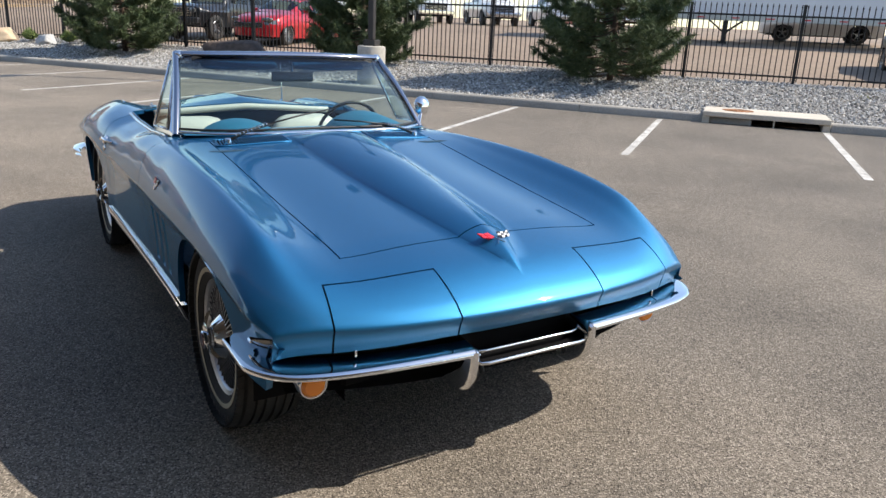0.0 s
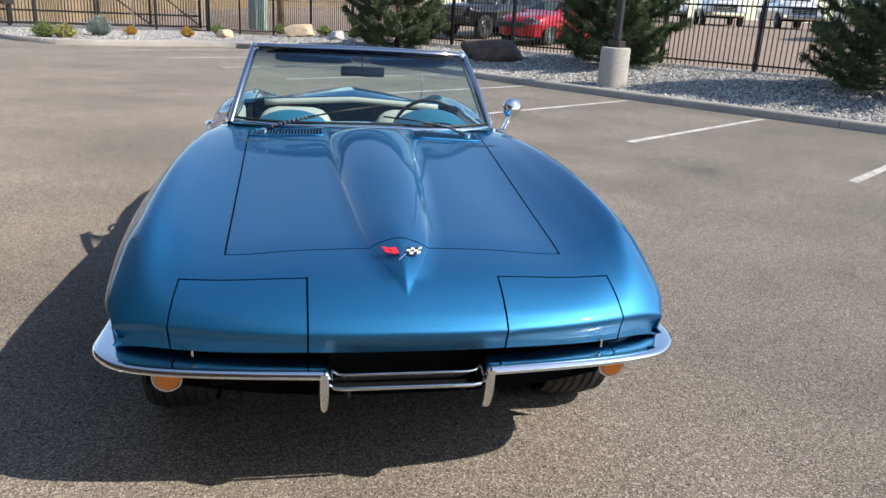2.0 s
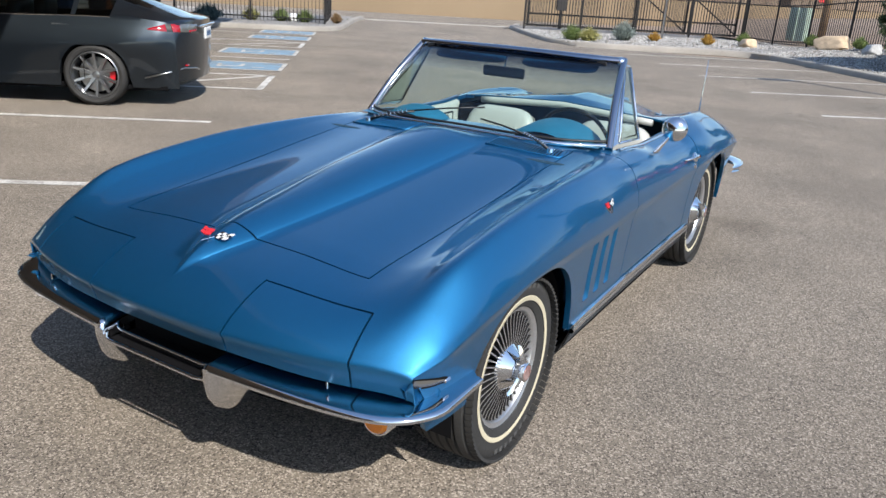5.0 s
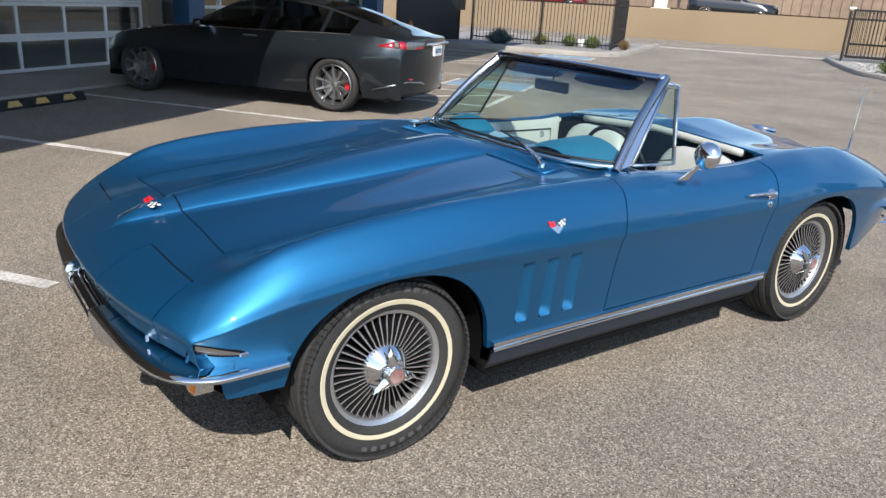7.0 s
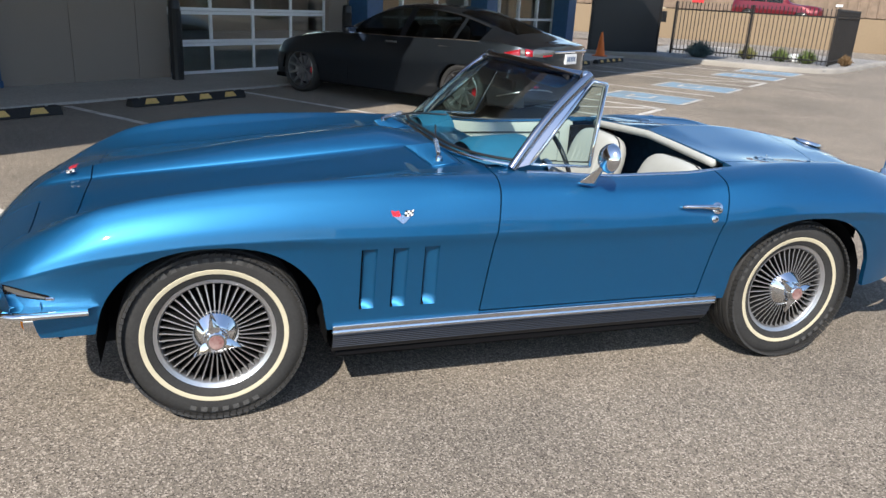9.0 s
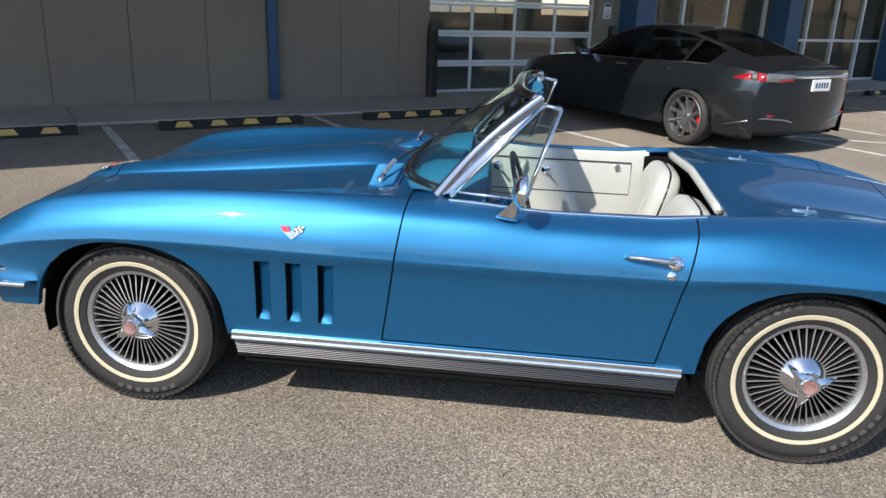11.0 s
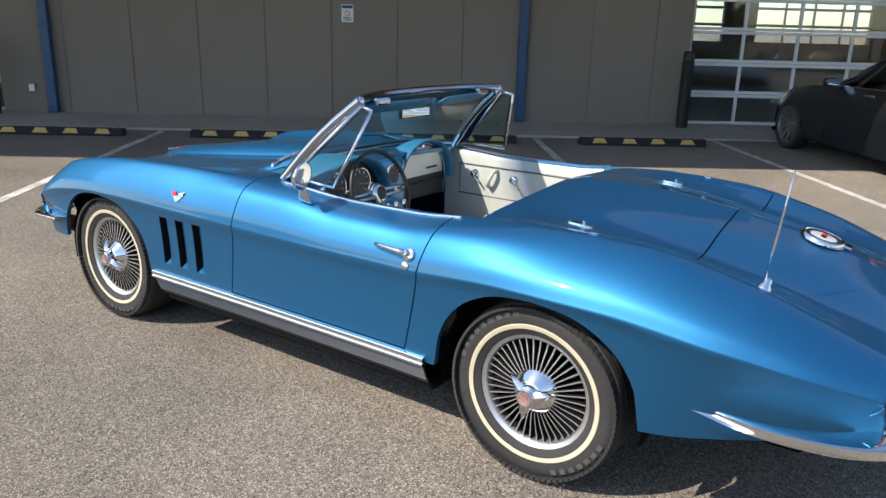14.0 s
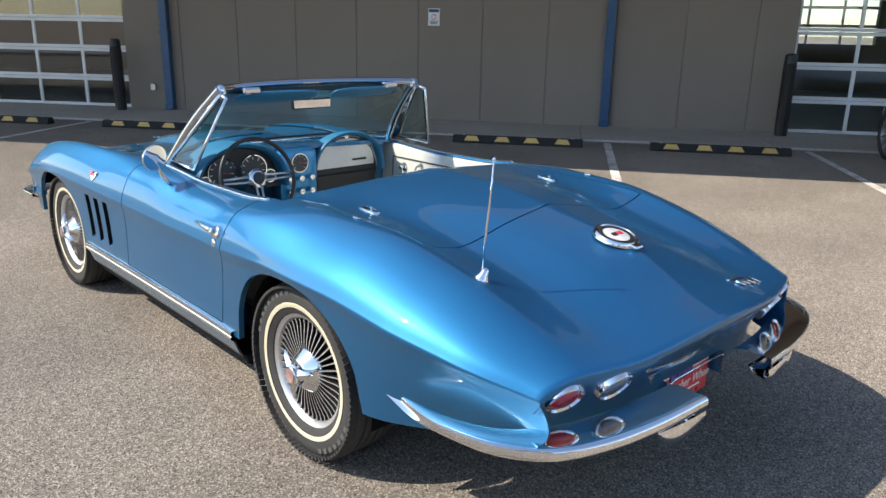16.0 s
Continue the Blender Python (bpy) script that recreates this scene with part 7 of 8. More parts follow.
def storefront(v0, v1):
    d = thing("window_1", lot(WALL_U - 0.12, v0, 0.03), "aluminium storefront glazing with a glass door", "storefront", kind="structure")
    w = v1 - v0
    n = max(1, round(w / 1.15))
    for k in range(n + 1):
        x = min(w - 0.06, max(0, k * w / n - 0.03))
        part("mullion", boxed((-0.05, x, 0), (0.05, x + 0.06, 3.4), 0.004), ALU, d)
    for z in (0.0, 0.95, 2.15, 3.34):
        part("transom", boxed((-0.045, 0, z), (0.045, w, z + 0.06), 0.004), ALU, d)
    for k in range(n):
        for z0, z1 in ((0.06, 0.95), (1.01, 2.15), (2.21, 3.34)):
            p = part("pane", boxed((-0.004, k * w / n + 0.03, z0), (0.004, (k + 1) * w / n - 0.03, z1)), GLASS, d)
            p.visible_shadow = False


def column(v, w=0.55, deep=0.5):
    t = thing("column", lot(WALL_U, v), "broad navy blue steel column beside the entrance", "column", "navy columns")
    part("shaft", boxed((0.0, -w / 2, 0.03), (deep, w / 2, TOP - 0.01), 0.01), NAVY, t)
    part("base_plate", boxed((-0.0, -w / 2 - 0.03, 0.03), (deep + 0.03, w / 2 + 0.03, 0.07), 0.004), NAVY, t)


storefront(11.6, 15.6)
storefront(16.1, 20.4)
for v in (11.3, 15.85, 20.4):
    column(v, 0.5)
slab("wall_head", (WALL_U - 0.25, 11.0, 3.45), (WALL_U, 20.6, TOP), STUCCO, "taupe wall over the storefront", "wall")


def wall_sign(v, z, w, h):
    t = thing("wall_sign", lot(WALL_U + 0.016, v, z), "small white notice sign with a blue heading", "sign", "wall notices")
    part("plate", boxed((0, -w / 2, -h / 2), (0.004, w / 2, h / 2), 0.001), WHITE, t)
    part("heading", boxed((0.004, -w / 2 + 0.01, h / 2 - 0.06), (0.0055, w / 2 - 0.01, h / 2 - 0.012)), NAVY, t, "blue heading bar")
    part("pictogram", lathe(bmesh.new(), [(0.042, 0.004), (0.042, 0.006), (0.032, 0.006), (0.032, 0.004)], 20, "X", pose(0, 0, 0.0)), RED, t, "red ring pictogram")
    for k in range(3):
        part("text_bar", boxed((0.004, -w / 2 + 0.03, -h / 2 + 0.025 + 0.022 * k), (0.0055, w / 2 - 0.03, -h / 2 + 0.035 + 0.022 * k)), BLACK, t)


wall_sign(1.12, 1.69, 0.19, 0.27)
wall_sign(10.72, 1.52, 0.19, 0.29)
t = thing("wall_outlet", lot(WALL_U + 0.015, -3.95, 0.42), "small grey outlet box on the wall", "outlet box")
part("case", boxed((0, -0.05, -0.06), (0.05, 0.05, 0.06), 0.008), STEEL, t)
t = thing("traffic_cone", lot(-4.2, 21.2, 0.03), "orange rubber traffic cone by the gate", "cone")
OR = material("orange_rubber", (0.75, 0.16, 0.02), rough=0.6)
part("cone", lathe(bmesh.new(), [(0.15, 0.03), (0.05, 0.6), (0.028, 0.71), (0.02, 0.71)], 20), OR, t, smooth=True, angle=40)
part("base", boxed((-0.18, -0.18, 0), (0.18, 0.18, 0.03), 0.01), OR, t)
for v in (17.1, 19.4):
    wheel_stop(v)

# ---- parked cars ----
def car_skin(k):
    """Rows of points over a car, from its right sill over the roof to its left sill. k: splines over y (rear from the front axle)."""
    rows, segs = [], []
    ys = sorted(set(list(np.linspace(k["y0"], k["y1"], 96))))
    for y in ys:
        zt, wt, dr, zb, wb, wm, zm, wl = (k[n](y) for n in ("zt", "wt", "dr", "zb", "wb", "wm", "zm", "wl"))
        zl = k["sill"]
        for a in (0.0, k["wb_len"]):
            d = abs(y - a)
            if d < k["arch"]:
                zl = max(zl, k["tyre"] + (k["arch"] - 0.01) * math.sqrt(max(0, 1 - (d / k["arch"]) ** 2.2)))
        zl = min(zl, zm - 0.02)
        f = (zm - zl) / max(0.05, zm - k["sill"])
        xl = wm - (wm - wl) * f ** 1.5
        P = [(0, zt), (wt * 0.62, zt - dr * 0.18), (wt * 0.9, zt - dr * 0.6), (wt, zt - dr), (wb, zb), ((wb + wm) / 2 + 0.012, zb + (zm - zb) * 0.45), (wm, zm), ((wm + xl) / 2, (zm + zl) / 2), (xl, zl)]
        pts, sg = [], []
        n = 4
        c = catmull(P[:4], 3 * n)
        for i, p in enumerate(c):
            pts.append(p)
            sg.append(0)
        for i in range(1, n + 1):
            q = i / n
            pts.append(np.array(P[3]) * (1 - q) + np.array(P[4]) * q)
            sg.append(1)
        c = catmull(P[4:], 4 * n)
        for p in c[1:]:
            pts.append(p)
            sg.append(2)
        sw = k["sweep"](y)
        half = [(float(x), y + sw * (abs(x) / wm) ** 2.4, float(z)) for x, z in pts]
        rows.append([(-x, yy, z) for x, yy, z in half[:0:-1]] + half)
        if not segs:
            segs = sg[:0:-1] + sg
    return rows, segs


def road_wheel(parent, m, r, rim_r, width, spokes, rim_mat, caliper=False, twin=False):
    bm = bmesh.new()
    h = width / 2
    lathe(bm, [(rim_r, h * 0.75), (rim_r + 0.012, h * 0.95), ((r + rim_r) / 2, h * 1.02), (r - 0.02, h * 0.92), (r - 0.004, h * 0.75), (r, h * 0.5), (r, -h * 0.5), (r - 0.02, -h * 0.92), (rim_r, -h * 0.8)], 40, "X")
    w = finish("wheel", bm, RUBBER, smooth=True, angle=35)
    w.parent = parent
    w.matrix_basis = m
    part("rim", lathe(bmesh.new(), [(rim_r + 0.002, h * 0.80), (rim_r - 0.012, h * 0.86), (rim_r - 0.022, h * 0.6), (rim_r - 0.03, -h * 0.3)], 40, "X"), rim_mat, w, smooth=True, angle=40)
    part("brake_disc", lathe(bmesh.new(), [(rim_r * 0.74, h * 0.05), (rim_r * 0.74, h * 0.10), (0, h * 0.10)], 28, "X"), DARK if not caliper else STEEL, w)
    part("wheel_dish", lathe(bmesh.new(), [(rim_r - 0.02, -h * 0.35), (0, -h * 0.35)], 28, "X"), DARK, w)
    if caliper:
        bm = bmesh.new()
        for a in np.linspace(-16, 16, 4):
            box(bm, (h * 0.12, -0.022, rim_r * 0.56), (h * 0.34, 0.022, rim_r * 0.78), 0.004, pose(0, 0, 0, a - 95, 0, 0))
        part("brake_caliper", bm, RED, w, "red brake caliper")
    for k in range(spokes):
        a = 360 * k / spokes
        bm = bmesh.new()
        mm = pose(0, 0, 0, a, 0, 0)
        rr = [(0.03, 0.030, 0.46), (rim_r * 0.5, 0.020, 0.60), (rim_r - 0.02, 0.016, 0.84)]
        rows = [[mm @ Vector((h * q - 0.02, -w2, ra)), mm @ Vector((h * q, -w2 * 0.7, ra)), mm @ Vector((h * q, w2 * 0.7, ra)), mm @ Vector((h * q - 0.02, w2, ra))] for ra, w2, q in rr]
        grid(bm, rows)
        bmesh.ops.recalc_face_normals(bm, faces=bm.faces)
        part("spoke", bm, rim_mat, w)
    part("hub_cap", lathe(bmesh.new(), [(0.042, h * 0.40), (0.04, h * 0.56), (0.02, h * 0.6), (0, h * 0.6)], 18, "X"), rim_mat, w, smooth=True, angle=40)
    return w


def build_car(name, m, k, paint, label, rules, wheels, group="parked cars"):
    """rules: (part name, material, test(x, y, z, seg)) in order; what no rule takes is the body."""
    t = thing(name, m, label, "car", group)
    rows, segs = car_skin(k)
    ends = k.get("ends", (0.03, 0.03))
    first, last = rows[0], rows[-1]
    zlow = k["sill"] + 0.02
    nose = [[(x * s, y + d, zlow + (z - zlow) * f) for x, y, z in first] for s, d, f in ((0.97, ends[0] + 0.10, 0.0), (0.985, ends[0], 0.06), (0.995, 0.005, 0.45), (1.0, -0.012, 0.82))]
    tail = [[(x * s, y + d, zlow + (z - zlow) * f) for x, y, z in last] for s, d, f in ((1.0, 0.016, 0.86), (0.995, 0.004, 0.5), (0.985, -ends[1], 0.08), (0.96, -ends[1] - 0.1, 0.0))]
    rows = nose + rows + tail
    sort = {}
    for i in range(len(rows) - 1):
        for j in range(len(rows[0]) - 1):
            q = (rows[i][j], rows[i][j + 1], rows[i + 1][j + 1], rows[i + 1][j])
            c = [sum(p[a] for p in q) / 4 for a in range(3)]
            sg = max(segs[j], segs[j + 1])
            hit = ("body", paint, None)
            for r in rules:
                if r[2](c[0], c[1], c[2], sg):
                    hit = r
                    break
            sort.setdefault((hit[0], hit[1].name), []).append(q)
    body = None
    order = sorted(sort, key=lambda a: a[0] != "body")
    for key in order:
        idx, verts, faces = {}, [], []
        for q in sort[key]:
            f = []
            for p in q:
                if p not in idx:
                    idx[p] = len(verts)
                    verts.append(p)
                if idx[p] not in f:
                    f.append(idx[p])
            if len(f) > 2:
                faces.append(f)
        me = bpy.data.meshes.new(key[0])
        me.from_pydata(verts, [], faces)
        me.materials.append(bpy.data.materials[key[1]])
        bm = bmesh.new()
        bm.from_mesh(me)
        bmesh.ops.recalc_face_normals(bm, faces=bm.faces)
        if sum(f.normal.z * f.calc_area() for f in bm.faces if True) < 0:
            bmesh.ops.reverse_faces(bm, faces=bm.faces)
        bm.to_mesh(me)
        bm.free()
        me.shade_smooth()
        me.set_sharp_from_angle(angle=radians(42))
        o = new(key[0], me)
        o.parent = t
        if key[0] == "body":
            body = o
    for e in (1, -1):
        for y in (0.0, k["wb_len"]):
            road_wheel(t, pose(e * (k["wm"](y) - wheels["inset"]), y, k["tyre"], 0, 0, 0 if e > 0 else 180), k["tyre"], wheels["rim"], wheels["width"], wheels["spokes"], wheels["mat"], wheels.get("caliper", False))
            rows2 = []
            for i in range(11):
                a = math.pi * i / 10
                rows2.append([(e * (k["wm"](y) - 0.02), y - k["arch"] * math.cos(a), k["tyre"] + k["arch"] * math.sin(a) * 0.98), (e * 0.45, y - k["arch"] * math.cos(a), k["tyre"] + k["arch"] * math.sin(a) * 0.98)])
            sheet("wheel_well", rows2, DARK, t)
    part("underside", boxed((-k["wl"](1.0) + 0.06, k["y0"] + 0.3, k["sill"] - 0.03), (k["wl"](1.0) - 0.06, k["y1"] - 0.3, k["sill"] + 0.03), 0.01), DARK, t)
    part("cabin_floor", boxed((-0.7, 0.6, 0.45), (0.7, k["y1"] - 0.7, 0.5), 0.01), DARK, t)
    return t, body


CAR_GLASS = glass_material("dark_car_glass", (0.30, 0.34, 0.34), gloss=0.06)
GREY_PAINT = paint_material("dark_grey_metallic", (0.027, 0.032, 0.043), flake=0.3, rough=0.38, metal=0.8, pearl=0.008)
ALLOY = material("grey_alloy", (0.36, 0.365, 0.375), rough=0.32, metal=0.9)


def S(*p):
    return spline(p)


SEDAN = dict(y0=-0.93, y1=4.03, wb_len=2.96, arch=0.375, tyre=0.345, sill=0.21,
             zt=S((-0.93, 0.66), (-0.8, 0.735), (-0.4, 0.83), (0.1, 0.915), (0.6, 0.975), (0.95, 1.15), (1.3, 1.315), (1.6, 1.39), (2.0, 1.41), (2.5, 1.375), (3.0, 1.265), (3.5, 1.105), (3.8, 1.02), (3.96, 0.995), (4.03, 0.975)),
             wt=S((-0.93, 0.50), (-0.5, 0.66), (0.2, 0.74), (0.7, 0.72), (1.1, 0.62), (1.6, 0.565), (2.4, 0.55), (3.0, 0.54), (3.5, 0.60), (3.8, 0.66), (4.03, 0.66)),
             dr=S((-0.93, 0.03), (0.4, 0.03), (0.8, 0.06), (1.3, 0.075), (2.4, 0.07), (3.2, 0.075), (3.7, 0.03), (4.03, 0.02)),
             zb=S((-0.93, 0.60), (-0.5, 0.75), (0.1, 0.86), (0.6, 0.925), (1.0, 0.945), (2.0, 0.960), (3.0, 0.985), (3.4, 0.985), (3.7, 0.965), (4.03, 0.930)),
             wb=S((-0.93, 0.66), (-0.6, 0.80), (0.0, 0.89), (0.7, 0.885), (1.5, 0.875), (2.6, 0.86), (3.2, 0.86), (3.7, 0.84), (4.03, 0.76)),
             wm=S((-0.93, 0.78), (-0.6, 0.91), (-0.2, 0.965), (0.3, 0.97), (1.5, 0.955), (2.6, 0.98), (3.2, 0.982), (3.7, 0.93), (4.03, 0.84)),
             zm=S((-0.93, 0.50), (0.0, 0.62), (1.5, 0.66), (3.0, 0.70), (4.03, 0.74)),
             wl=S((-0.93, 0.74), (0.3, 0.90), (2.6, 0.91), (4.03, 0.82)),
             sweep=S((-0.93, 0.28), (-0.5, 0.12), (0.2, 0.0), (3.3, 0.0), (3.7, -0.08), (4.03, -0.20)), ends=(0.02, 0.02))


def sedan_rules(k, paint, a0, a1, b0, b1, side, lamps=True):
    """Glass by place: a0..a1 the windscreen's y, b0..b1 the rear window's, side the spans of the side windows."""
    def wind(x, y, z, s):
        return s == 0 and a0 < y < a1 and abs(x) < 0.62 + 0.0 * y

    def rear(x, y, z, s):
        return s == 0 and b0 < y < b1 and abs(x) < 0.5

    def win(x, y, z, s):
        return s == 1 and any(p < y - (1.0 - z) * 0.0 < q for p, q in side) and z < k["zt"](y) - k["dr"](y) - 0.012
    rules = [("windscreen", CAR_GLASS, wind), ("rear_window", CAR_GLASS, rear), ("window", CAR_GLASS, win)]
    if lamps:
        y1, y0 = k["y1"], k["y0"]
        rules.append(("tail_lamp", RED_LENS, lambda x, y, z, s: s == 2 and y > y1 - 0.42 and y < y1 - 0.16 and 0.83 < z < 0.945 and abs(x) > 0.5))
        rules.append(("reversing_lamp", CLEAR_LENS, lambda x, y, z, s: s == 2 and y >= y1 - 0.16 and 0.84 < z < 0.935 and abs(x) > 0.48))
        rules.append(("head_lamp", CLEAR_LENS, lambda x, y, z, s: y < y0 + 0.40 and abs(x) > 0.5 and 0.62 < z < 0.74 and s > 0))
    return rules


sedan, sedan_body = build_car("sedan", lot(-3.12, 8.36, 0, -90), SEDAN, GREY_PAINT, "dark grey metallic fastback sedan parked nose to the building",
                     sedan_rules(SEDAN, GREY_PAINT, 0.66, 1.40, 2.62, 3.52, [(1.02, 1.86), (1.93, 2.72), (2.76, 3.12)], False),
                     dict(rim=0.262, width=0.245, spokes=10, mat=ALLOY, inset=0.128, caliper=True))
SEDAN_TREE = BVHTree.FromPolygons([v.co for v in sedan_body.data.vertices], [p.vertices for p in sedan_body.data.polygons])


def lens_strip(name, a0, a1, lo, hi, mat, parent, e, proud, label=""):
    """A lamp lens that follows the skin round the corner: turns a0..a1 degrees from the side to the tail, between heights lo and hi at its two ends."""
    rows = []
    for i in range(13):
        q = i / 12
        a = radians(a0 + (a1 - a0) * q)
        z0, z1 = lo[0] + (lo[1] - lo[0]) * q, hi[0] + (hi[1] - hi[0]) * q
        row = []
        for k in range(5):
            z = z0 + (z1 - z0) * k / 4
            d = Vector((math.cos(a) * e, math.sin(a), 0))
            c = Vector((e * 0.20, 3.15, z))
            hit = SEDAN_TREE.ray_cast(c + d * 1.6, -d)[0]
            row.append((hit if hit else c + d * 0.75) + d * (proud if 0 < k < 4 and 0 < i < 12 else 0.001))
        rows.append(row)
    return sheet(name, rows, mat, parent, label)


for e in (1, -1):
    lens_strip("tail_lamp", 30, 43, (0.868, 0.855), (0.880, 0.932), RED_LENS, sedan, e, 0.008, "pointed red tail lamp lens")
    lens_strip("tail_lamp", 43, 47, (0.855, 0.852), (0.932, 0.936), BLACK, sedan, e, 0.006)
    lens_strip("tail_lamp", 47, 53, (0.852, 0.848), (0.936, 0.938), RED_LENS, sedan, e, 0.008, "red tail lamp band")
    lens_strip("tail_lamp", 53, 63, (0.848, 0.842), (0.938, 0.936), CLEAR_LENS, sedan, e, 0.008, "clear reversing lamp")
    lens_strip("tail_lamp", 63, 76, (0.866, 0.880), (0.936, 0.925), CLEAR_LENS, sedan, e, 0.008)
    lens_strip("tail_lamp", 63, 74, (0.840, 0.852), (0.864, 0.874), RED_LENS, sedan, e, 0.008, "thin red hatch lamp")
_rear = {z: SEDAN_TREE.ray_cast(Vector((0, 5, z)), Vector((0, -1, 0)))[0].y for z in (0.82, 0.905)}
part("chrome_strip", boxed((-0.46, _rear[0.905] - 0.02, 0.892), (0.46, _rear[0.905] + 0.012, 0.918), 0.008), CHROME, sedan, "bright strip over the number plate")
pl = part("number_plate", boxed((-0.16, _rear[0.82] - 0.01, 0.745), (0.16, _rear[0.82] + 0.014, 0.875), 0.004), WHITE, sedan, "white number plate with plain bars")
for k in range(5):
    part("plate_bar", boxed((-0.115 + 0.05 * k, _rear[0.82] + 0.014, 0.78), (-0.085 + 0.05 * k, _rear[0.82] + 0.017, 0.84)), NAVY, pl)
for e in (1, -1):
    part("reflector", boxed((e * 0.58 - 0.11, 3.90, 0.455), (e * 0.58 + 0.11, 3.935, 0.480), 0.008, None), RED_LENS, sedan, "red bumper reflector")
    bm = bmesh.new()
    tube(bm, [(e * 0.93, 3.50, 0.335), (e * 0.86, 3.76, 0.40), (e * 0.70, 3.90, 0.44), (e * 0.45, 3.985, 0.42), (e * 0.2, 3.99, 0.36)], 0.009, 8)
    part("bumper_trim", bm, STEEL, sedan, "satin lower bumper trim", smooth=True)
    mr = part("door_mirror", pillow(bmesh.new(), (0.10, 0.065, 0.062), pose(e * 0.985, 1.02, 0.99), 0.7), GREY_PAINT, sedan, smooth=True)
    part("mirror_glass", boxed((e * 0.985 - 0.075, 1.084, 0.955), (e * 0.985 + 0.075, 1.088, 1.03), 0.001), CHROME, mr)
    for y in (1.74, 2.63):
        part("door_handle", boxed((e * (SEDAN["wb"](y) + 0.045) - 0.012, y - 0.10, 0.868), (e * (SEDAN["wb"](y) + 0.045) + 0.012, y + 0.10, 0.892), 0.008), STEEL, sedan, "flush bright door handle")
    bm = bmesh.new()
    tube(bm, [(e * (SEDAN["wb"](y) + 0.003), y, SEDAN["zb"](y)) for y in np.linspace(0.98, 3.15, 12)], 0.007, 6)
    part("window_trim", bm, CHROME, sedan, "bright window trim")
    bm = bmesh.new()
    tube(bm, [(e * (SEDAN["wt"](y) + 0.006), y, SEDAN["zt"](y) - SEDAN["dr"](y)) for y in np.linspace(1.02, 3.12, 16)], 0.006, 6)
    part("roof_trim", bm, BLACK, sedan)
    for ya, yb in ((1.02, 0.98), (1.895, 1.90), (2.95, 2.86)):
        bm = bmesh.new()
        tube(bm, [(e * (SEDAN["wm"](yb) + 0.0015), yb, z) if z < 0.66 else (e * (SEDAN["wb"](yb) + 0.004 + 0.05 * (0.96 - z)), yb, z) for z in (0.30, 0.45, 0.66, 0.80, 0.93)], 0.004, 5)
        part("door_joint", bm, DARK, sedan)
    part("seat", pillow(bmesh.new(), (0.24, 0.10, 0.34), pose(e * 0.36, 1.95, 0.80, -14), 0.5), BLACK, sedan, smooth=True)

RED_PAINT = paint_material("bright_red_paint", (0.52, 0.012, 0.022), flake=0.15, rough=0.3, metal=0.35)
WHITE_PAINT = material("white_car_paint", (0.72, 0.73, 0.74), rough=0.3, coat=0.8, scale=3, vary=0.05)
BLACK_PAINT = paint_material("black_car_paint", (0.02, 0.022, 0.026), flake=0.2, rough=0.3, metal=0.3)


def shaped(src, **kw):
    d = dict(src)
    d.update(kw)
    return d


COMPACT = shaped(SEDAN, y0=-0.88, y1=3.62, wb_len=2.65, arch=0.345, tyre=0.318, sill=0.22,
                 zt=S((-0.88, 0.72), (-0.75, 0.82), (-0.2, 0.95), (0.5, 1.06), (0.85, 1.24), (1.2, 1.40), (1.55, 1.46), (2.2, 1.45), (2.7, 1.34), (3.1, 1.16), (3.4, 1.12), (3.62, 1.05)),
                 zb=S((-0.88, 0.66), (-0.5, 0.80), (0.0, 0.91), (0.6, 0.97), (2.0, 1.01), (3.0, 1.05), (3.62, 1.0)),
                 wt=S((-0.88, 0.5), (-0.4, 0.64), (0.5, 0.68), (0.9, 0.62), (1.4, 0.56), (2.4, 0.55), (3.0, 0.60), (3.62, 0.62)),
                 wb=S((-0.88, 0.64), (-0.5, 0.78), (0.2, 0.82), (1.5, 0.82), (2.8, 0.80), (3.62, 0.70)),
                 wm=S((-0.88, 0.72), (-0.5, 0.86), (0.0, 0.90), (1.5, 0.90), (2.8, 0.90), (3.3, 0.86), (3.62, 0.78)),
                 wl=S((-0.88, 0.70), (0.3, 0.84), (2.6, 0.85), (3.62, 0.76)), zm=S((-0.88, 0.56), (1.5, 0.68), (3.62, 0.74)),
                 dr=S((-0.88, 0.03), (0.4, 0.03), (0.8, 0.06), (1.3, 0.07), (2.4, 0.07), (2.9, 0.07), (3.2, 0.03), (3.62, 0.02)),
                 sweep=S((-0.88, 0.26), (-0.5, 0.12), (0.2, 0.0), (2.9, 0.0), (3.62, -0.16)))


def front_face(t, k, mat=BLACK, w=0.42, z0=0.40, z1=0.62):
    g = part("grille", boxed((-w, k["y0"] - 0.025, z0), (w, k["y0"] + 0.02, z1), 0.02), mat, t, "dark front grille")
    for i in range(4):
        z = z0 + (z1 - z0) * (i + 0.5) / 4
        part("grille_bar", boxed((-w + 0.02, k["y0"] - 0.035, z - 0.008), (w - 0.02, k["y0"] - 0.022, z + 0.008), 0.003), CHROME, g)


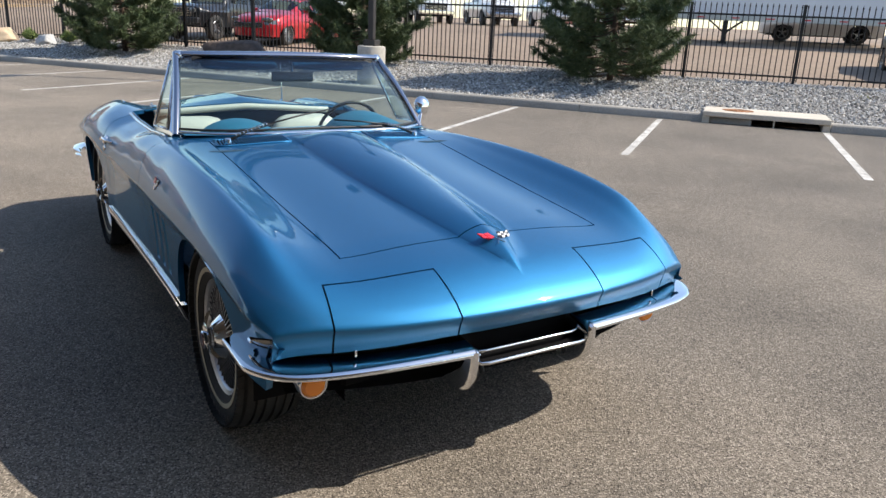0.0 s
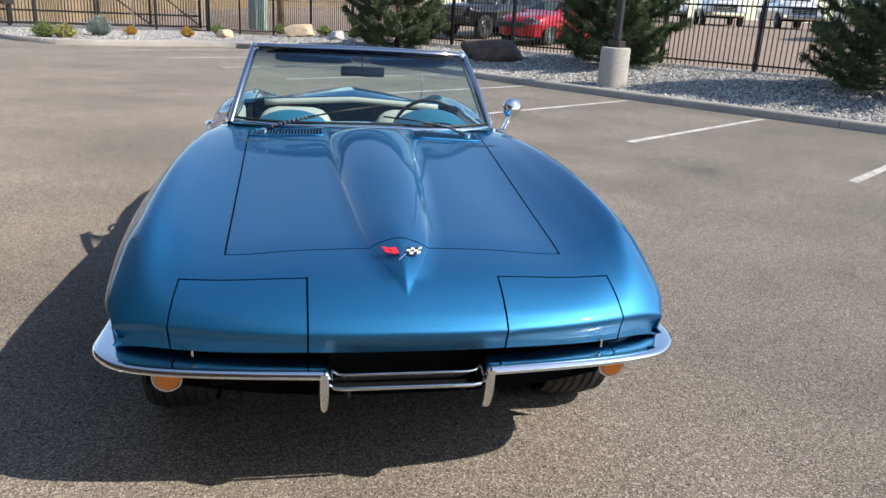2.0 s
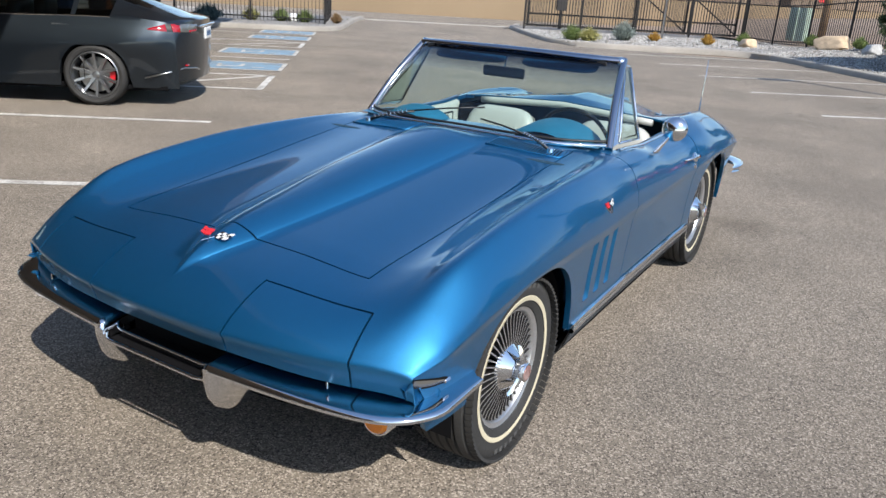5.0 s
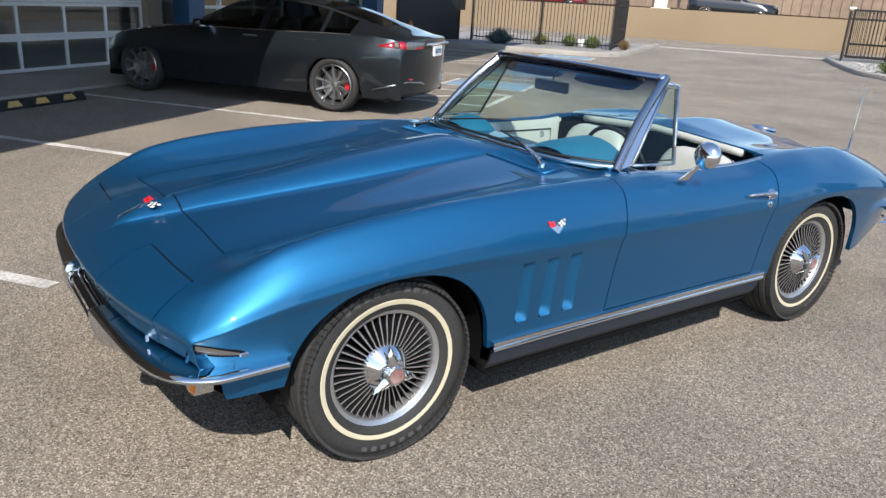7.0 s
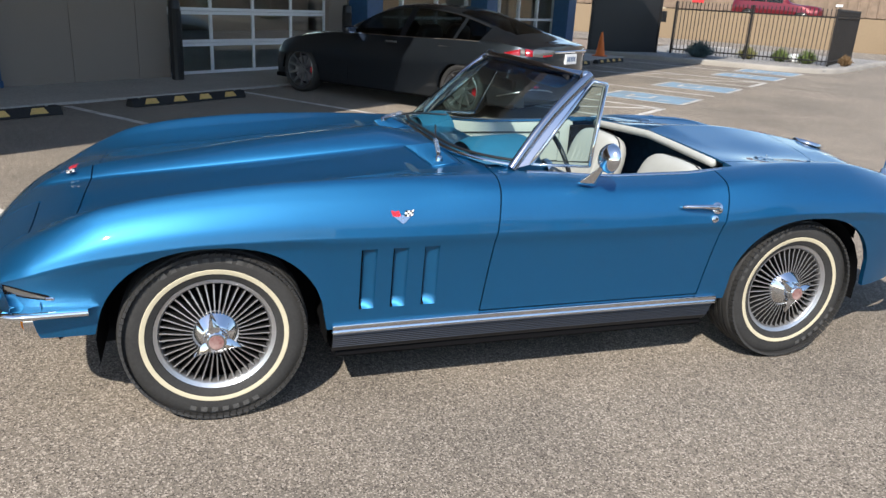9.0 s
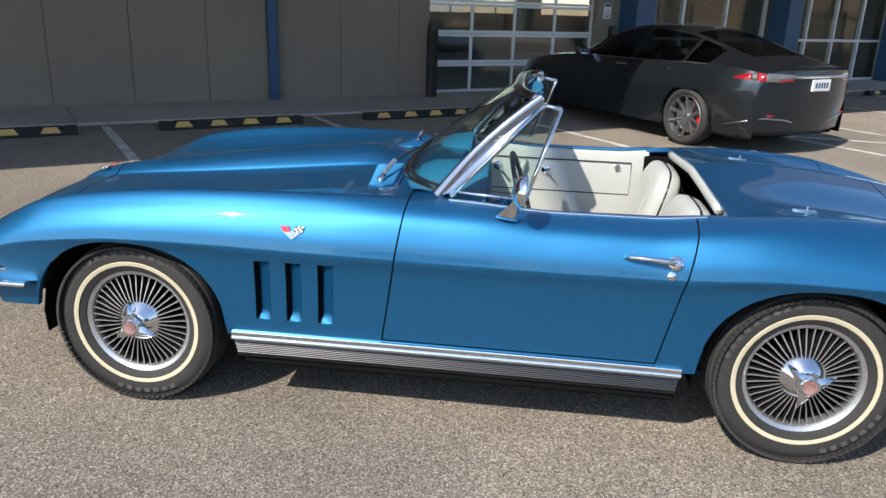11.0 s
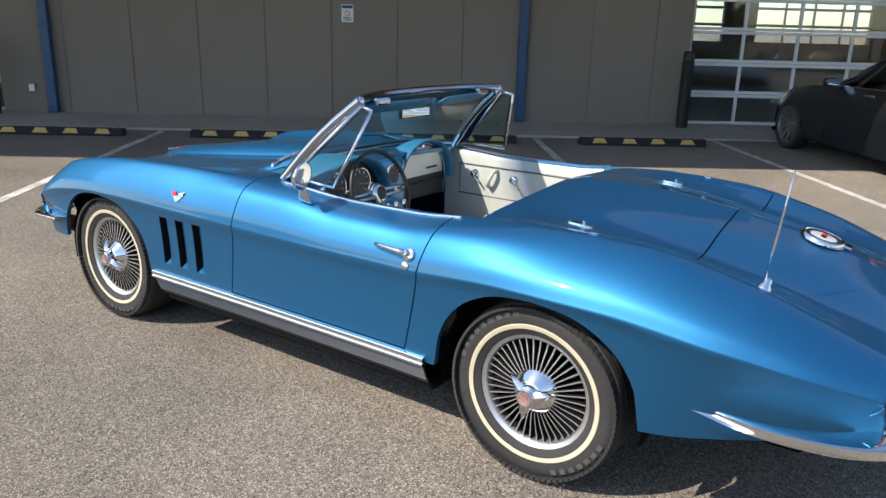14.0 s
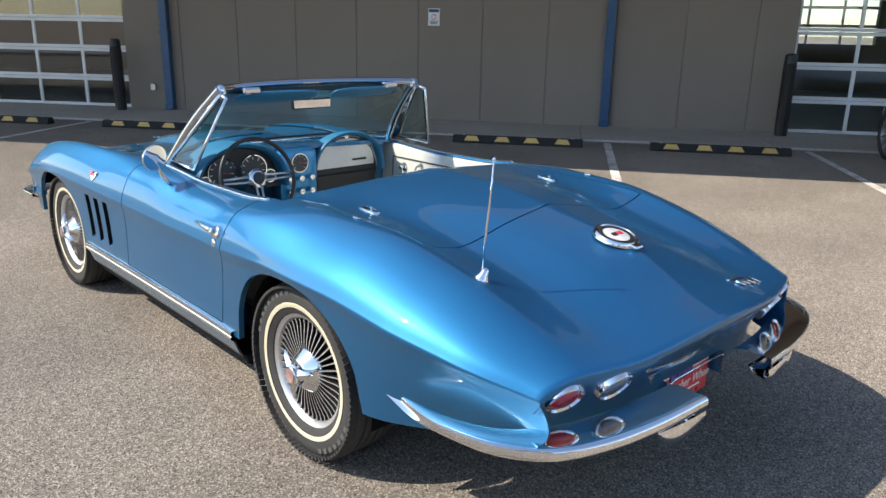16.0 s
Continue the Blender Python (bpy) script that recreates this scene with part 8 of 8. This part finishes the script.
red_car, _ = build_car("sedan", lot(21.1, 14.1, bed_height(21.1, 14), -90), COMPACT, RED_PAINT, "bright red compact sedan parked behind the fence",
                       sedan_rules(COMPACT, RED_PAINT, 0.56, 1.16, 2.36, 3.04, [(0.92, 1.66), (1.73, 2.45)]),
                       dict(rim=0.225, width=0.21, spokes=10, mat=ALLOY, inset=0.115))
front_face(red_car, COMPACT, BLACK, 0.5, 0.50, 0.66)
for e in (1, -1):
    part("head_lamp", pillow(bmesh.new(), (0.17, 0.10, 0.06), pose(e * 0.58, -0.70, 0.76, 0, 0, e * 25), 0.7), CLEAR_LENS, red_car, "clear headlamp", smooth=True)
    part("door_mirror", pillow(bmesh.new(), (0.09, 0.05, 0.055), pose(e * 0.93, 0.95, 1.06), 0.7), RED_PAINT, red_car, smooth=True)

BOXY = shaped(SEDAN, y0=-0.70, y1=3.55, wb_len=2.6, arch=0.43, tyre=0.40, sill=0.42,
              zt=S((-0.70, 1.06), (-0.4, 1.14), (0.5, 1.20), (0.62, 1.22), (0.95, 1.80), (1.05, 1.84), (3.4, 1.84), (3.55, 1.80)),
              zb=S((-0.70, 1.02), (0.5, 1.14), (1.0, 1.20), (3.55, 1.20)), wt=S((-0.7, 0.62), (0.5, 0.68), (1.0, 0.64), (3.55, 0.64)),
              wb=S((-0.7, 0.66), (0.5, 0.72), (1.0, 0.76), (3.55, 0.76)), wm=S((-0.7, 0.70), (-0.3, 0.88), (0.5, 0.88), (1.0, 0.80), (2.0, 0.82), (2.5, 0.9), (3.55, 0.86)),
              wl=S((-0.7, 0.66), (1.0, 0.78), (3.55, 0.80)), zm=S((-0.7, 0.9), (3.55, 0.92)), dr=S((-0.7, 0.03), (3.55, 0.04)), sweep=S((-0.7, 0.05), (0, 0.0), (3.0, 0.0), (3.55, -0.04)))
jeep, _ = build_car("off_roader", lot(21.5, 17.1, bed_height(21.5, 17), -90), BOXY, BLACK_PAINT, "black boxy off-road vehicle parked behind the fence",
                    sedan_rules(BOXY, BLACK_PAINT, 0.64, 0.92, 9, 9, [(1.12, 1.95), (2.05, 2.75), (2.85, 3.4)], False),
                    dict(rim=0.23, width=0.26, spokes=8, mat=ALLOY, inset=0.10))
front_face(jeep, BOXY, BLACK, 0.5, 0.72, 1.02)
part("bumper", boxed((-0.82, -0.98, 0.52), (0.82, -0.74, 0.70), 0.03), BLACK, jeep)
for e in (1, -1):
    part("head_lamp", lathe(bmesh.new(), [(0.10, 0.02), (0.10, -0.02), (0.06, -0.04), (0, -0.045)], 24, "Y", pose(e * 0.52, -0.74, 0.92)), CLEAR_LENS, jeep, smooth=True, angle=40)
    part("door_mirror", boxed((e * 0.95 - 0.09, 0.80, 1.20), (e * 0.95 + 0.09, 0.86, 1.42), 0.02), BLACK, jeep)

SUV = shaped(SEDAN, y0=-0.92, y1=3.80, wb_len=2.78, arch=0.40, tyre=0.36, sill=0.28,
             zt=S((-0.92, 0.86), (-0.75, 0.98), (0.4, 1.10), (0.62, 1.15), (1.2, 1.62), (1.5, 1.69), (3.2, 1.66), (3.6, 1.5), (3.80, 1.1)),
             zb=S((-0.92, 0.80), (0.4, 1.02), (1.0, 1.08), (3.4, 1.14), (3.80, 1.0)), wt=S((-0.92, 0.55), (0.5, 0.7), (1.2, 0.62), (3.3, 0.60), (3.8, 0.66)),
             wb=S((-0.92, 0.68), (0.2, 0.86), (3.3, 0.86), (3.8, 0.78)), wm=S((-0.92, 0.76), (-0.3, 0.93), (3.2, 0.94), (3.8, 0.84)),
             zm=S((-0.92, 0.62), (3.8, 0.80)), sweep=S((-0.92, 0.2), (0, 0), (3.2, 0), (3.8, -0.12)))
suv, _ = build_car("suv", lot(35.6, -1.6, bed_height(35.6, -2), 180), SUV, WHITE_PAINT, "white sport utility vehicle parked behind a trailer",
                   sedan_rules(SUV, WHITE_PAINT, 0.66, 1.2, 3.3, 3.7, [(1.05, 1.9), (1.97, 2.75), (2.83, 3.4)], False),
                   dict(rim=0.24, width=0.23, spokes=5, mat=ALLOY, inset=0.115))
suv2, _ = build_car("suv", lot(21.5, -4.7, bed_height(21.5, -4.5), -90), SUV, BLACK_PAINT, "dark blue-black sport utility vehicle behind the fence",
                    sedan_rules(SUV, BLACK_PAINT, 0.66, 1.2, 3.3, 3.7, [(1.05, 1.9), (1.97, 2.75), (2.83, 3.4)], False),
                    dict(rim=0.25, width=0.23, spokes=10, mat=ALLOY, inset=0.115))
front_face(suv2, SUV, BLACK, 0.5, 0.5, 0.78)
for e in (1, -1):
    part("head_lamp", pillow(bmesh.new(), (0.15, 0.12, 0.07), pose(e * 0.66, -0.76, 0.86, 0, 0, e * 25), 0.7), CLEAR_LENS, suv2, smooth=True)
PICKUP = shaped(SEDAN, y0=-0.95, y1=4.75, wb_len=3.6, arch=0.44, tyre=0.40, sill=0.42,
                zt=S((-0.95, 1.05), (-0.8, 1.15), (0.5, 1.24), (0.75, 1.30), (1.35, 1.82), (1.6, 1.88), (2.5, 1.86), (2.66, 1.75), (2.72, 1.26), (4.75, 1.24)),
                zb=S((-0.95, 1.0), (0.5, 1.16), (1.0, 1.20), (2.6, 1.20), (2.8, 1.20), (4.75, 1.18)), wt=S((-0.95, 0.65), (0.6, 0.78), (1.4, 0.68), (2.5, 0.68), (2.75, 0.86), (4.75, 0.86)),
                wb=S((-0.95, 0.78), (0.3, 0.92), (2.6, 0.92), (4.75, 0.92)), wm=S((-0.95, 0.88), (0, 0.99), (4.4, 0.99), (4.75, 0.96)), wl=S((-0.95, 0.86), (4.75, 0.92)),
                zm=S((-0.95, 0.8), (4.75, 0.88)), sweep=S((-0.95, 0.14), (0, 0), (4.2, 0), (4.75, -0.04)), dr=S((-0.95, 0.03), (0.8, 0.04), (1.4, 0.06), (2.6, 0.06), (2.8, 0.03), (4.75, 0.02)))
truck, _ = build_car("pickup_truck", lot(38.6, 15.3, bed_height(38.6, 15), -60), PICKUP, WHITE_PAINT, "white pickup truck parked in a far row",
                     sedan_rules(PICKUP, WHITE_PAINT, 0.78, 1.34, 2.55, 2.7, [(1.15, 1.8), (1.88, 2.5)], False),
                     dict(rim=0.25, width=0.25, spokes=6, mat=ALLOY, inset=0.12), "white trucks in a far row")
front_face(truck, PICKUP, BLACK, 0.55, 0.66, 0.98)
part("bumper", boxed((-0.92, -1.04, 0.48), (0.92, -0.86, 0.66), 0.03), CHROME, truck)
for u, v, a in ((39.4, 18.6, -62), (39.6, 12.0, -58), (40.6, 8.6, -60), (41.6, 5.4, -60), (39.2, 22.0, -62)):
    copy_thing(truck, lot(u, v, bed_height(u, v), a))
far_red, _ = build_car("sedan", lot(45.0, 8.2, bed_height(45, 8), -60), COMPACT, RED_PAINT, "small red car in a far row", sedan_rules(COMPACT, RED_PAINT, 0.56, 1.16, 2.36, 3.04, [(0.92, 1.66), (1.73, 2.45)], False),
                       dict(rim=0.225, width=0.21, spokes=5, mat=ALLOY, inset=0.115))

# box trailer with landing legs
tr = thing("trailer", lot(32.2, 2.2, bed_height(31.5, 0)), "long white box trailer on landing legs behind the fence", "trailer")
SKIN_T = material("trailer_white", (0.66, 0.68, 0.72), rough=0.45, scale=2, vary=0.08)
part("box", boxed((-0.2, -15.0, 1.06), (2.35, 3.6, 3.9), 0.02), SKIN_T, tr)
part("side_rail", boxed((-0.24, -15.0, 0.90), (-0.16, 3.6, 1.10), 0.01), STEEL, tr, "grey lower side rail")
for k in range(14):
    part("marker", boxed((-0.25, 2.9 - 1.25 * k, 0.99), (-0.238, 3.2 - 1.25 * k, 1.03)), RED, tr, "red and white reflective tape")
for x in (0.15, 2.0):
    part("landing_leg", boxed((x - 0.07, -1.68, 0.12), (x + 0.07, -1.52, 1.05), 0.01), BLACK, tr)
    part("sand_shoe", boxed((x - 0.14, -1.75, 0.0), (x + 0.14, -1.45, 0.12), 0.02), BLACK, tr)
    for e in (1, -1):
        bm = bmesh.new()
        tube(bm, [(x, -1.6, 0.45), (x, -1.6 + e * 0.75, 1.02)], 0.03, 6)
        part("leg_brace", bm, BLACK, tr)
for k in range(2):
    road_wheel(tr, pose(0.0, -11.8 - 1.25 * k, 0.5, 0, 0, 180), 0.5, 0.28, 0.3, 5, STEEL)
    road_wheel(tr, pose(2.15, -11.8 - 1.25 * k, 0.5), 0.5, 0.28, 0.3, 5, STEEL)
part("bogie", boxed((0.1, -13.6, 0.5), (2.05, -11.2, 1.06), 0.02), BLACK, tr)

# goods wagons beyond the retaining wall
RAIL_BROWN = material("boxcar_brown", (0.24, 0.175, 0.125), rough=0.8, scale=3, vary=0.3, bump=0.004)
wg = thing("goods_wagon", lot(-14, 54, 1.05), "brown ribbed steel goods wagon behind the retaining wall", "railway wagon", "goods wagons")
part("box", boxed((0, 0, 0.55), (15.2, 3.0, 4.2), 0.03), RAIL_BROWN, wg)
for k in range(26):
    part("rib", boxed((0.25 + 0.58 * k, -0.06, 0.6), (0.37 + 0.58 * k, 0.0, 4.15), 0.01), RAIL_BROWN, wg)
part("frame", boxed((0.2, 0.2, 0.30), (15.0, 2.8, 0.58), 0.02), BLACK, wg)
for x in (2.0, 13.2):
    part("bogie", boxed((x - 1.1, 0.3, 0.05), (x + 1.1, 2.7, 0.34), 0.04), BLACK, wg)
part("placard", boxed((2.1, -0.075, 1.0), (2.9, -0.06, 1.5), 0.004), RED, wg)
part("stripe", boxed((11.2, -0.075, 1.15), (11.6, -0.06, 1.3), 0.002), WHITE, wg)
for u in (-46.5, -30.3, 2.2, 18.4, 34.6):
    copy_thing(wg, lot(u, 54, 1.05))
bm = bmesh.new()
t = thing("street_pole", lot(3.2, 42.2, 1.05), "pale grey steel pole on the retaining wall", "pole")
tube(bm, [(0, 0, -0.1), (0, 0, 7)], 0.09, 10)
part("pole", bm, STEEL, t, smooth=True)
DARK_RED = paint_material("dark_red_paint", (0.16, 0.010, 0.018), flake=0.15, rough=0.35, metal=0.3)
far_suv, _ = build_car("suv", lot(-3.0, 45.5, 1.05, 90), SUV, DARK_RED, "dark red car parked above the retaining wall",
                       sedan_rules(SUV, DARK_RED, 0.66, 1.2, 3.3, 3.7, [(1.05, 1.9), (1.97, 2.75), (2.83, 3.4)], False),
                       dict(rim=0.24, width=0.23, spokes=5, mat=ALLOY, inset=0.115))
copy_thing(suv2, lot(7.4, 44.6, 1.05, 90))
